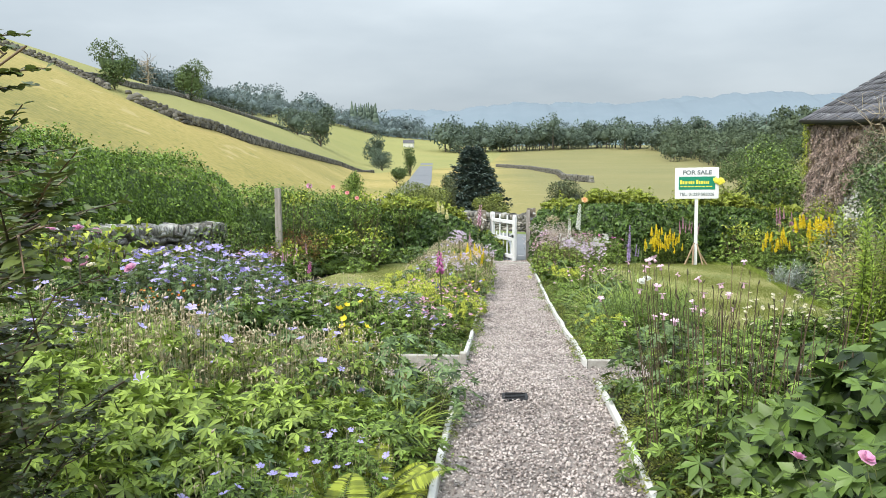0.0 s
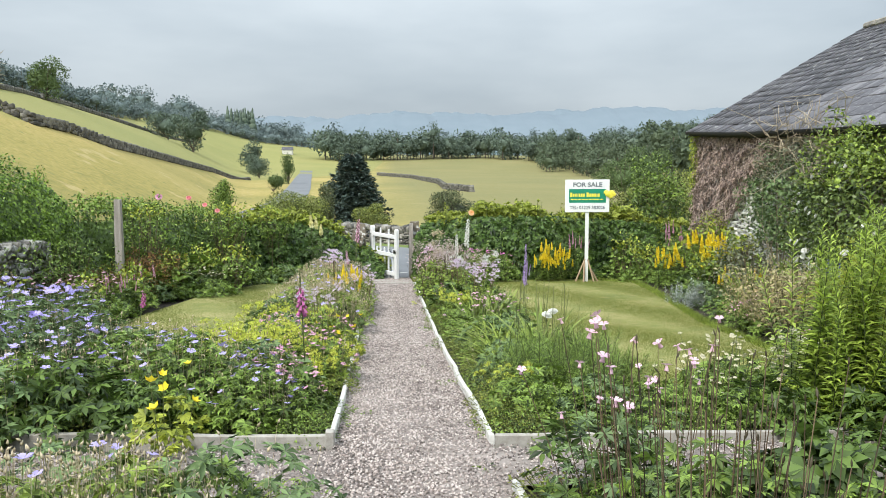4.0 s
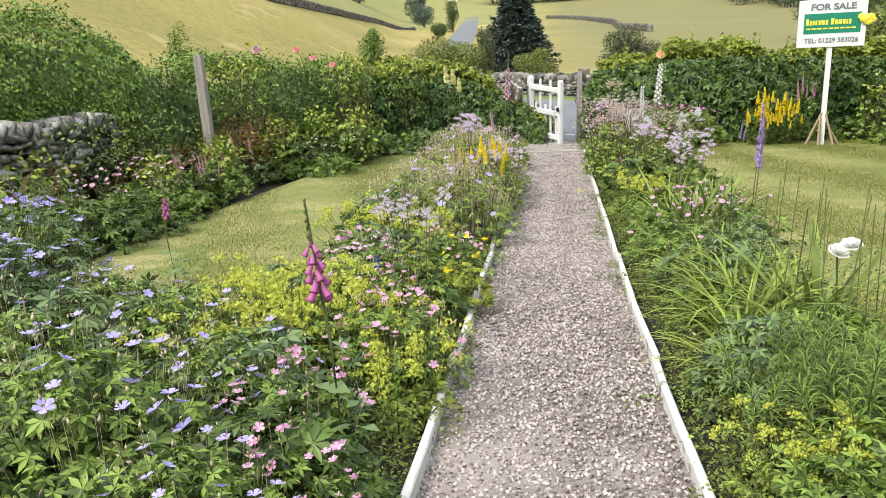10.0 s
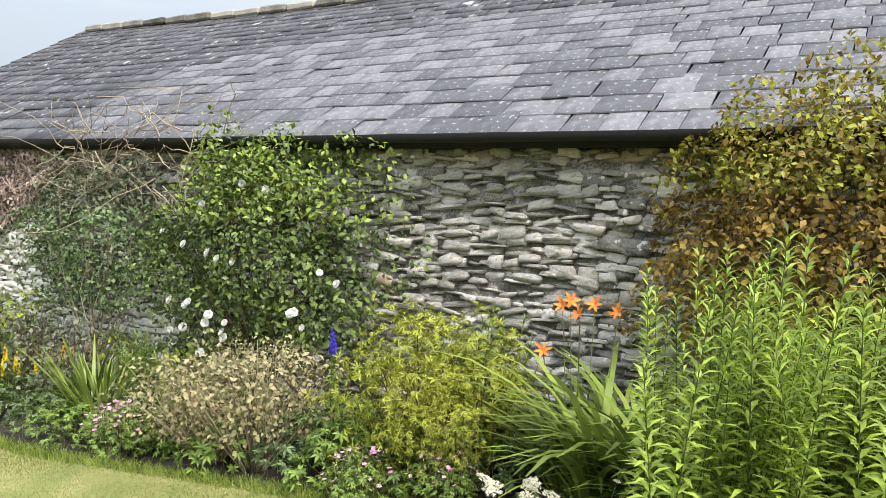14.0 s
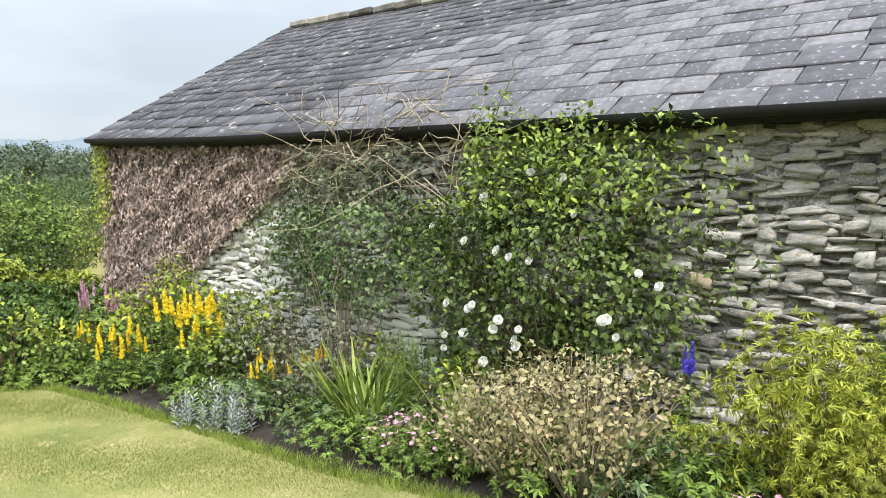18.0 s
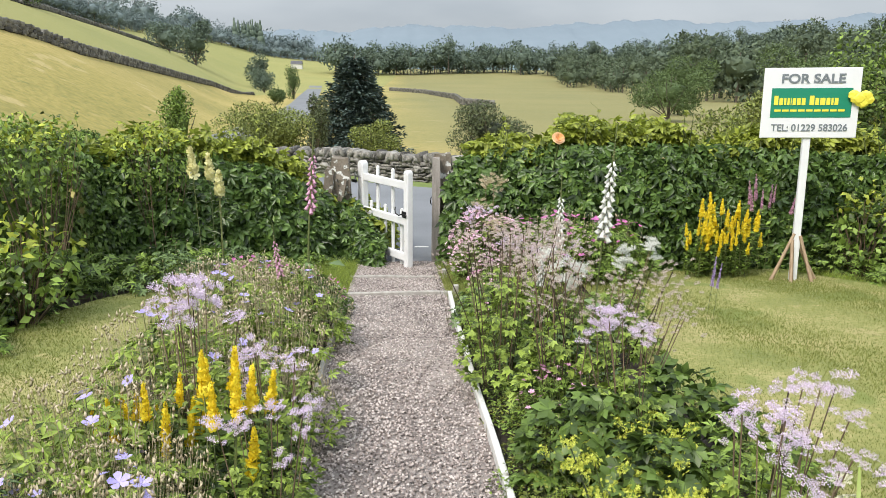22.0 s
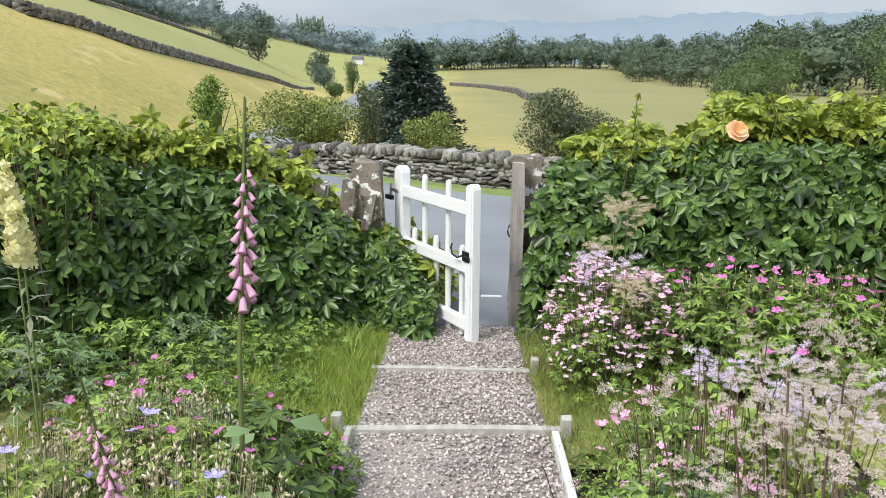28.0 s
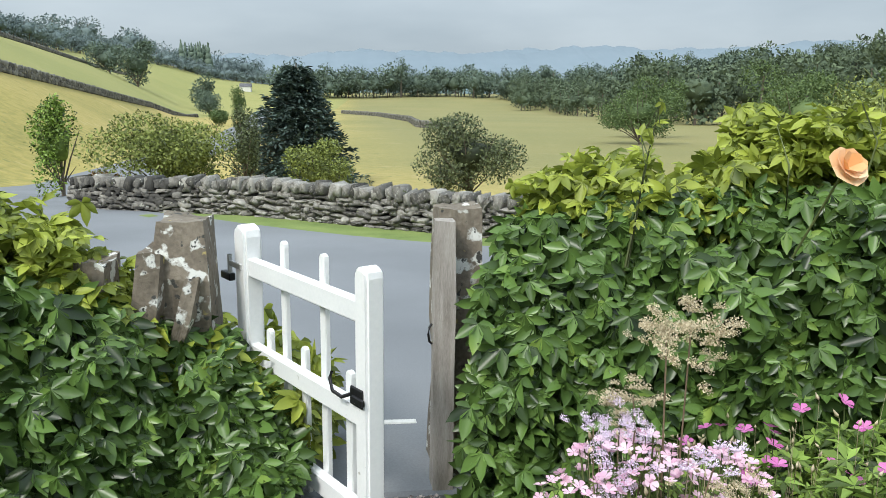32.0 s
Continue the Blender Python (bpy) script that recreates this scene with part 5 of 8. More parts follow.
def shrub(rx, ry, rz, n, size, lm, tpl=None, lm2=None, zc=None, twigs=26, twig_mat="stem_brown", fill=0.55):
    """A woody bush: branches from the base and leaves through an uneven crown."""
    def build(ob):
        c = rz if zc is None else zc
        dirs = rand_dirs(n, 0.15)
        k = np.array([noise.noise(Vector(v) * 2.2 + Vector((rx * 9, ry * 7, c))) for v in dirs])
        q = (1 - fill * RNG.uniform(0, 1, n) ** 2) * (1 + 0.62 * k)
        P = dirs * q[:, None] * (rx, ry, rz) + (0, 0, c)
        P[:, 2] = np.maximum(P[:, 2], 0.02)
        nrm = dirs + (0, 0, 0.6) + RNG.normal(size=(n, 3)) * 0.4
        d = dirs * 0.35 + (0, 0, -0.25) + RNG.normal(size=(n, 3)) * 0.8
        S = size * RNG.uniform(0.6, 1.3, n)
        # lm2 goes on most leaves in the upper part of the crown
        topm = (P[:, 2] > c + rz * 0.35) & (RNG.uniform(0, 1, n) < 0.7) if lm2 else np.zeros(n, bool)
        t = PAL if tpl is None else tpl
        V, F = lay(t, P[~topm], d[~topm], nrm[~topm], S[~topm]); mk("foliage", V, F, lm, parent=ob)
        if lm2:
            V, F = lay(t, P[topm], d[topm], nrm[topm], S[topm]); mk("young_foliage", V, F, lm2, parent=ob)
        out = []
        for v in rand_dirs(twigs, 0.5):
            e = v * (rx, ry, rz) * RNG.uniform(0.7, 1.0) + (0, 0, c)
            b = np.array([v[0] * rx * 0.12, v[1] * ry * 0.12, -0.03])
            out.append(tube([b, (b + e) / 2 + RNG.normal(size=3) * 0.09 * rz + (0, 0, 0.1 * rz), e], 0.007, 0.003, 4))
        V, F = pile(out); mk("branch_work", V, F, twig_mat, parent=ob)
    return build


def sprays(n, h, reach, lm, size, twig_mat="stem_brown"):
    """Arching stems with short side twigs that carry pairs of small leaves close along them."""
    def build(ob):
        wood_work, P, D = [], [], []
        for _ in range(n):
            a, q, top = RNG.uniform(0, 6.3), reach * RNG.uniform(0.35, 1.0), h * RNG.uniform(0.45, 1.0)
            u = np.linspace(0, 1, 9)
            stem = np.stack([np.cos(a) * q * u ** 1.5, np.sin(a) * q * u ** 1.5, top * np.sin(u * 1.45) / math.sin(1.45)], 1) + RNG.normal(size=(9, 3)) * 0.012
            stem[0] = (0, 0, -0.03)
            wood_work.append(tube(stem, 0.005, 0.002, 4))
            for k in RNG.uniform(0.04, 1.0, 22):
                b = np.array([np.interp(k, u, stem[:, i]) for i in range(3)])
                v = RNG.normal(size=3) * (1, 1, 0.55) + (math.cos(a) * 0.8, math.sin(a) * 0.8, 0.35); v /= np.linalg.norm(v)
                ln = RNG.uniform(0.08, 0.22)
                wood_work.append(tube([b, b + v * ln], 0.003, 0.0015, 3))
                side = np.cross(v, (0, 0, 1.0)); side /= max(np.linalg.norm(side), 1e-6)
                for w in np.linspace(0.1, 1.0, 12):
                    for sg in (-1, 1):
                        P.append(b + v * ln * w); D.append(v * 0.55 + side * sg + RNG.normal(size=3) * 0.25)
        V, F = pile(wood_work); mk("branch_work", V, F, twig_mat, parent=ob)
        P, D = np.array(P), np.array(D)
        V, F = lay(tpl_ovate(0.7, 0.05, 0.1), P, D, RNG.normal(size=P.shape) * 0.3 + (0, 0, 1), size * RNG.uniform(0.7, 1.25, len(P)))
        mk("foliage", V, F, lm, parent=ob)
    return build


def heads(n, r, h, fm, tpl, hs, lm="leaf", foliage=120, ltpl=None, ls=0.06, stem="stem", sr=0.003, lean=0.4, low=0.15, name="flower"):
    """Flowers or seed heads on separate thin stems over a leafy base."""
    def build(ob):
        tops = np.stack([RNG.normal(size=n) * r * 0.6, RNG.normal(size=n) * r * 0.6, h * RNG.uniform(0.6, 1.05, n)], 1)
        V, F = stalks(tops, lean, sr, 3); mk("stem_growth", V, F, stem, parent=ob)
        if foliage:
            leaves(ob, GER if ltpl is None else ltpl, foliage, r * 1.1, h * 0.6, ls, lm, low)
        stick(ob, name, tpl, fm, tops, hs * RNG.uniform(0.75, 1.25, n))
    return build


_v, _f = [], []
for _k, (_n, _s, _pt) in enumerate(((6, 1.0, 0.25), (6, 0.8, 0.7), (5, 0.55, 1.3))):
    _w, _g = fan((PETAL[0] * (1.3, 1, 1), PETAL[1]), [360 * i / _n + 25 * _k for i in range(_n)], [_s] * _n, _pt)
    _v.append(_w); _f.append(_g)
ROSE = pile(list(zip(_v, _f)))
_w = np.array([(math.cos(a) * q * 0.9, math.sin(a) * q * 0.9, -0.25 * q) for a, q in ((i * 2.4, math.sqrt((i + 0.5) / 22)) for i in range(22))])
UMBEL = inst(STAR6, frames_of(_r.normal(size=(22, 3)) * (1, 1, 0.2), _r.normal(size=22) * 0.3), np.full(22, 0.26), _w)
PINCUSHION = pile([(FLUFF[0] * (0.6, 0.6, 0.9), FLUFF[1]), fan(tpl_small(0.4), [i * 30 for i in range(12)], [1.0] * 12, 0.15)])
CUP = fan(tpl_mid(1.0, 0.12, -0.25), (0, 72, 144, 216, 288), (1, 1, 1, 1, 1), 0.55)
LILY = fan(tpl_leaf(0.42, 0.05, 0.35), (0, 60, 120, 180, 240, 300), (1, 0.9, 1, 0.9, 1, 0.9), 0.75)

KINDS = {
    "cranesbill_violet": ("cranesbill_plant", "cranesbill with violet-blue saucer flowers over cut green leaves", "flowering plant", geranium(0.42, 0.55, 520, 0.047, "leaf", "violet", 26, 0.030, 80)),
    "cranesbill_dense": ("cranesbill_plant", "tall mound of cranesbill thick with violet-blue flowers", "flowering plant", geranium(0.5, 0.85, 480, 0.055, "leaf_blue", "violet", 64, 0.032, 30)),
    "cranesbill_seed": ("cranesbill_plant", "overblown cranesbill covered in straw-coloured seed heads", "flowering plant", geranium(0.45, 0.55, 340, 0.054, "leaf_fresh", "violet", 7, 0.029, 300)),
    "cranesbill_pink": ("cranesbill_plant", "cranesbill with small rose-pink flowers on green leaves", "flowering plant", geranium(0.33, 0.40, 280, 0.045, "leaf", "pink", 44, 0.020, 30)),
    "cranesbill_magenta": ("cranesbill_plant", "cranesbill with scattered bright magenta flowers", "flowering plant", geranium(0.45, 0.55, 320, 0.058, "leaf", "magenta", 16, 0.025, 30)),
    "cranesbill_blush": ("cranesbill_plant", "bushy plant covered in small pale pink flowers", "flowering plant", geranium(0.36, 0.66, 240, 0.045, "leaf", "palepink", 190, 0.020, 30)),
    "orange_tuft": ("orange_tuft", "tuft of upright stems with small orange flowers", "flowering plant", heads(14, 0.2, 0.62, "orange", CUP, 0.018, "leaf_lime", 60, LANCE, 0.12)),
    "masterwort": ("masterwort_plant", "masterwort with papery greenish-white pincushion flowers", "flowering plant", heads(22, 0.36, 0.52, "cream", PINCUSHION, 0.021, "leaf", 190, None, 0.07)),
    "masterwort_pink": ("masterwort_plant", "masterwort with papery pinkish-white pincushion flowers", "flowering plant", heads(16, 0.32, 0.6, "palepink", PINCUSHION, 0.022, "leaf", 150, None, 0.065)),
    "ladys_mantle": ("ladys_mantle_plant", "lady's mantle with frothy lime-yellow flower sprays", "flowering plant", heads(48, 0.34, 0.48, "limeflower", FROTH, 0.052, "leaf_fresh", 150, GER, 0.075, name="flower_head")),
    "leafy_mound": ("leafy_plant", "low mound of mixed green perennial leaves", "plant", geranium(0.36, 0.36, 200, 0.057, "leaf")),
    "leafy_dark": ("leafy_plant", "low mound of dark green lobed leaves", "plant", geranium(0.40, 0.42, 150, 0.078, "leaf_dark")),
    "leafy_blue": ("leafy_plant", "mound of grey-green cut leaves", "plant", geranium(0.40, 0.45, 170, 0.06, "leaf_blue", None, 0, 0, 14)),
    "leafy_big": ("leafy_plant", "clump of broad dark green divided leaves", "plant", geranium(0.42, 0.65, 190, 0.088, "leaf_dark", tpl=LOBED)),
    "carpet": ("carpet_plant", "low carpet of tiny variegated leaves beside the edging", "plant", geranium(0.27, 0.17, 620, 0.023, "boxleaf", tpl=SMALL)),
    "carpet_dark": ("carpet_plant", "low carpet of tiny dark green leaves beside the edging", "plant", geranium(0.27, 0.16, 560, 0.024, "leaf", tpl=SMALL)),
    "foxglove_magenta": ("foxglove", "tall foxglove with hanging magenta bells", "flowering plant", foxglove(1.12, 17, "magenta", 0.050, 0.70)),
    "foxglove_pink": ("foxglove", "slender foxglove with pale pink hanging bells", "flowering plant", foxglove(1.35, 30, "pink", 0.040, 0.62)),
    "foxglove_white": ("foxglove", "tall foxglove with hanging white bells", "flowering plant", foxglove(1.75, 40, "white", 0.060, 0.60)),
    "loosestrife_yellow": ("loosestrife_plant", "yellow loosestrife with upright spikes of golden flowers", "flowering plant", spikes(8, 0.14, 0.85, "yellow", FLOWER5, 0.024, 52, 0.22, "leaf", OVAL, 26, 0.075)),
    "loosestrife_purple": ("loosestrife_plant", "clump with leaning spikes of purple-pink flowers", "flowering plant", spikes(7, 0.16, 1.2, "pink", STAR6, 0.022, 44, 0.24, "leaf", OVAL, 26, 0.075)),
    "toadflax": ("toadflax", "slim toadflax with a tall spire of purple flowers", "flowering plant", spikes(2, 0.07, 1.05, "purple", STAR6, 0.022, 60, 0.38, "leaf_blue", LANCE, 30, 0.05, lean=0.1)),
    "delphinium": ("delphinium", "delphinium with a deep blue flower spike", "flowering plant", spikes(2, 0.12, 1.15, "blue", FLOWER5, 0.02, 40, 0.16, "leaf", GER, 14, 0.09)),
    "meadow_rue": ("meadow_rue", "meadow rue with fluffy lilac powder-puff flowers", "flowering plant", fluffy(9, 0.16, 0.95, "lilac", 0.038, "leaf_fresh", 8, 220, 0.034)),
    "meadow_rue_faded": ("meadow_rue", "faded meadow rue with brownish-mauve seed heads", "flowering plant", fluffy(15, 0.20, 1.0, "mauve", 0.021, "leaf_fresh", 13, 260, 0.06)),
    "meadow_rue_white": ("meadow_rue", "plant with dense fluffy white flower heads", "flowering plant", fluffy(7, 0.13, 0.95, "white", 0.046, "leaf", 12, 160, 0.036)),
    "meadow_rue_cream": ("meadow_rue", "meadow rue gone to fluffy cream-green seed heads", "flowering plant", fluffy(3, 0.07, 1.15, "seed", 0.034, "leaf", 26, 50, 0.075)),
    "mullein": ("mullein", "tall pale stems topped with cream-yellow flowers", "flowering plant", spikes(4, 0.10, 1.45, "paleyellow", FLOWER5, 0.034, 40, 0.12, "leaf_grey", LANCE, 34, 0.09)),
    "poppy": ("welsh_poppy", "poppy with bright yellow cup flowers on thin stems", "flowering plant", heads(3, 0.16, 0.55, "yellow", CUP, 0.034, "leaf_lime", 60, COMPOUND, 0.06)),
    "columbine": ("columbine", "columbine with nodding pale pink flowers on dark stems", "flowering plant", heads(14, 0.26, 1.0, "palepink", pile([FLOWER5, (BELL[0] * 0.9, BELL[1])]), 0.026, "leaf_blue", 90, GER, 0.05, "stem_brown", 0.003)),
    "dark_stems": ("seeding_columbine", "stand of thin dark stems with small dry seed pods", "plant", heads(30, 0.42, 1.0, "darkseed", (BUD[0] * (0.6, 0.6, 1.6), BUD[1]), 0.022, "leaf", 160, GER, 0.06, "stem_brown", 0.003, 0.75, name="seed_pod")),
    "rocket_stems": ("seeding_rocket", "sparse upright stems with narrow green seed pods", "plant", spikes(5, 0.18, 1.0, "stem", SMALL, 0.02, 30, 0.55, "leaf", LANCE, 16, 0.06, "seed_spike", 0.1)),
    "feathery": ("feathery_plant", "dense clump of feathery bright green stems", "plant", shoots(40, 0.34, 0.70, "leaf", 100, 0.14, tpl_mid(0.085, 0.01, 0.2), 0.5, 24)),
    "willow_stand": ("willow_leaved_plant", "tall stand of lime-green shoots with narrow willow leaves", "plant", shoots(88, 0.52, 1.62, "willow", 120, 0.15, tpl_mid(0.23, 0.03, 0.2), 0.30)),
    "willow_green": ("willow_leaved_plant", "upright clump of green shoots with narrow leaves", "plant", shoots(24, 0.26, 1.05, "leaf", 80, 0.13, None, 0.35)),
    "iris_leaves": ("iris_clump", "clump of upright sword-shaped green leaves", "plant", straps(46, 0.28, 0.72, 0.05, "blade", 0.5)),
    "grass_clump": ("grass_clump", "clump of arching bright green grass blades", "plant", straps(110, 0.30, 0.62, 0.022, "grass_lush", 0.95)),
    "daylily_leaves": ("daylily_clump", "daylily clump with arching strap leaves, some yellowed", "plant", straps(110, 0.40, 1.0, 0.040, "blade", 0.85, 0.07)),
    "crocosmia": ("crocosmia_clump", "fan of long upright blade leaves", "plant", straps(40, 0.35, 0.85, 0.04, "blade", 0.3)),
    "silver": ("lambs_ear", "lamb's ear with felted silver-white leaves and spikes", "plant", shoots(16, 0.36, 0.42, "leaf_silver", 30, 0.11, tpl_leaf(0.32, 0.03, 0.1), 0.6)),
    "fern": ("fern", "fern with arching fresh green fronds", "fern", fern(12, 0.58)),
    "fern_dark": ("fern", "tall fern with dark green arching fronds", "fern", fern(10, 1.15, "leaf")),
    "fern_dead": ("fern", "clump of brown withered fern fronds", "fern", fern(16, 0.8, "fern_brown")),
    "yellow_shrub": ("golden_shrub", "shrub with bright yellow-green finely cut leaves", "shrub", shrub(0.50, 0.50, 0.5, 1500, 0.050, "leaf_yellow", fan(tpl_small(0.22), (-80, -40, 0, 40, 80), (0.8, 1, 1.1, 1, 0.8), -0.2), None, 0.56)),
    "straw_shrub": ("faded_shrub", "straggling shrub with pale straw and pinkish leaves on bare stems", "shrub", shrub(0.72, 0.72, 0.42, 2600, 0.046, "leaf_pinkish", OVAL, "leaf_straw", 0.62, 60, "twig_pale", 0.6)),
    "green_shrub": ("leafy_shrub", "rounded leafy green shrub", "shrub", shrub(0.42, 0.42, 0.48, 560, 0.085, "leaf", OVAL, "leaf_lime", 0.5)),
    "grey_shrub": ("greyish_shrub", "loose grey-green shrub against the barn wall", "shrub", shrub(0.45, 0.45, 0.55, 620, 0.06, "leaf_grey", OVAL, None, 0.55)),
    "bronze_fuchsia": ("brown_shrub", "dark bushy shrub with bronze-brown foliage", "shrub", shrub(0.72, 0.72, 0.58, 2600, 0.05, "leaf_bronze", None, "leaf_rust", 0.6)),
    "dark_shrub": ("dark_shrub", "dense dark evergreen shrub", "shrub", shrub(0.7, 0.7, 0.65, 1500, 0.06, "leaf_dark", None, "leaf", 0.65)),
    "twig_shrub": ("twiggy_shrub", "tall dark twiggy shrub with small rounded leaves", "shrub", sprays(36, 1.95, 0.62, "leaf_black", 0.030)),
    "leafy_lime": ("leafy_plant", "mound of fresh light green divided leaves", "plant", geranium(0.40, 0.48, 240, 0.058, "leaf_fresh")),
    "rose_bush_pink": ("rose_bush", "leafy rose bush with a few pink blooms", "shrub", heads(4, 0.35, 1.0, "pink", ROSE, 0.055, "leaf_dark", 260, COMPOUND, 0.08)),
    "rose_bush_white": ("rose_bush", "leafy rose bush with cream-white blooms", "shrub", heads(3, 0.35, 0.85, "cream", ROSE, 0.05, "leaf_dark", 240, COMPOUND, 0.09)),
    "umbel": ("cow_parsley", "wiry plant with flat pale cream flower heads", "flowering plant", heads(9, 0.28, 0.62, "cream", UMBEL, 0.055, "leaf", 40, COMPOUND, 0.06)),
    "rough_grass": ("grass_tuft", "tuft of long soft green grass", "grass", straps(60, 0.16, 0.28, 0.010, "grass_lush", 0.9, 0.0, 1)),
    "weed": ("weed", "small green weed growing in the gravel", "plant", geranium(0.09, 0.05, 40, 0.03, "leaf", tpl=SMALL)),
}
PROTO, ORDER = {}, {}


def grow(kind, x, y, s=1.0, rz=None, tall=1.0, label=""):
    """Set one plant of a kind on the ground."""
    if kind not in PROTO:
        nm, lab, cat, build = KINDS[kind]
        made = []
        for _ in range(2):
            ob = empty(nm, lab, cat, nm.replace("_", " ") + " group")
            build(ob)
            made.append(ob)
        PROTO[kind] = made
    src = PROTO[kind][int(RNG.integers(0, 2))]
    m = pose(x, y, land1(x, y), RNG.normal() * 3, RNG.normal() * 3, RNG.uniform(0, 360) if rz is None else rz) @ Matrix.Diagonal((s, s, s * tall, 1))
    ob = copy_thing(src, m)
    if label:
        ob["label"] = label
    return ob


def many(kind, text):
    """Plants of one kind from 'x y size' triples."""
    v = text.split()
    for i in range(0, len(v), 3):
        grow(kind, float(v[i]), float(v[i + 1]), float(v[i + 2]))


def inside(lo, hi, left, right):
    """A random plan point between two edges given as x at y."""
    y = RNG.uniform(lo, hi)
    a = np.interp(y, [p for p, _ in left], [q for _, q in left]); b = np.interp(y, [p for p, _ in right], [q for _, q in right])
    return RNG.uniform(a, b), y


def scatter(n, lo, hi, left, right, kinds, s0=0.7, s1=1.15):
    """Fill a bed with a mix of kinds, keeping them a little apart."""
    done = []
    for _ in range(n):
        best = None
        for _ in range(5):
            p = inside(lo, hi, left, right)
            gap = min([math.hypot(p[0] - q[0], p[1] - q[1]) for q in done] or [9])
            if best is None or gap > best[0]:
                best = (gap, p)
        done.append(best[1])
        grow(kinds[int(RNG.integers(0, len(kinds)))], *best[1], RNG.uniform(s0, s1))


# ---- bed left of the path ----
PL, PR = [(0, -0.62), (20, -0.62)], [(0, 0.64), (20, 0.64)]
scatter(46, 5.75, 16.4, [(5, -2.1), (8, -2.1), (11, -1.6), (16.4, -1.4)], [(5, -0.8), (20, -0.78)], ["leafy_mound", "leafy_blue", "leafy_mound", "leafy_dark"], 0.8, 1.1)
scatter(16, 5.65, 8.0, [(5, -4.2), (8, -3.6)], [(5, -1.9), (8, -1.9)], ["leafy_mound", "leafy_blue", "leafy_dark"], 0.9, 1.3)
many("cranesbill_dense", "-3.3 6.6 1.12 -3.9 6.9 1.05 -3.7 8.0 1.05 -3.1 7.5 1.0 -2.7 6.7 0.85 -4.2 7.4 1.0 -3.3 8.3 0.95 -4.4 8.1 0.9")
many("cranesbill_violet", "-1.6 6.3 1.1 -2.2 6.7 1.1 -1.3 6.9 0.9 -2.6 6.1 1.0 -1.05 5.95 0.8 -1.85 7.4 0.95 -2.4 7.7 0.9 -1.4 12.0 0.9")
many("poppy", "-1.5 5.6 1.0 -1.5 5.2 1.05 -0.55 8.75 1.0 -0.62 9.1 0.9 -0.75 8.6 0.85")
many("foxglove_magenta", "-0.78 6.66 1.0 -2.9 9.4 0.75")
many("ladys_mantle", "-1.3 7.6 1.1 -1.0 7.9 0.95 -1.6 8.1 1.05 -1.5 10.2 1.05 -1.1 9.9 0.9 -1.55 7.2 0.9 -0.75 7.3 0.8")
many("cranesbill_pink", "-0.75 7.5 1.05 -1.0 6.7 0.95 -0.85 6.2 0.85 -0.95 8.2 0.95 -1.2 8.8 1.05 -0.8 9.6 0.9 -1.35 9.3 1.0")
many("meadow_rue", "-0.8 8.5 0.85 -0.95 13.1 1.0 -0.55 12.85 0.8 -0.5 12.4 0.75")
many("delphinium", "-0.95 8.15 0.5")
many("cranesbill_seed", "-1.3 11.2 1.15 -0.85 10.8 1.1 -0.85 11.7 1.1 -1.2 13.6 1.2 -0.85 14.2 1.05 -1.1 14.8 1.15 -0.8 15.3 1.0 -1.3 12.7 1.1 -1.4 15.4 1.05 -0.75 13.4 0.95 -1.0 12.3 0.9 -1.1 15.9 0.95")
many("loosestrife_yellow", "-0.95 12.65 0.85 -0.65 12.5 0.95 -1.2 12.9 0.7")
many("foxglove_pink", "-0.74 15.8 1.26 -0.80 15.2 0.78")
many("cranesbill_magenta", "-0.95 15.75 0.9 -1.35 16.2 0.9 -0.7 16.35 0.6")
many("mullein", "-1.42 15.8 1.12")
for y in np.arange(5.6, 12.5, 0.24):
    grow("carpet" if RNG.uniform() < 0.6 else "carpet_dark", -0.64 - RNG.uniform(0, 0.12), y + RNG.uniform(-0.1, 0.1), RNG.uniform(0.7, 1.1))
for x in np.arange(-2.6, -0.7, 0.36):
    grow("carpet" if RNG.uniform() < 0.4 else "carpet_dark", x, 5.75 + RNG.uniform(-0.02, 0.15) - 0.06 * x, RNG.uniform(0.8, 1.1))

# ---- bed right of the path ----
scatter(40, 5.75, 16.4, [(5, 0.85), (20, 0.85)], [(5, 1.75), (9, 1.6), (16.4, 1.8)], ["leafy_mound", "leafy_blue", "leafy_mound", "carpet_dark"], 0.75, 1.05)
for y in np.arange(5.6, 16.4, 0.22):
    grow("carpet" if RNG.uniform() < 0.55 else "carpet_dark", 0.70 + RNG.uniform(0, 0.14), y + RNG.uniform(-0.1, 0.1), RNG.uniform(0.75, 1.1))
    if RNG.uniform() < 0.6:
        grow("carpet", 0.95 + RNG.uniform(0, 0.2), y, RNG.uniform(0.8, 1.15))
many("feathery", "1.30 6.75 1.0 1.55 7.1 0.9 1.05 7.2 0.8 1.6 6.5 0.9")
many("grass_clump", "1.05 8.2 1.1 1.25 8.7 1.05 1.0 9.1 1.0 1.35 8.3 0.95 0.95 7.7 0.85 1.2 9.6 0.9")
many("iris_leaves", "1.45 8.25 1.0 1.2 10.9 0.95 1.5 11.3 0.9")
many("rocket_stems", "1.2 7.7 0.95 1.5 8.0 0.9 1.3 9.0 0.9 1.6 8.6 0.85 1.7 7.2 0.75")
many("masterwort_pink", "1.05 9.7 1.0 0.95 10.2 0.95 1.35 10.2 0.95 1.2 10.7 0.85")
many("ladys_mantle", "0.85 6.55 0.65 0.95 12.1 0.9 1.05 12.7 0.8")
many("meadow_rue", "1.3 12.05 0.95 1.25 11.75 0.85 1.2 13.1 0.85 1.1 16.0 0.8 1.35 15.8 0.75")
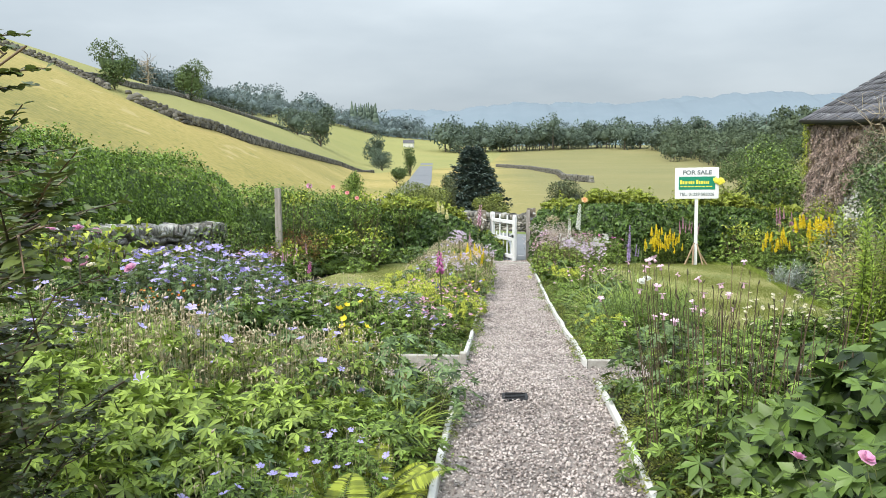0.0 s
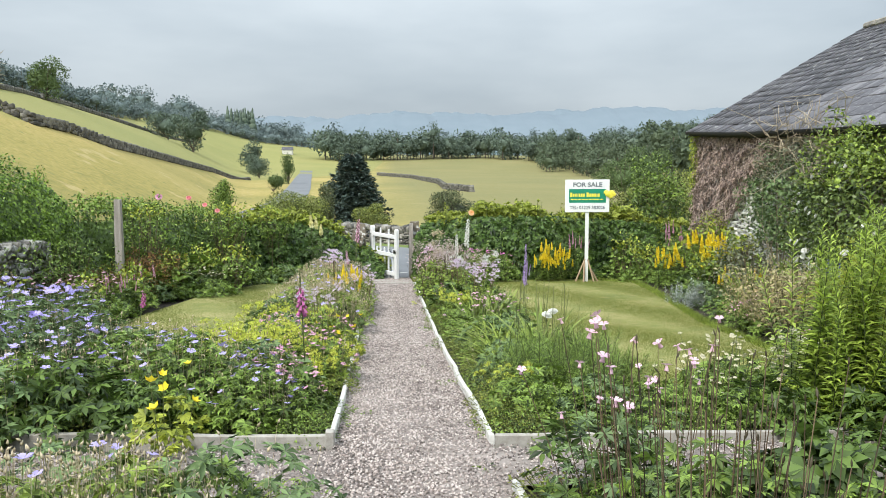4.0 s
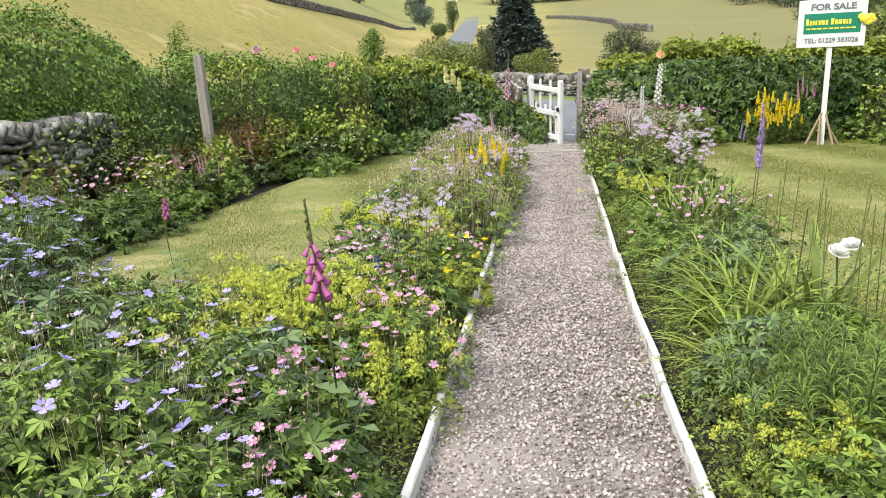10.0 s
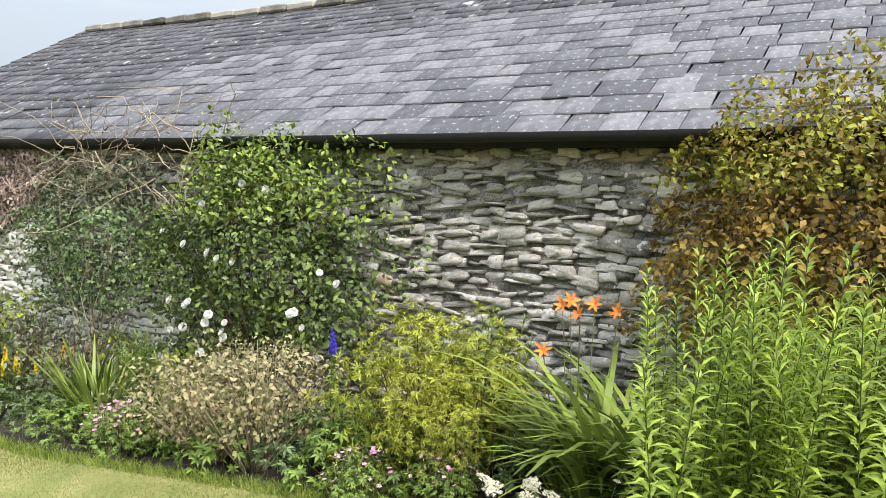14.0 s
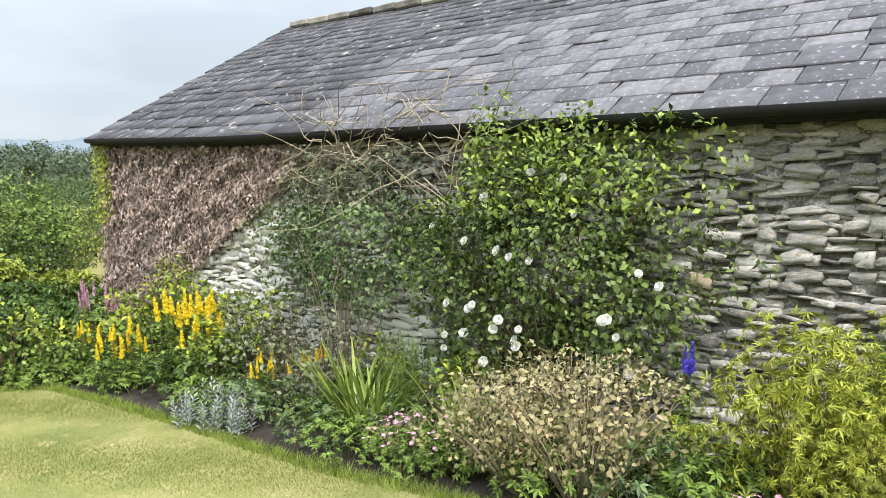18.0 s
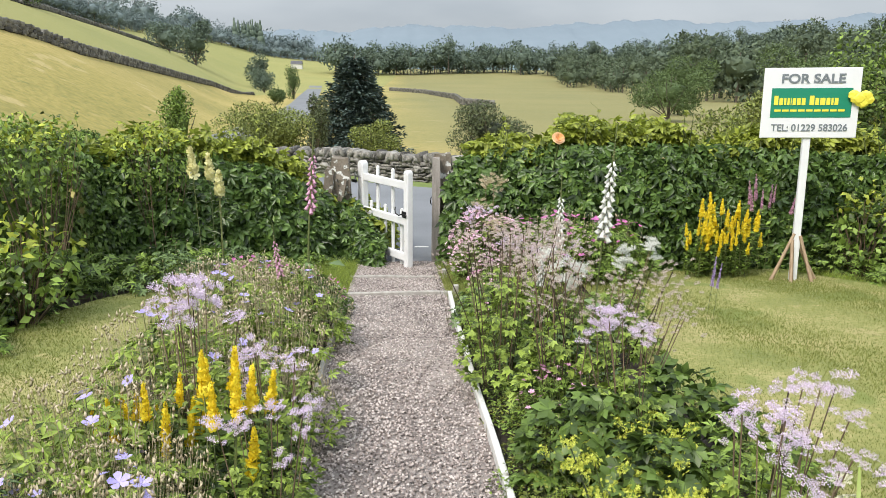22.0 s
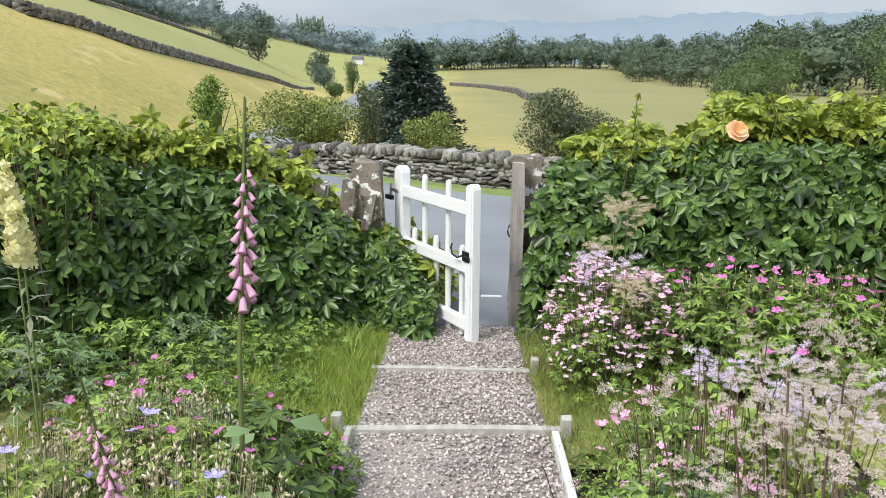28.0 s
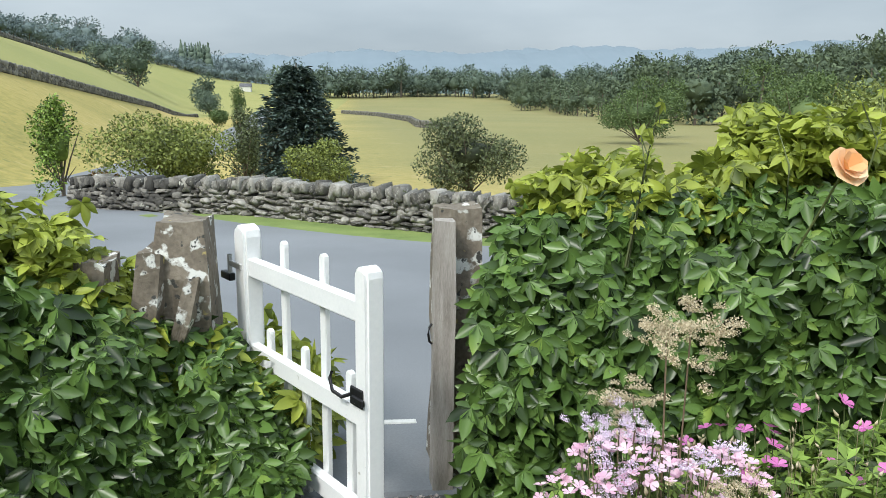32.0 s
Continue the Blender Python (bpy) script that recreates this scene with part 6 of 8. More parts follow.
many("meadow_rue_faded", "0.75 14.3 1.1 1.0 13.8 1.0 0.85 14.9 1.0 1.25 13.6 0.9 1.35 16.1 0.85 1.05 15.2 0.9")
many("meadow_rue_white", "1.3 14.6 0.9 1.9 15.6 0.85")
many("foxglove_white", "1.3 14.45 1.0 1.25 15.2 0.78 1.05 14.9 0.6")
many("leafy_big", "0.95 13.0 0.8 1.1 12.5 0.75 1.5 13.3 0.8")
many("toadflax", "1.84 11.25 1.22 2.75 15.9 0.6")
many("crocosmia", "1.15 11.3 0.75 1.6 11.9 0.7")
many("cranesbill_pink", "0.95 13.6 0.85 0.9 15.8 0.95 1.0 16.4 1.05 0.85 15.3 0.8")
many("umbel", "1.6 12.2 0.7 1.5 11.5 0.7")
many("dark_stems", "0.85 15.6 0.85 0.9 14.5 0.85")

# ---- beside the gate ----
many("cranesbill_blush", "0.95 17.9 1.1 1.2 18.0 1.0 0.9 17.65 0.8")
many("orange_tuft", "-3.4 6.3 1.0 -3.7 6.0 0.9")
many("meadow_rue_cream", "1.1 18.05 1.0 1.0 17.7 0.8")
many("meadow_rue", "0.85 17.85 0.9")
many("cranesbill_magenta", "1.8 17.9 1.25 2.3 17.8 1.2 2.6 18.2 1.1 1.5 18.2 1.1 2.05 18.3 1.25")
for _ in range(70):
    side = RNG.uniform() < 0.55
    x = RNG.uniform(-1.9, -0.56) if side else RNG.uniform(0.6, 1.4)
    grow("rough_grass", x, RNG.uniform(16.7, 18.9), RNG.uniform(0.5, 1.1))
many("leafy_mound", "-1.3 17.2 0.7 -1.6 17.7 0.8 -0.95 17.5 0.5 -1.2 18.1 0.7")
many("cranesbill_magenta", "-1.5 16.8 0.7 -1.05 16.7 0.6")
many("leafy_mound", "-1.5 18.25 0.9 -2.1 17.9 1.1 -2.5 17.5 1.1 -1.0 18.55 0.7")
many("leafy_blue", "-1.8 18.15 0.9 -2.3 17.3 1.0")

# ---- border along the barn ----
scatter(44, 6.4, 18.4, [(6, 4.3), (8, 4.55), (12.5, 5.1), (16, 5.65), (18.5, 5.2)], [(6, 5.4), (12, 6.3), (18.5, 7.2)], ["leafy_mound", "leafy_blue", "leafy_dark", "leafy_mound"], 0.85, 1.2)
many("green_shrub", "6.2 14.9 0.9 5.9 17.6 0.9 6.5 12.4 0.8 5.7 10.9 0.8")
many("loosestrife_yellow", "3.45 18.05 0.8 3.7 18.0 0.72 3.95 18.0 0.66 4.15 18.1 0.8 3.6 18.25 1.1 3.85 18.15 1.15 4.05 18.25 0.95 5.7 16.2 1.0 6.1 16.0 1.1 6.5 15.6 1.45 6.75 15.4 1.4 6.3 15.2 1.15 6.2 17.2 0.95 5.95 13.6 0.8 6.2 13.2 0.8")
many("green_shrub", "6.95 16.3 1.35 6.6 17.1 1.25 7.1 15.5 1.2 6.75 14.5 1.2 5.6 18.2 1.1")
many("loosestrife_purple", "6.75 18.1 1.2 6.95 17.8 1.05 4.5 18.5 0.95")
many("silver", "5.3 13.7 1.1 5.5 14.1 0.9 5.15 13.3 0.85")
many("crocosmia", "5.7 12.1 1.1 5.55 11.8 1.0 5.35 10.7 0.95")
many("willow_green", "6.0 11.75 1.0 6.15 11.3 0.95 5.4 7.7 1.15")
many("grey_shrub", "6.3 13.6 1.1 6.5 14.4 1.05 6.05 12.9 1.0")
many("straw_shrub", "4.85 9.45 1.0 4.95 9.95 0.85")
many("delphinium", "4.95 8.8 1.0")
many("yellow_shrub", "4.95 8.1 1.1 5.2 7.8 1.0 4.7 7.75 0.75")
many("daylily_leaves", "4.65 6.75 1.2 4.75 6.45 1.15 4.5 6.3 0.85 4.85 7.0 0.8")
many("cranesbill_pink", "4.35 8.25 0.75 4.5 7.7 0.7 5.0 10.9 0.95 5.1 11.2 0.85")
many("masterwort_pink", "5.4 9.3 0.95 5.1 10.6 0.9")
many("willow_stand", "3.35 5.85 1.0")
many("bronze_fuchsia", "7.3 18.9 0.6")
many("masterwort", "2.75 6.6 1.15 2.45 6.3 1.05 3.05 6.3 1.0 2.2 6.0 0.9")
many("umbel", "3.5 6.9 0.85 3.25 6.75 0.7")
many("green_shrub", "7.0 17.2 1.0 4.1 4.6 1.3 4.6 5.3 1.2")
many("leafy_dark", "3.9 5.6 1.2 4.2 6.1 1.1 3.6 5.0 1.2 2.6 5.7 0.9 3.2 5.2 1.1")

# ---- border under the boundary hedge ----
scatter(34, 8.5, 17.6, [(8, -6.3), (13, -5.2), (16.2, -3.9), (18, -2.8)], [(8, -4.3), (13, -4.2), (15, -3.8), (16.4, -3.2), (18, -2.5)], ["leafy_mound", "leafy_blue", "leafy_dark", "leafy_dark"], 0.85, 1.25)
many("masterwort_pink", "-4.9 12.3 1.1 -4.5 12.9 1.0 -4.45 11.3 1.25 -4.6 10.7 1.15 -4.3 11.8 1.1")
many("green_shrub", "-4.3 13.5 0.75 -4.6 12.4 0.75 -5.0 10.2 0.85 -4.75 9.7 0.7")
many("willow_green", "-4.95 10.9 0.75 -5.3 9.3 0.8")
many("loosestrife_purple", "-4.4 12.5 0.6 -4.2 12.8 0.55")
many("dark_shrub", "-5.25 12.9 0.8")
many("leafy_lime", "-4.75 12.6 1.2 -4.35 13.2 1.1")
many("masterwort", "-3.75 15.3 1.0 -4.0 14.9 1.0 -3.35 15.2 1.05 -3.5 15.6 1.0")
many("foxglove_pink", "-4.3 14.0 0.65 -4.15 14.2 0.6")
many("foxglove_magenta", "-4.4 13.7 0.6")
many("cranesbill_violet", "-5.2 10.3 1.05 -5.5 9.7 1.0 -4.9 10.9 0.9 -4.8 9.4 0.95")
for x, y in ((-5.72, 10.5), (-5.6, 11.0), (-5.55, 11.45), (-5.8, 10.0)):
    grow("fern_dead", x, y, 0.75, None, 1.5)
many("fern_dead", "-5.75 11.4 1.0 -5.9 10.2 1.1 -6.0 9.9 1.0 -6.2 9.2 1.0 -5.85 10.6 0.95 -5.8 11.1 0.8")
many("green_shrub", "-6.2 8.4 1.1 -5.9 9.5 0.8 -6.4 7.6 1.2")
many("bronze_fuchsia", "-6.2 10.2 0.6")
many("fern_dark", "-4.1 15.6 0.9 -3.8 16.2 0.95 -4.6 14.9 0.85 -5.2 14.0 0.9")
many("bronze_fuchsia", "-4.45 14.7 0.8 -4.95 13.9 0.6")
many("green_shrub", "-4.1 15.2 0.9 -4.7 14.1 0.8 -3.8 15.9 0.85")
many("fern_dead", "-5.2 13.0 1.25 -5.0 13.4 1.1 -5.4 12.6 1.15")
many("dark_shrub", "-5.6 12.6 1.0 -5.3 13.2 1.0 -4.6 15.8 0.9")
many("green_shrub", "-3.15 16.0 1.0 -5.6 11.7 0.9 -3.9 16.5 0.9")
many("crocosmia", "-4.6 9.8 0.7 -4.2 9.1 0.7")

# ---- beds nearest the house ----
scatter(26, 0.9, 4.1, [(0, -3.4), (5, -3.6)], [(0, -0.8), (5, -0.8)], ["leafy_mound", "leafy_blue", "leafy_mound"], 0.9, 1.2)
scatter(22, 0.4, 4.4, [(0, 0.9), (5, 0.9)], [(0, 3.4), (5, 3.6)], ["leafy_mound", "leafy_dark", "leafy_dark"], 0.9, 1.2)
scatter(30, -0.5, 9.0, [(-1, -7.2), (9, -6.4)], [(-1, -3.6), (5, -4.2), (9, -5.0)], ["leafy_mound", "leafy_dark", "green_shrub", "leafy_blue"], 1.0, 1.5)
many("cranesbill_seed", "-2.0 3.3 1.2 -1.5 3.3 1.05 -2.5 3.6 1.2 -1.2 3.6 0.95")
many("leafy_lime", "-1.75 2.4 1.3 -2.3 2.5 1.35 -1.3 2.7 1.05 -1.35 2.05 0.95 -2.7 3.0 1.3 -1.0 2.9 0.8 -1.9 1.9 1.2 -3.0 3.7 1.3 -2.6 4.0 1.2")
many("cranesbill_violet", "-3.6 4.3 1.15 -4.2 5.0 1.2 -3.2 3.9 1.0 -1.15 1.7 0.75 -0.9 2.4 0.6")
many("grass_clump", "-1.05 3.5 0.8 -0.85 3.9 0.7 -1.4 3.8 0.75 -0.8 3.2 0.7")
many("fern", "-0.82 2.3 0.85 -0.85 1.8 0.9 -0.95 2.75 0.7")
many("carpet", "-0.66 3.8 0.8 -0.66 3.3 0.8 -0.66 2.8 0.8 -0.68 1.5 0.9 0.68 3.4 0.8 0.68 2.8 0.9 0.68 2.3 0.8")
for y in np.arange(0.9, 4.4, 0.26):
    grow("carpet" if RNG.uniform() < 0.5 else "carpet_dark", 0.72 + RNG.uniform(0, 0.12), y, RNG.uniform(0.8, 1.1))
    grow("carpet" if RNG.uniform() < 0.7 else "carpet_dark", -0.68 - RNG.uniform(0, 0.12), y, RNG.uniform(0.8, 1.1))
many("leafy_mound", "0.95 2.2 0.8 0.9 3.2 0.75 0.95 1.6 0.8 0.9 4.0 0.7")
many("twig_shrub", "-1.55 0.62 0.8 -1.42 0.36 0.95 -1.95 0.9 1.05")
for x in np.arange(0.8, 2.8, 0.3):
    grow("carpet_dark" if RNG.uniform() < 0.6 else "carpet", x, 5.62 + RNG.uniform(0, 0.12), RNG.uniform(0.85, 1.15))
many("leafy_mound", "1.3 5.95 0.8 1.8 5.9 0.85 2.3 5.8 0.8 1.0 6.1 0.7")
many("rose_bush_pink", "-4.6 6.6 1.2 -5.3 7.6 1.2 1.15 1.55 0.7")
many("rose_bush_white", "1.6 1.95 1.0 -4.9 7.2 1.0")
many("dark_stems", "0.95 2.9 1.0 1.15 3.5 1.0 1.5 3.1 0.95")
many("columbine", "0.85 3.95 1.0 1.15 4.15 0.95")
many("leafy_big", "1.35 2.3 1.15 1.75 2.7 1.3 1.9 2.0 1.35 1.3 1.7 1.0 2.2 3.0 1.35 2.3 2.3 1.4 1.65 3.6 0.95")
many("green_shrub", "2.9 2.4 1.2 3.2 3.6 1.3")
many("umbel", "-5.0 5.6 1.1")
many("weed", "0.38 7.4 1.0 0.42 9.6 1.2 -0.30 6.3 0.8 0.25 8.3 0.7 0.40 11.2 1.2 0.44 5.9 0.9 -0.40 4.0 1.1 0.42 4.9 0.9 0.36 12.3 1.0")
for kind in PROTO:
    for src in PROTO[kind]:
        for o in list(src.children_recursive) + [src]:
            bpy.data.objects.remove(o)

# ---- climbers and shrubs on the barn ----
def thing(name, label, category, build, at, rz=0.0, group=""):
    ob = empty(name, label, category, group)
    build(ob)
    ob.matrix_basis = pose(*at, 0, 0, rz)
    return ob


def blooms(ob, mat_name, tpl, spots, size, name="bloom"):
    stick(ob, name, tpl, mat_name, np.array(spots), size * RNG.uniform(0.8, 1.2, len(spots)), [np.array([-1.0, RNG.normal() * 0.5, 0.5]) for _ in spots])


BRZ = -math.degrees(math.atan(BK))
rose = thing("climbing_rose", "big climbing rose with white blooms on the barn wall", "climber",
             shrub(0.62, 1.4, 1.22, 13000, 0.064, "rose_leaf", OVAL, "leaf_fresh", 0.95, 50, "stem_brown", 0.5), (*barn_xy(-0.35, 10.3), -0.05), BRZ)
sp = []
for _ in range(28):
    a, q = RNG.uniform(0, 6.3), math.sqrt(RNG.uniform(0, 1))
    sp.append((-0.58 * math.sqrt(max(0.05, 1 - (q * 0.95) ** 2)) - 0.05, 1.3 * q * math.cos(a), 0.75 + 1.0 * q * math.sin(a)))
blooms(rose, "white", ROSE, sp, 0.042)
thing("grey_climber", "grey-leaved climber with bare tangled stems on the barn wall", "climber",
      shrub(0.42, 1.35, 0.85, 7500, 0.06, "leaf_blue", OVAL, "leaf_grey", 1.45, 30, "twig_pale", 0.45), (*barn_xy(-0.25, 13.0), -0.4), BRZ)
tw = []
for _ in range(120):
    b = np.array([RNG.uniform(-0.5, -0.15), RNG.uniform(10.8, 13.6), RNG.uniform(1.55, 2.25)])
    pts, d = [b], RNG.normal(size=3) * (0.05, 0.13, 0.08)
    for _ in range(6):
        d = d * 0.85 + RNG.normal(size=3) * (0.04, 0.08, 0.07)
        pts.append(pts[-1] + d)
    pts = [np.array([*barn_xy(min(p[0], -0.06), p[1]), min(p[2], 2.62)]) for p in pts]
    tw.append(tube(pts, 0.007, 0.003, 3))
V, F = pile(tw)
ob = tagged(mk("dead_stem_tangle", V, F, "twig_pale"), "tangle of bleached dead climber stems under the gutter", "climber", "", "stuff")
tw, Vn = [], 2600
for _ in range(Vn):
    y = RNG.uniform(14.2, 19.2)
    z0 = np.interp(y, [14.2, 15.2, 16.4, 17.5, 20], [1.75, 1.15, 0.55, -0.1, -0.7])
    z = RNG.uniform(z0, eave_z(y) - 0.12)
    if RNG.uniform() < 0.12:
        z -= RNG.uniform(0, 0.4)
    b = np.array([RNG.uniform(-0.05, 0.0) - 0.13 * RNG.uniform() ** 3, y, z]); d = RNG.normal(size=3) * (0.03, 0.045, 0.05) + (0, 0, -0.035)
    pts = [b, b + d, b + 2 * d + RNG.normal(size=3) * (0.012, 0.05, 0.05)]
    tw.append(tube([np.array([*barn_xy(p[0], p[1]), p[2]]) for p in pts], 0.0075, 0.004, 3))
n = 15000
y = RNG.uniform(14.0, 19.2, n)
z0 = np.interp(y, [14.0, 15.2, 16.4, 17.5, 20], [1.8, 1.15, 0.55, -0.1, -0.7])
z1 = np.array([eave_z(v) - 0.10 for v in y])
z = z0 + (z1 - z0) * RNG.uniform(-0.08, 1, n)
clump = 0.055 * np.sin(y * 9 + 3 * np.sin(z * 7)) + 0.05 * np.sin(z * 15 + y * 4)
XY = np.array([barn_xy(-0.06 - max(0.0, c) - 0.05 * v, q) for c, v, q in zip(clump, RNG.uniform(0, 1, n), y)])
V2, F2 = lay(tpl_mid(0.5, 0.12, 0.35), np.stack([XY[:, 0], XY[:, 1], z], 1), RNG.normal(size=(n, 3)) * (0.3, 0.55, 0.35) + (-0.35, 0, -0.8), RNG.normal(size=(n, 3)) * 0.5 + (-1, 0, 0.5), RNG.uniform(0.035, 0.085, n))
V1, F1 = pile(tw + [(V2, F2)])
ob = tagged(mk("dead_ivy", V1, F1, "ivy_dead"), "mat of brown dead ivy stems on the barn wall", "climber", "", "stuff")
Q = np.stack([RNG.uniform(-0.22, -0.05, 1500), RNG.uniform(18.85, 19.35, 1500), 2.38 - 1.35 * RNG.uniform(0, 1, 1500) ** 1.6], 1)
XY = np.array([barn_xy(u, y) for u, y in Q[:, :2]])
V, F = lay(PAL, np.stack([XY[:, 0], XY[:, 1], Q[:, 2]], 1), RNG.normal(size=(1500, 3)) * (0.4, 0.5, 0.3) + (-0.3, 0, -0.7), RNG.normal(size=(1500, 3)) * 0.4 + (-1, 0, 0.3), RNG.uniform(0.03, 0.075, 1500))
iv = empty("ivy", "green ivy hanging from the gutter at the barn corner", "climber", at=(0, 0, 0))
mk("foliage", V, F, "leaf_lime", parent=iv)
V, F = pile([tube([(*barn_xy(-0.05, 18.9 + 0.08 * k), land1(8, 19.8)), (*barn_xy(-0.07, 18.95 + 0.07 * k), 0.6), (*barn_xy(-0.06, 18.9 + 0.09 * k), 2.3)], 0.016, 0.006, 5) for k in range(5)])
mk("ivy_stem", V, F, "ivy_dead", parent=iv)
thing("bronze_shrub", "large wall shrub with brown seed heads and green young tips", "shrub",
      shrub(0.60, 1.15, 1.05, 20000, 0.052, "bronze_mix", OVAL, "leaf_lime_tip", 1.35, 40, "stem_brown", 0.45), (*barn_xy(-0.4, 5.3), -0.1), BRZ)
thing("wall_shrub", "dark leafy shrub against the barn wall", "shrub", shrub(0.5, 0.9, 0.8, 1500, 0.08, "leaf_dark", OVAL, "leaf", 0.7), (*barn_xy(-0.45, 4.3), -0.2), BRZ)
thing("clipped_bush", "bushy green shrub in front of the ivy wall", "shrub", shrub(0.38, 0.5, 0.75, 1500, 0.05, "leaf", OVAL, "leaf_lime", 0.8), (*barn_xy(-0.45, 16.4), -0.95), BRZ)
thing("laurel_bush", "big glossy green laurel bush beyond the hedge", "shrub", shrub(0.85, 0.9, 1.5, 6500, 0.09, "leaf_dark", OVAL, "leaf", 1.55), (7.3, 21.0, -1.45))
lilies = empty("orange_lilies", "orange lily flowers on tall stems among strap leaves", "flowering plant", at=(5.05, 6.95, land1(5.05, 6.95)))
T = np.array([(0.05, 0.28, 0.86), (0.08, 0.16, 1.18), (0.06, 0.10, 1.22), (0.0, 0.02, 1.14), (0.1, -0.06, 1.2), (0.12, -0.22, 1.16)])
V, F = stalks(T, 0.5, 0.005, 4); mk("stem_growth", V, F, "stem", parent=lilies)
stick(lilies, "flower", LILY, "orange", T, 0.072, [np.array([-0.8, RNG.normal() * 0.5, 0.5]) for _ in T])

# ---- loose blooms on the hedges ----
for nm, lab, m, sz, p in (("rose_bloom", "large peach rose bloom on top of the creeper", "peach", 0.085, (1.92, 18.55, 0.37)), ("rose_bloom", "coral pink rose bloom above the hedge", "coral", 0.058, (-4.05, 16.2, 0.82)),
                          ("rose_bloom", "coral pink rose bloom above the hedge", "coral", 0.055, (-3.55, 16.45, 0.55)), ("rose_bloom", "pink rose bloom above the hedge", "pink", 0.07, (-4.4, 15.4, 0.88)), ("rose_bloom", "coral pink rose bloom above the hedge", "coral", 0.052, (-3.6, 15.6, 0.72))):
    ob = empty(nm, lab, "flower", "rose blooms", at=p)
    b = mk("petals", ROSE[0] * sz, ROSE[1], m, parent=ob); b.rotation_euler = (radians(55), 0, radians(10))
    V, F = tube([(0, 0.0, 0.0), (0.03, 0.12, -0.12), (0.02, 0.3, -0.4)], 0.005, 0.007, 4)
    mk("stem", V, F, "stem", parent=ob)
iris = empty("white_iris", "white iris flower on a tall stem", "flowering plant", at=(1.5, 8.25, land1(1.5, 8.25)))
V, F = tube([(0, 0, 0), (0.02, 0, 0.3), (0, 0, 0.52)], 0.006, 0.005, 5); mk("stem", V, F, "stem", parent=iris)
stick(iris, "flower", ROSE, "white", [(0, 0, 0.54), (0.07, 0.02, 0.57)], 0.06)
sh = []
lv = []
for _ in range(26):
    x = RNG.uniform(0.8, 7.0) if RNG.uniform() < 0.6 else RNG.uniform(-4.5, -1.2)
    y = 19.1 if x > 0 else np.interp(x, [-5.6, -4, -2.2, -1.2], [13.4, 16.9, 19.0, 19.5])
    z = 0.18 if x > 0 else 0.1
    top = np.array([x + RNG.normal() * 0.1, y + RNG.normal() * 0.15, z + RNG.uniform(0.15, 0.5)])
    pts = [np.array([x, y, z - 0.3]), (np.array([x, y, z]) + top) / 2 + RNG.normal(size=3) * 0.05, top, top + RNG.normal(size=3) * 0.06 + (0, 0, -0.03)]
    sh.append(tube(pts, 0.006, 0.002, 3))
    for u in np.linspace(0.3, 1, 7):
        lv.append(pts[0] + (top - pts[0]) * u)
P = np.array(lv)
V1, F1 = pile(sh)
V2, F2 = lay(CREEP, P, RNG.normal(size=(len(P), 3)), RNG.normal(size=(len(P), 3)) * 0.4 + (0, -0.5, 1), RNG.uniform(0.03, 0.07, len(P)))
V, F, mi = join((V1, F1), (V2, F2))
tagged(mk("creeper_shoots", V, F, ["stem", "creeper_top"], mi), "thin young creeper shoots above the hedges", "climber", "", "stuff")
ob = rough_block("fence_post", -4.78, -4.66, 14.05, 14.15, -1.0, 0.90, "old_wood", 0.008, 2, "leaning grey weathered fence post in the hedge", "post")
for nm, at, s in (("hedge_shrub", (-4.6, 15.2), 1.0), ("hedge_shrub", (-3.5, 17.3), 0.9), ("hedge_shrub", (-2.7, 18.3), 0.8)):
    thing(nm, "loose leafy shrub rising out of the hedge", "shrub", shrub(0.55 * s, 0.5 * s, 0.5 * s, 900, 0.07, "leaf", None, "leaf_lime", 1.35), (*at, land1(*at)), 0, "hedge shrubs")

# ---- trees and bushes beyond the garden ----
_bm = bmesh.new()
bmesh.ops.create_icosphere(_bm, subdivisions=2, radius=1.0)
BALL = np.array([v.co[:] for v in _bm.verts]), np.array([[v.index for v in f.verts] for f in _bm.faces])
_bm.free()
_bm = bmesh.new()
bmesh.ops.create_icosphere(_bm, subdivisions=1, radius=1.0)
ROUGH_BALL = np.array([v.co[:] for v in _bm.verts]), np.array([[v.index for v in f.verts] for f in _bm.faces])
_bm.free()


def crown(c, r, n, size, clumps=9, low=0.2):
    """A crown of uneven clumps of leaves, each clump a loose shell, with a small inner mass."""
    c, r = np.array(c, float), np.array(r, float)
    m = clumps
    cc = rand_dirs(m, low) * RNG.uniform(0.30, 0.70, m)[:, None]
    cr = RNG.uniform(0.26, 0.46, m)
    k = RNG.integers(0, m, n)
    d = rand_dirs(n, 0.25)
    P = (cc[k] + d * (cr[k] * RNG.uniform(0.55, 1.04, n))[:, None]) * r + c
    out = [lay(SMALL, P, d * 0.3 + RNG.normal(size=(n, 3)) * 0.8, d + (0, 0, 0.35) + RNG.normal(size=(n, 3)) * 0.5, size * RNG.uniform(0.6, 1.3, n))]
    nv = len(ROUGH_BALL[0])
    out.append((ROUGH_BALL[0] * (0.36 + 0.08 * RNG.normal(size=(nv, 1))) * r + c, ROUGH_BALL[1]))
    return pile(out)


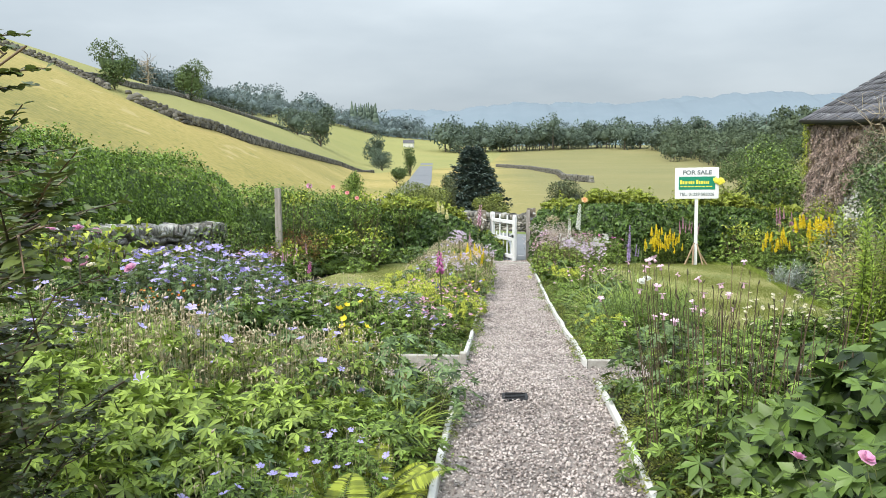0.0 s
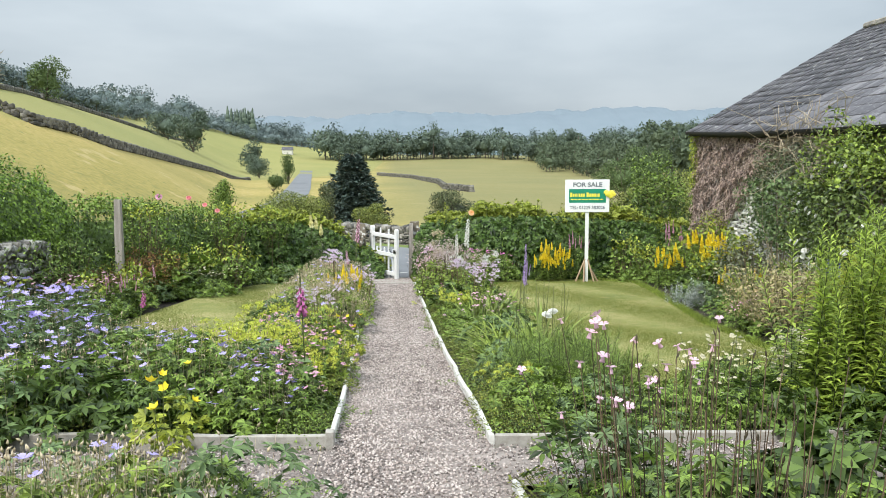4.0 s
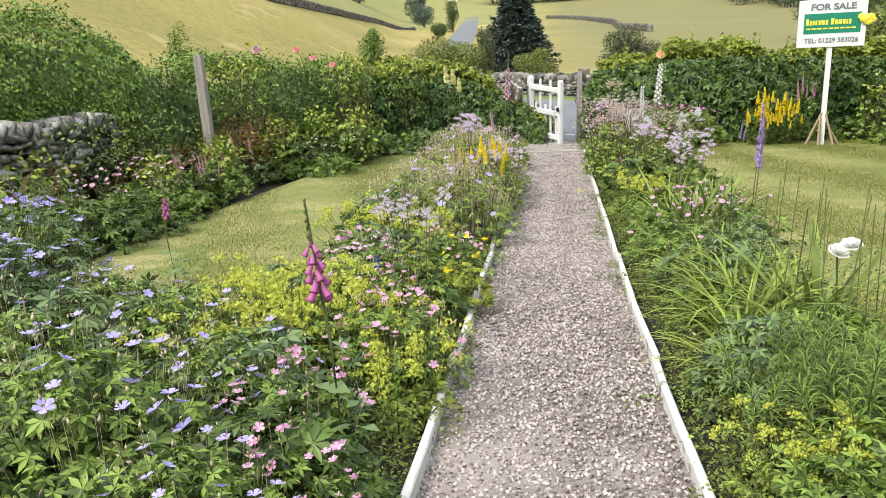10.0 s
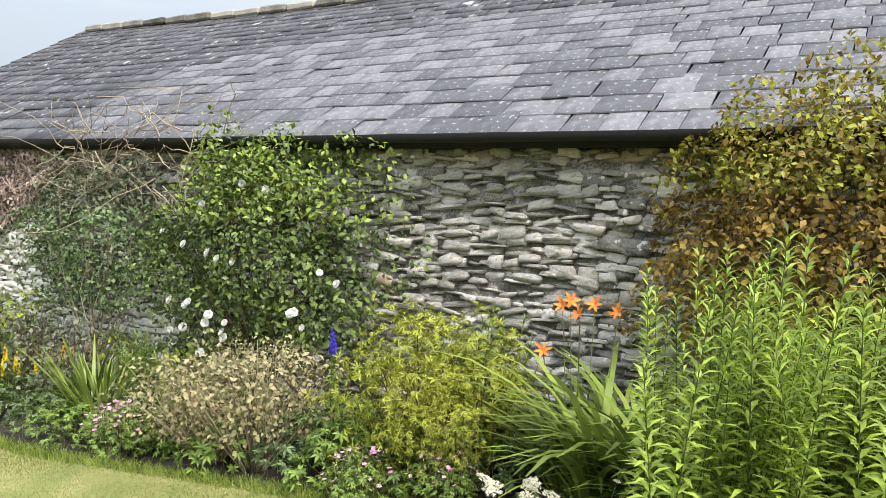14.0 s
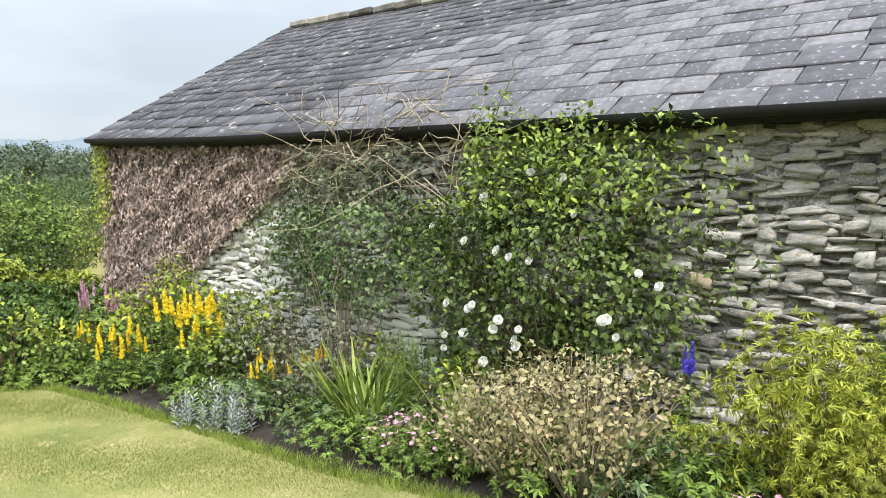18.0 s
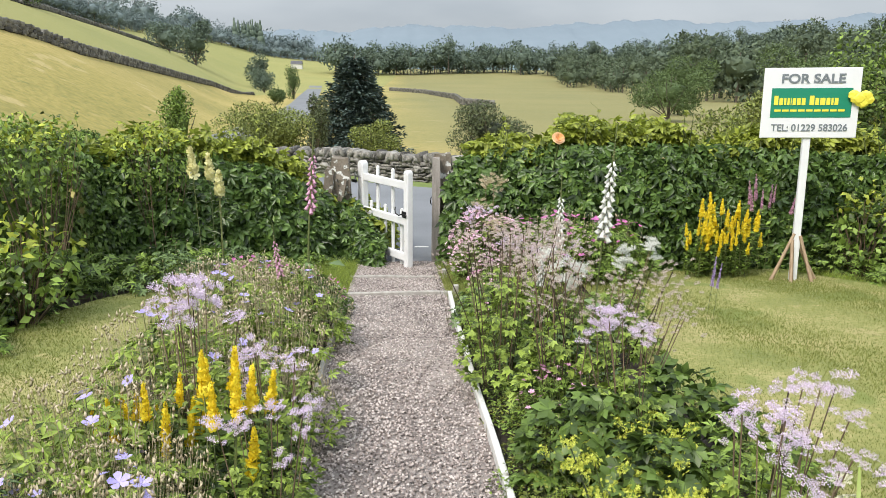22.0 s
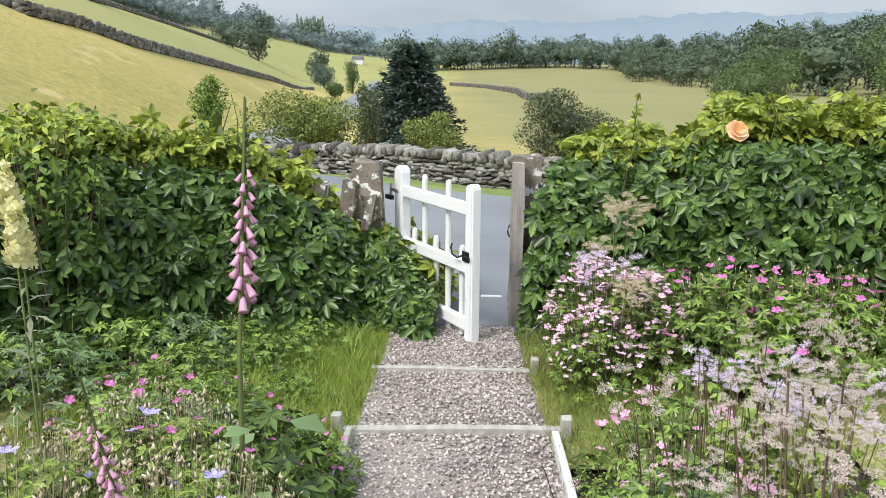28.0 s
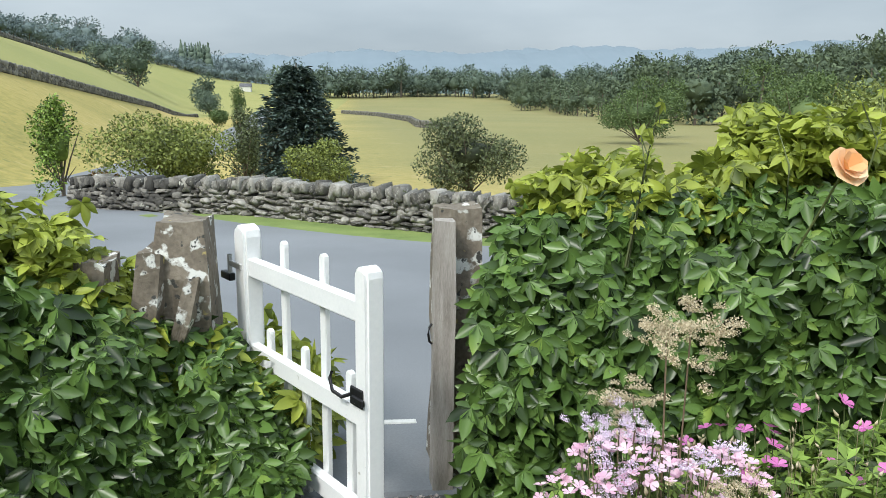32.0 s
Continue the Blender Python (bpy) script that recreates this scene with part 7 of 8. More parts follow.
def broadleaf(x, y, h, r, n, size, lm, label, name="tree", trunk=0.3, group="trees beyond the garden"):
    z = land1(x, y)
    ob = empty(name, label, "tree" if name == "tree" else "bush", group, at=(x, y, z))
    th = h * trunk
    out = [tube([(0, 0, -0.3), (0.02 * h, 0, th), (0, 0.02 * h, h * 0.75)], 0.028 * h, 0.008 * h, 7)]
    for v in rand_dirs(9, 0.5):
        e = np.array([0, 0, th + (h - th) * 0.5]) + v * (r * 0.75, r * 0.75, (h - th) * 0.42)
        out.append(tube([(0, 0, th * RNG.uniform(0.5, 1.1)), (e + (0, 0, th)) / 2, e], 0.012 * h, 0.003 * h, 4))
    V, F = pile(out); mk("trunk", V, F, "bark", parent=ob)
    V, F = crown((0, 0, th * 0.6 + (h - th * 0.6) * 0.5), (r * 1.05, r * 1.05, (h - th * 0.6) * 0.66), int(n * (3.6 if h < 3.3 else 2.6)), size * (0.95 if h < 3.3 else 0.9))
    V[:, 2] = np.maximum(V[:, 2], 0.02)
    mk("crown", V, F, lm, parent=ob)
    return ob


spruce = empty("conifer", "dark blue-green conifer with tiered branches by the lane", "tree", at=(-2.05, 48.5, -3.05))
V, F = tube([(0, 0, -0.2), (0, 0, 2.5), (0, 0, 5.1)], 0.16, 0.02, 7); mk("trunk", V, F, "bark", parent=spruce)
tips, boughs = [], []
for z in np.linspace(0.15, 4.85, 21):
    rr = 2.75 * (1 - z / 5.35) ** 0.72
    for a in np.arange(0, 6.28, 0.62 if z < 3.6 else 1.0) + RNG.uniform(0, 1):
        q = rr * RNG.uniform(0.78, 1.12)
        u = np.linspace(0, 1, 6)
        rise = RNG.uniform(-0.05, 0.12)
        line = np.stack([np.cos(a) * q * u, np.sin(a) * q * u, z + rise * u - 0.20 * u ** 2 + 0.14 * u ** 4], 1)
        boughs.append(tube(line, 0.035, 0.008, 3))
        for k in np.linspace(0.25, 1, 9):
            c = line[0] + (line[-1] - line[0]) * k; c[2] = np.interp(k, u, line[:, 2])
            wide = 0.34 * q ** 0.5 * (1.15 - k * 0.6)
            for _ in range(9):
                side = RNG.normal()
                tips.append((*(c + np.array([-math.sin(a), math.cos(a), 0]) * side * wide * 0.55 + (0, 0, RNG.normal() * 0.045 - 0.05 * abs(side))), math.cos(a) - math.sin(a) * side * 0.7, math.sin(a) + math.cos(a) * side * 0.7, 0.05))
T = np.array(tips)
V, F = pile(boughs); mk("branch_work", V, F, "bark", parent=spruce)
# added filler cone that closes the gaps between the boughs
V, F = tube([(0, 0, 0.1), (0, 0, 1.2), (0, 0, 2.6), (0, 0, 4.5)], 1.35, 0.1, 9)
mk("inner_growth", V, F, "pine", parent=spruce)
V, F = lay(tpl_small(0.42), T[:, :3], T[:, 3:] + RNG.normal(size=(len(T), 3)) * 0.35, RNG.normal(size=(len(T), 3)) * 0.3 + (0, 0, 1), RNG.uniform(0.16, 0.34, len(T)))
mk("foliage", V, F, "pine", parent=spruce)
for x, y, h, r, n, s, lm, lab in ((-3.9, 33.6, 2.0, 1.9, 3400, 0.085, "hawthorn", "round hawthorn bush behind the roadside wall"), (-7.7, 37.5, 2.6, 0.8, 900, 0.11, "leaf", "thin leafy shrub beside the lane"),
                                  (-3.15, 40.0, 2.5, 0.75, 1100, 0.10, "leaf_grey_dark", "slim dark shrub in front of the conifer"), (-0.75, 36.0, 1.45, 1.25, 1500, 0.085, "hawthorn", "low mixed bush behind the roadside wall"),
                                  (3.2, 35.2, 2.15, 1.75, 3000, 0.085, "leaf_grey_dark", "dark rounded bush behind the roadside wall"),
                                  (-5.0, 32.7, 0.75, 0.6, 600, 0.07, "leaf_bronze", "low rusty bramble at the wall end"), (-10.5, 34.5, 1.1, 1.3, 800, 0.10, "leaf", "leafy green bush in the roadside hedge"), (-11.5, 37.5, 1.2, 1.4, 800, 0.10, "leaf_dark", "leafy green bush in the roadside hedge"),
                                  (-12.5, 41, 1.2, 1.6, 800, 0.11, "leaf", "leafy green bush in the roadside hedge"), (-10.2, 31.5, 1.0, 1.2, 700, 0.10, "leaf", "leafy green bush in the roadside hedge"), (-9.5, 29.5, 1.3, 1.2, 700, 0.10, "leaf", "leafy green bush in the roadside hedge"),
                                  (-13.2, 30.5, 2.6, 0.6, 400, 0.12, "leaf", "thin sapling in the roadside hedge"),
                                  (-19.2, 155, 5.8, 1.7, 900, 0.30, "far_leaf", "slender tree beside the lane"), (-16.0, 112, 2.7, 1.7, 800, 0.22, "far_leaf", "bushy tree beside the lane"),
                                  (10.5, 30.0, 2.3, 2.2, 2600, 0.11, "hawthorn", "light green shrub beyond the hedge"), (14.0, 33.5, 2.9, 2.5, 2400, 0.12, "hawthorn", "light green tree beyond the hedge"), (17.5, 30.0, 2.9, 2.5, 2200, 0.12, "leaf", "light green tree beyond the hedge"),
                                  (8.2, 27.0, 1.8, 1.7, 1800, 0.10, "hawthorn", "leafy shrub beyond the hedge"), (21, 42, 4.2, 3.2, 2600, 0.16, "far_leaf", "leafy tree beyond the hedge"), (25, 55, 5.5, 4.0, 2600, 0.20, "far_leaf", "leafy tree at the wood's edge"),
                                  (31, 66, 6.5, 4.4, 2600, 0.22, "far_leaf", "leafy tree at the wood's edge"), (27, 84, 5.5, 4.6, 2400, 0.24, "far_leaf", "round bushy tree at the field edge"), (34, 100, 7, 5.0, 2400, 0.28, "far_leaf", "round bushy tree at the field edge"),
                                  (-35.5, 66.5, 4.0, 2.2, 900, 0.26, "far_leaf", "windswept thorn tree on the hill wall"), (-56.5, 134, 6.4, 4.2, 1400, 0.40, "far_leaf", "round dark tree on the hillside"),
                                  (-61, 250, 13, 8.0, 900, 0.9, "mid_wood", "big spreading tree in the valley"), (-72, 262, 9, 9.0, 900, 0.9, "mid_wood", "spreading tree in the valley"), (-44, 262, 10, 6.0, 800, 0.8, "mid_wood", "leafy tree in the valley"), (-33, 205, 6, 4.0, 700, 0.5, "mid_wood", "leafy tree in the valley")):
    broadleaf(x, y, h, r, n, s, lm, lab, "tree" if h > 3.2 else "bush", 0.12 if h < 3 else 0.08)
bare = empty("bare_tree", "pale leafless tree on the hillside", "tree", at=(-47.5, 98.5, land1(-47.5, 98.5)))
out = [tube([(0, 0, -0.3), (0.1, 0, 2.0), (0, 0.1, 4.4)], 0.14, 0.03, 6)]
for _ in range(60):
    v = rand_dirs(1, 0.7)[0]; b = np.array([0, 0, RNG.uniform(1.0, 3.8)])
    out.append(tube([b, b + v * 0.8, b + v * 1.5 + RNG.normal(size=3) * 0.3], 0.035, 0.012, 3))
V, F = pile(out); mk("trunk", V, F, "twig_pale", parent=bare)


def wood(name, label, spots, lm, leaf_size, n, hmin, hmax, pine=0.0, trunk_mat="bark"):
    """A far wood: many trees joined, each with a trunk and an uneven crown."""
    cr, tk = [], []
    for x, y in spots:
        z = land1(x, y); h = RNG.uniform(hmin, hmax)
        tall = RNG.uniform() < pine
        r, half, mid = (h * RNG.uniform(0.26, 0.36), h * 0.30, h * 0.72) if tall else (h * RNG.uniform(0.42, 0.62), h * 0.47, h * 0.52)
        h = h * 1.1 if tall else h
        cr.append(crown((x, y, z + mid * (1.1 if tall else 0.9)), (r * 1.15, r * 1.15, half * 1.15), n, max(leaf_size, 0.17 * r), 11, 0.1))
        tk.append(tube([(x, y, z - 0.5), (x, y, z + h * 0.75)], 0.022 * h, 0.01 * h, 5))
    V1, F1 = pile(cr); V2, F2 = pile(tk)
    V, F, mi = join((V1, F1), (V2, F2))
    tagged(mk(name, V, F, [lm, trunk_mat], mi), label, "wood", "", "stuff")


for lo, hi, count, h0, h1, leaf_n in ((12, 20, 150, 8, 13, 380), (20, 47, 300, 10, 15, 520)):
    spots = []
    for _ in range(count):
        b = RNG.uniform(lo, hi); near = np.interp(b, [12, 15, 18, 25, 47], [330, 280, 190, 150, 130])
        q = near + (470 - near) * RNG.uniform(0, 1) ** 0.8
        spots.append((q * math.sin(radians(b)), 6 + q * math.cos(radians(b))))
    wood("pine_wood", "mixed pine wood climbing the slope beyond the field", spots, "far_pine", 0.6, leaf_n, h0, h1, 0.28)
# these woods carry their haze in the leaf colour
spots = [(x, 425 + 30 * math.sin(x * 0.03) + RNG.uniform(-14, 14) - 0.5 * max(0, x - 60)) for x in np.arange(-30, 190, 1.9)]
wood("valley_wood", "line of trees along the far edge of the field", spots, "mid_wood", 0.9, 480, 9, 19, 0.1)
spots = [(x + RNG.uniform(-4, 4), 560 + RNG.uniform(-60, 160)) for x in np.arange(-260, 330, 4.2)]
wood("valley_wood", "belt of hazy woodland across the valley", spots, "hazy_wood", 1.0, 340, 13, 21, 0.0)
spots = []
for b in np.linspace(-28, -4, 330):
    q = np.interp(b, [-28, -20, -16, -4], [230, 300, 440, 520]) + RNG.uniform(0, 70)
    spots.append((q * math.sin(radians(b)), 6 + q * math.cos(radians(b))))
wood("hill_wood", "hazy wood along the hill beyond the upper field", spots, "hazy_wood", 0.8, 260, 6, 10, 0.0)
spots = [(-93 + RNG.uniform(-9, 9), 505 + RNG.uniform(-8, 8)) for _ in range(14)]
cr, tk = [], []
for x, y in spots:
    z, h = land1(x, y), RNG.uniform(13, 19)
    cr += [(BALL[0] * (h * 0.16 * (1 - q) + 0.5, h * 0.16 * (1 - q) + 0.5, h * 0.13) * (1 + 0.16 * RNG.normal(size=(len(BALL[0]), 1))) + (x, y, z + h * (0.12 + 0.88 * q)), BALL[1]) for q in np.linspace(0, 1, 6)]
V, F = pile(cr)
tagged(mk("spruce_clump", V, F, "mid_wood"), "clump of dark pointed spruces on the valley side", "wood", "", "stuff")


def ridge(name, y0, xs, heights, material, label, rough, seed):
    """A distant hill with a broken skyline, lying across the view."""
    r = np.random.default_rng(seed)
    x = np.linspace(xs[0], xs[1], 400)
    z = np.interp(x, np.linspace(xs[0], xs[1], len(heights)), heights)
    for k in range(1, 6):
        z = z + rough / k * np.sin(x * 0.004 * 2 ** k + r.uniform(0, 6)) * 0.5
    z = z + r.normal(size=400) * rough * 0.025
    V = np.concatenate([np.stack([x, np.full(400, y0), np.full(400, -30.0)], 1), np.stack([x, y0 + 160 + 0 * x, -5 + (z + 5) * 0.55], 1), np.stack([x, y0 + 420 + 0 * x, z], 1), np.stack([x, y0 + 900 + 0 * x, np.full(400, -30.0)], 1)])
    i = np.arange(399)
    F = np.concatenate([np.stack([i + a * 400, i + 1 + a * 400, i + 401 + a * 400, i + 400 + a * 400], 1) for a in range(3)])
    tagged(mk(name, V, F, material, smooth=True), label, "hill", "", "structure")


# ridges get their haze from the base colour alone
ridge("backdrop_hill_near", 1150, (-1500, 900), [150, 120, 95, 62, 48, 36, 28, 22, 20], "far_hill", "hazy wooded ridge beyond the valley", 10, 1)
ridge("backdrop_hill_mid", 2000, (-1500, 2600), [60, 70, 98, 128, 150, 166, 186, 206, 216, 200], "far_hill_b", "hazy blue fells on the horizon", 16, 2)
ridge("backdrop_hill_far", 3200, (-2200, 3800), [110, 150, 195, 225, 240, 262, 300, 320], "far_hill_c", "fells on the horizon coloured pale blue for haze", 22, 3)
cot = empty("far_cottage", "small pale cottage far down the lane", "house", at=(-52, 420, land1(-52, 420)))
cot.scale = (0.7, 0.7, 0.7)
part("wall", box_bm(-4, 4, -3, 3, -0.5, 3.2), "stone_white", cot)
bm = bmesh.new()
vs = [bm.verts.new(v) for v in ((-4.3, -3.4, 3.1), (4.3, -3.4, 3.1), (4.3, 3.4, 3.1), (-4.3, 3.4, 3.1), (-4.3, 0, 5.6), (4.3, 0, 5.6))]
for f in ((0, 1, 5, 4), (2, 3, 4, 5), (0, 4, 3), (1, 2, 5), (3, 2, 1, 0)):
    bm.faces.new([vs[k] for k in f])
part("roof", bm, "slate", cot)


# ---- drystone walls ----
def stone_tpl(seed, jit=0.11):
    """An irregular flat-faced slab of unit size, long in x, its face towards -y."""
    r = random.Random(seed)
    ring = [(-0.5, -0.36), (-0.40, -0.5), (0.25, -0.5), (0.5, -0.44), (0.5, 0.26), (0.34, 0.5), (-0.36, 0.48), (-0.5, 0.28)]
    ring = [(x + r.uniform(-1, 1) * jit * (1.3 if abs(x) < 0.35 else 0.7), z + r.uniform(-1, 1) * jit * 1.5) for x, z in ring]
    n = len(ring)
    V = [(x, 0.5, z) for x, z in ring] + [(x, -0.43, z) for x, z in ring] + [(x * 0.965, -0.5 + r.uniform(-0.10, 0.10), z * 0.92) for x, z in ring] + [(r.uniform(-0.1, 0.1), -0.53, r.uniform(-0.1, 0.1)), (0, 0.5, 0)]
    F = []
    for i in range(n):
        j = (i + 1) % n
        for k in (0, n):
            F += [(k + i, k + j, k + n + j), (k + i, k + n + j, k + n + i)]
        F += [(2 * n + i, 2 * n + j, 3 * n), (j, i, 3 * n + 1)]
    return np.array(V, float), np.array(F)


STONES = [stone_tpl(40 + k) for k in range(14)]


def lay_stones(parent, specs, material, limit, near, name="stone"):
    """specs: (centre, x axis angle, tilt, length, depth, height); those nearest to 'near' become parts, the rest one joined part."""
    specs = sorted(specs, key=lambda s: (s[0][0] - near[0]) ** 2 + (s[0][1] - near[1]) ** 2)
    off = np.array(parent.location)
    data = {}
    rest = []
    for i, (c, rz, tilt, L, D, Hh) in enumerate(specs):
        k = int(RNG.integers(0, len(STONES)))
        if i < limit:
            if k not in data:
                o = mk(name, STONES[k][0], STONES[k][1], material, parent=parent); data[k] = o
            else:
                o = data[k].copy(); scene.collection.objects.link(o)
            o.matrix_basis = Matrix.Translation(Vector(np.array(c) - off)) @ pose(0, 0, 0, RNG.normal() * 4, tilt, rz) @ Matrix.Diagonal((L, D, Hh, 1))
        else:
            R = np.array(pose(0, 0, 0, RNG.normal() * 2, tilt, rz).to_3x3())
            V, F = STONES[k]
            rest.append(((V * (L, D, Hh)) @ R.T + np.array(c) - off, F))
    if rest:
        V, F = pile(rest)
        tagged(mk("joined_stonework", V, F, material, parent=parent), kind="stuff")


def field_wall(name, label, line, height, stone, material="hill_wall"):
    c = np.array(line, float)
    t = np.concatenate([[0], np.cumsum(np.linalg.norm(np.diff(c, axis=0), axis=1))])
    out = []
    u = np.arange(0, t[-1], stone * 0.8)
    for row in range(max(2, int(height / (stone * 0.55)))):
        for s in u:
            s = s + RNG.uniform(0, stone)
            x, y = np.interp(s, t, c[:, 0]), np.interp(s, t, c[:, 1])
            a = math.atan2(np.interp(s + 1, t, c[:, 1]) - y, np.interp(s + 1, t, c[:, 0]) - x + 1e-6)
            V, F = STONES[int(RNG.integers(0, len(STONES)))]
            R = np.array(pose(0, 0, 0, 0, RNG.normal() * 8, math.degrees(a)).to_3x3())
            out.append(((V * (stone * RNG.uniform(0.9, 1.5), stone * 0.9, stone * RNG.uniform(0.55, 0.8))) @ R.T + (x, y, land1(x, y) + stone * 0.55 * (row + 0.4)), F))
    V, F = pile(out)
    tagged(mk(name, V, F, material), label, "stone wall", "", "stuff")


field_wall("field_wall", "dark drystone wall running down the hill pasture", [(-52, 60), (-44.3, 63.9), (-40.3, 65.7), (-35, 64.5)], 0.6, 0.34)
field_wall("field_wall", "dark drystone wall running down the hill pasture", [(-33, 64), (-28.6, 65.5), (-26.7, 76.9), (-29.1, 102.8), (-33.7, 153.2), (-31.2, 179.5)], 0.95, 0.5)
field_wall("field_wall", "far drystone wall between hill fields", [(-56, 131), (-64.4, 160.7), (-71.2, 203.8), (-79.5, 269.7), (-83.8, 343.5)], 0.7, 0.7)
field_wall("field_wall", "far drystone wall between hill fields", [(-37.3, 65.4), (-39.3, 77.1), (-54.4, 121.0), (-57.8, 137.6)], 0.6, 0.5)
field_wall("field_wall", "tumbled drystone wall across the valley field", [(-2, 262), (7.9, 220.3), (12, 165), (10.6, 132), (14, 120)], 1.1, 0.6)
field_wall("field_wall", "drystone wall along the garden boundary", [(-3.4, 18.9), (-2.2, 19.6), (-1.45, 19.75)], 1.0, 0.22, "drystone")

WALL = np.array([(-5.6, 32.4), (-4.0, 31.2), (-1.6, 30.0), (0.85, 28.3), (3.4, 26.6), (6.0, 25.6)])
wt = np.concatenate([[0], np.cumsum(np.linalg.norm(np.diff(WALL, axis=0), axis=1))])
road_wall = empty("roadside_wall", "low drystone wall of grey slate stones beside the lane", "stone wall", at=(0, 29, -1.5))
specs = []
for row in range(7):
    s = 0.0
    while s < wt[-1]:
        L = RNG.uniform(0.11, 0.30)
        m = s + L / 2
        x, y = np.interp(m, wt, WALL[:, 0]), np.interp(m, wt, WALL[:, 1])
        x2, y2 = np.interp(m + 0.1, wt, WALL[:, 0]), np.interp(m + 0.1, wt, WALL[:, 1])
        a = math.degrees(math.atan2(y2 - y, x2 - x))
        if row < 6:
            specs.append(((x, y, land1(x, y) + 0.05 + row * 0.085 + RNG.normal() * 0.014), a, RNG.normal() * 8, L * 1.05, 0.42 - 0.02 * row + RNG.normal() * 0.03, RNG.uniform(0.05, 0.12)))
        else:
            L = RNG.uniform(0.09, 0.2)
            specs.append(((x, y, land1(x, y) + 0.60 + RNG.normal() * 0.02), a, RNG.normal() * 16, L, 0.36, RNG.uniform(0.16, 0.25)))
        s += L
lay_stones(road_wall, specs, "drystone", 280, (0, 28))
ribbon("verge", [(7, 24.6), (3.2, 25.9), (0.6, 27.6), (-1.8, 29.4), (-4.2, 30.7), (-5.6, 31.9), (-6.6, 33.5)], [1.2, 1.1, 1.2, 1.2, 1.2, 1.0, 0.6], 0.045, "verge", "grass verge between lane and wall", "verge", 5)
gw = empty("garden_wall", "rough drystone wall under the privet hedge", "stone wall", at=(-6, 11, -0.8))
GW = [(5.0, -7.6), (8.0, -6.9), (10.5, -6.2), (13.0, -5.55)]
specs = []
for row in range(13):
    y = 7.6
    while y < 13.1:
        L = RNG.uniform(0.09, 0.26) if row < 12 else RNG.uniform(0.05, 0.1)
        x = np.interp(y, [p for p, _ in GW], [q for _, q in GW])
        specs.append(((x - RNG.uniform(0, 0.05), y, land1(x, y) + 0.05 + row * 0.088 + RNG.normal() * 0.014), 255, RNG.normal() * (9 if row < 12 else 20), L, 0.3, RNG.uniform(0.05, 0.12) if row < 12 else RNG.uniform(0.13, 0.2)))
        y += L
lay_stones(gw, specs, "garden_stone", 260, (-5.7, 12.2))
V = []
for y in np.arange(5.0, 13.2, 0.5):
    x = np.interp(y, [p for p, _ in GW], [q for _, q in GW]) - 0.12
    V += [(x, y, land1(x, y) - 0.1), (x, y, 0.3), (x - 0.5, y, 0.3), (x - 0.5, y, land1(x, y) - 0.1)]
n = len(V) // 4
mk("core", np.array(V) - np.array(gw.location), np.array([(i * 4 + j, i * 4 + j + 1, i * 4 + j + 5, i * 4 + j + 4) for i in range(n - 1) for j in range(3)]), "mortar", parent=gw)

# ---- stones and slates of the barn ----
wall_face = [o for o in barn.children if o.name.startswith("wall")][0]
wall_face.location = (0, 0, 0)


def white_zone(y, z):
    return 11.9 < y < 16.8 and z < np.interp(y, [11.9, 13, 14.2, 15.2, 16.8], [0.4, 1.35, 1.7, 1.1, 0.3]) + 0.15 * math.sin(y * 9 + z * 7)


def stones_on(parent, specs, material, limit, near):
    off = np.array(barn.location)
    specs = sorted(specs, key=lambda s: (s[0][0] - near[0]) ** 2 + (s[0][1] - near[1]) ** 2 + (s[0][2] - near[2]) ** 2)
    data, rest = {}, []
    for i, (c, rz, tilt, L, D, Hh) in enumerate(specs):
        k = int(RNG.integers(0, len(STONES)))
        if i < limit:
            if k not in data:
                o = mk("stone", STONES[k][0], STONES[k][1], material, parent=parent); data[k] = o
            else:
                o = data[k].copy(); scene.collection.objects.link(o)
            o.matrix_basis = Matrix.Translation(Vector(np.array(c) - off)) @ pose(0, 0, 0, RNG.normal() * 3, tilt, rz) @ Matrix.Diagonal((L, D * RNG.uniform(0.9, 1.1), Hh, 1))
        else:
            R = np.array(pose(0, 0, 0, RNG.normal() * 3, tilt, rz).to_3x3())
            V, F = STONES[k]
            rest.append(((V * (L, D * RNG.uniform(0.9, 1.1), Hh)) @ R.T + np.array(c) - off, F))
    if rest:
        V, F = pile(rest)
        tagged(mk("joined_stonework", V, F, material, parent=parent), kind="stuff")


def course_specs(y0, y1, keep):
    """Uneven courses of thin slabs with some thicker blocks, close packed."""
    specs = []
    for row in range(64):
        z = -1.3 + row * 0.063
        y = y0 + RNG.uniform(-0.2, 0)
        while y < y1:
            kind = RNG.uniform()
            if kind < 0.13:
                L, hgt = RNG.uniform(0.12, 0.26), RNG.uniform(0.075, 0.11)
            elif kind < 0.62:
                L, hgt = RNG.uniform(0.11, 0.30), RNG.uniform(0.045, 0.08)
            else:
                L, hgt = RNG.uniform(0.07, 0.24), RNG.uniform(0.022, 0.045)
            ym = y + L / 2
            zz = z + 0.03 * math.sin(ym * 1.1 + row * 0.5) + RNG.normal() * 0.016
            x, yy = barn_xy(0.07 - 0.055 * RNG.uniform(), ym)
            if land1(x, yy) - 0.05 < zz < eave_z(ym) - 0.10 and keep(ym, zz):
                specs.append(((x, yy, zz), 270 + BRZ, RNG.normal() * 7, L * 1.02, 0.15, hgt))
            y += L * RNG.uniform(0.93, 1.02)
    return specs


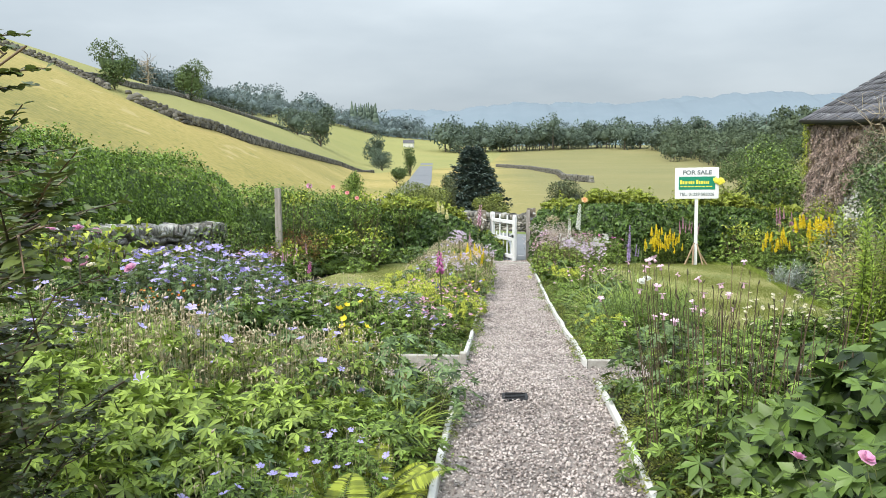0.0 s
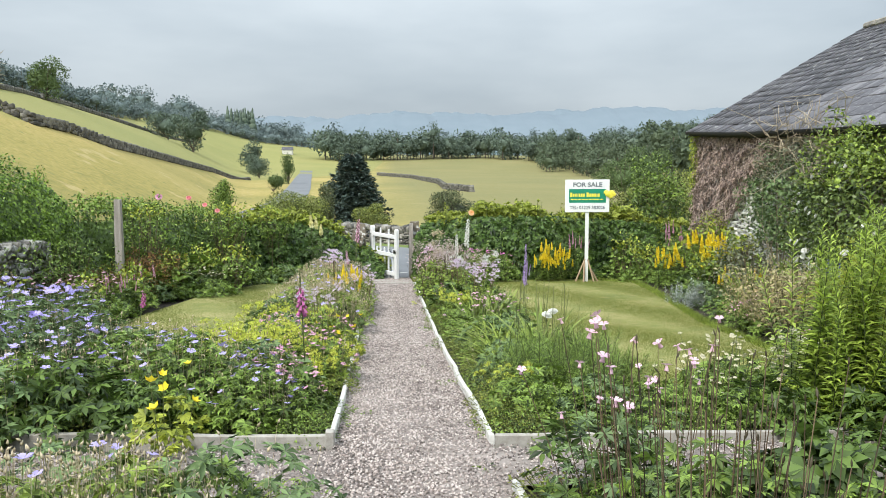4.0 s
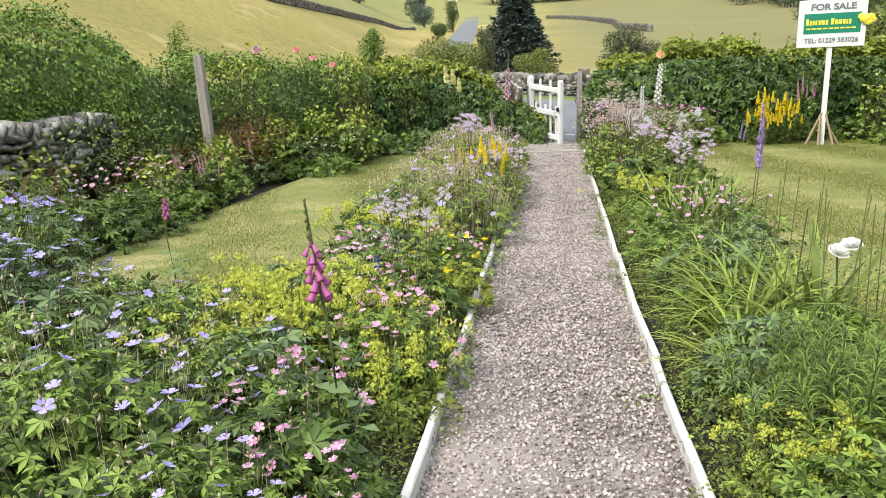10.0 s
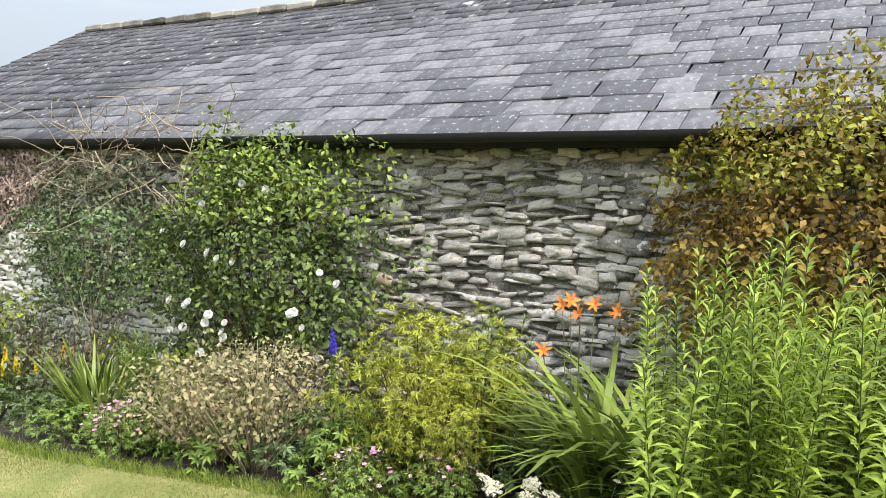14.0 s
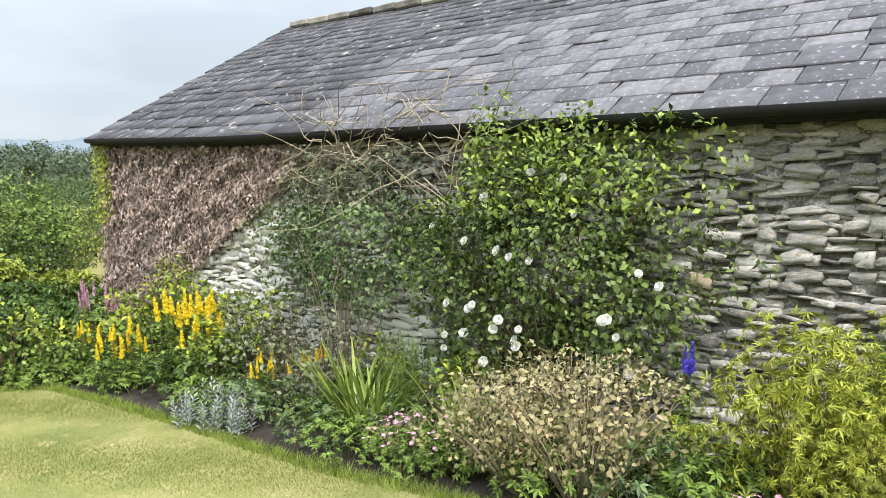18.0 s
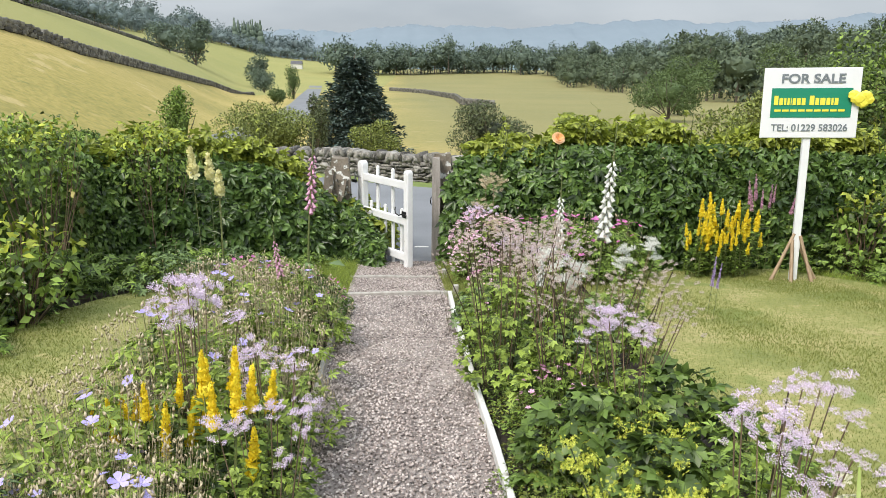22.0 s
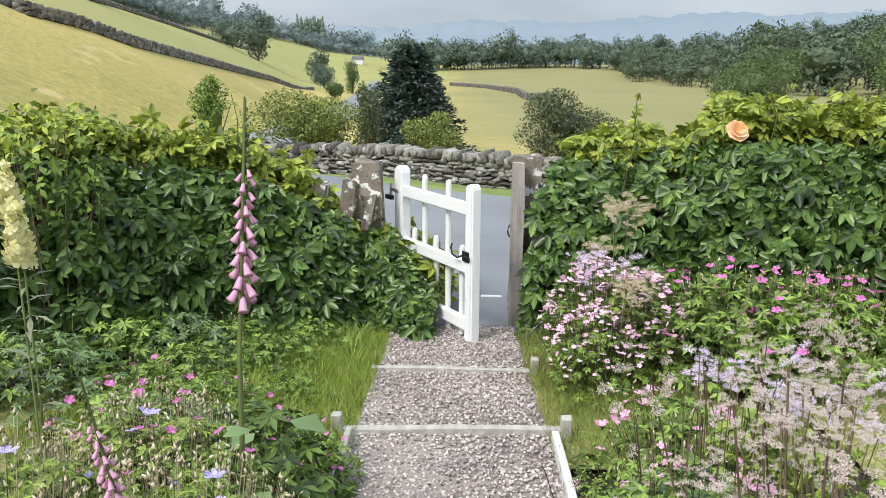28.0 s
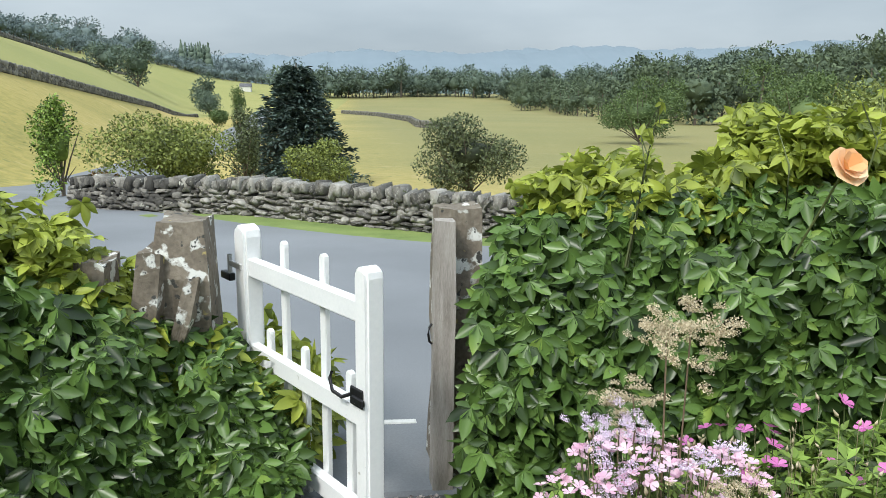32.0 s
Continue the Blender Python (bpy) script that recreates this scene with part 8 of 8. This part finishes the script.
stones_on(wall_face, course_specs(3.2, 19.1, lambda y, z: not white_zone(y, z) and not (y > 15.5 and z > 0.6)), "stone", 300, (6.2, 8.0, 1.1))
stones_on(wall_face, course_specs(11.8, 17.0, white_zone), "stone_white", 120, (6.9, 13.8, 0.7))

SLATES = []
for k in range(6):
    r = random.Random(60 + k)
    n = 5
    lo = [r.uniform(-0.03, 0.03) if r.random() < 0.5 else 0 for _ in range(n)]
    V = [(i / (n - 1) - 0.5 + (0.015 * r.uniform(-1, 1)), lo[i], 0.5) for i in range(n)] + [(i / (n - 1) - 0.5, 1.0, 0.5) for i in range(n)]
    V += [(x, y, -0.5) for x, y, _ in V]
    F = []
    for i in range(n - 1):
        F += [(i, i + 1, n + i + 1, n + i), (2 * n + i, 3 * n + i, 3 * n + i + 1, 2 * n + i + 1), (i, 2 * n + i, 2 * n + i + 1, i + 1), (n + i, n + i + 1, 3 * n + i + 1, 3 * n + i)]
    F += [(0, n, 3 * n, 2 * n), (n - 1, 3 * n - 1, 4 * n - 1, 2 * n - 1)]
    SLATES.append((np.array(V, float), np.array(F)))
slope = math.atan2(2.55, 4.14)
total = math.hypot(2.55, 4.14)
s, row, specs = -0.05, 0, []
while s < total - 0.1:
    expo = 0.345 - 0.155 * max(0.0, min(1, s / total)) ** 0.8
    y = 0.1 + RNG.uniform(0, 0.3)
    while y < 19.3:
        w = RNG.uniform(0.26, 0.52) * (1 - 0.35 * s / total)
        w = min(w, 19.42 - y)
        specs.append((y + w / 2, s, w, expo, row))
        y += w
    s += expo; row += 1
specs.sort(key=lambda q: (q[0] - 9.0) ** 2 * 0.5 + (q[1] - 1.0) ** 2 * 3)
data, rest = {}, []
for i, (y, s, w, expo, row) in enumerate(specs):
    k = int(RNG.integers(0, 6))
    u = -0.26 + s * math.cos(slope)
    x, yy = barn_xy(u, y)
    p = Vector((x, yy, eave_z(y) + 0.0 + s * math.sin(slope) + 0.022 + RNG.normal() * 0.003))
    # along the wall, up the slope, out of the roof
    ax = Vector((BK, 0.99, 0.0165)).normalized(); up = Vector((0.99 * math.cos(slope), -0.14 * math.cos(slope), math.sin(slope))).normalized()
    nz = up.cross(ax).normalized() * -1
    if nz.z < 0:
        nz = -nz
    tip = radians(2.2 + RNG.normal() * 0.7)
    up2 = (up * math.cos(tip) - nz * math.sin(tip)).normalized(); nz2 = (nz * math.cos(tip) + up * math.sin(tip)).normalized()
    tw = radians(RNG.normal() * 1.3)
    ax2 = (ax * math.cos(tw) + up2 * math.sin(tw)).normalized(); up3 = (up2 * math.cos(tw) - ax * math.sin(tw)).normalized()
    m = Matrix((ax2 * (w - 0.009), up3 * (expo * 1.25), nz2 * 0.026)).transposed().to_4x4()
    m.translation = p - Vector(barn.location)
    if i < 300:
        if k not in data:
            o = mk("slate", SLATES[k][0], SLATES[k][1], "slate", parent=roof); data[k] = o
        else:
            o = data[k].copy(); scene.collection.objects.link(o)
        o.matrix_basis = m
    else:
        A = np.array(m)
        rest.append((SLATES[k][0] @ A[:3, :3].T + A[:3, 3], SLATES[k][1]))
V, F = pile(rest)
tagged(mk("joined_slatework", V, F, "slate", parent=roof), kind="stuff")
for k in range(32):
    y = 0.3 + k * 0.6
    x, yy = barn_xy(3.9, y)
    o = part("ridge_stone", box_bm(-0.17, 0.17, -0.29, 0.29, -0.06, 0.07, 0.03, 0.012), "drystone", roof)
    o.location = Vector((x, yy, eave_z(y) + 2.58)) - Vector(barn.location)
    o.rotation_euler = (0, RNG.normal() * 0.03, radians(BRZ) + RNG.normal() * 0.02)

# ---- turf and gravel ----
def blades(name, label, n, sampler, h0, h1, w, material):
    P = np.array([sampler() for _ in range(n)])
    z = land(P[:, 0], P[:, 1]) + 0.02
    a = RNG.uniform(0, 6.3, n); h = RNG.uniform(h0, h1, n)
    lean = RNG.normal(size=(n, 2)) * 0.5
    dx, dy = np.cos(a) * w / 2, np.sin(a) * w / 2
    V = np.stack([np.stack([P[:, 0] - dx, P[:, 1] - dy, z - 0.004], 1), np.stack([P[:, 0] + dx, P[:, 1] + dy, z - 0.004], 1), np.stack([P[:, 0] + lean[:, 0] * h, P[:, 1] + lean[:, 1] * h, z + h], 1)], 1).reshape(-1, 3)
    tagged(mk(name, V, np.arange(3 * n).reshape(-1, 3), material), label, "grass", "", "stuff")


def fast_inside(n, lo, hi, left, right):
    y = RNG.uniform(lo, hi, n)
    a = np.interp(y, [p for p, _ in left], [q for _, q in left]); b = np.interp(y, [p for p, _ in right], [q for _, q in right])
    return iter(np.stack([RNG.uniform(0, 1, n) * (b - a) + a, y], 1))


for n, lo, hi, A, B in ((190000, 6.2, 18.6, LAWN_R_IN, LAWN_R_OUT), (75000, 7.5, 18.6, LAWN_L_IN, LAWN_L_OUT)):
    it = fast_inside(n, lo, hi, A, B)
    blades("lawn_grass", "short mown grass blades, green to straw-yellow", n, lambda: next(it), 0.008, 0.021, 0.007, "grass")
for n, A, B in ((17000, [(16.6, -2.3), (19.0, -1.6)], [(16.6, -0.49), (19.0, -0.49)]), (8000, [(16.6, 0.52), (19, 0.52)], [(16.6, 1.9), (19, 1.3)])):
    it = fast_inside(n, 16.6, 19.0, A, B)
    blades("rough_grass", "longer rough grass by the gate", n, lambda: next(it), 0.04, 0.13, 0.006, "grass_lush" if n > 9000 else "grass")
it = fast_inside(9000, 6.4, 18.4, [(y, x - 0.10) for y, x in LAWN_R_OUT], [(y, x + 0.06) for y, x in LAWN_R_OUT])
blades("lawn_edge_grass", "longer grass along the lawn edge", 9000, lambda: next(it), 0.04, 0.10, 0.007, "grass_lush")
OCT = (np.array([(0.5, 0.05, 0), (-0.5, -0.04, 0.04), (0.04, 0.42, -0.03), (-0.05, -0.42, 0.02), (0.03, 0.02, 0.33), (0, 0, -0.33)]), np.array([(0, 2, 4), (2, 1, 4), (1, 3, 4), (3, 0, 4), (2, 0, 5), (1, 2, 5)]))
gx, gy = [], []
n = 66000
gx.append(RNG.uniform(-0.49, 0.51, n)); gy.append(-0.2 + 19.5 * RNG.uniform(0, 1, n))
gx.append(RNG.uniform(-3.4, -0.49, 4200)); gy.append(RNG.uniform(4.32, 5.42, 4200))
gx.append(RNG.uniform(0.5, 3.0, 2600)); gy.append(RNG.uniform(4.62, 5.38, 2600))
gx, gy = np.concatenate(gx), np.concatenate(gy)
V, F = inst(OCT, frames_of(RNG.normal(size=(len(gx), 3)) * (1, 1, 0.35), RNG.normal(size=len(gx)) * 0.5), RNG.uniform(0.012, 0.027, len(gx)), np.stack([gx, gy, land(gx, gy) + 0.026 + RNG.uniform(-0.004, 0.006, len(gx))], 1))
tagged(mk("gravel_stones", V, F, "pebble"), "loose pinkish-grey gravel chips", "gravel", "", "stuff")
drain = empty("drain_cover", "small dark iron drain cover in the gravel", "drain", at=(-0.09, 4.2, land1(0, 4.2) + 0.03))
part("frame", box_bm(-0.09, 0.09, -0.07, 0.07, -0.03, 0.008, 0.006), "iron", drain)
for k in range(4):
    part("bar", box_bm(-0.07, 0.07, -0.05 + k * 0.03, -0.036 + k * 0.03, 0.006, 0.014), "iron", drain)
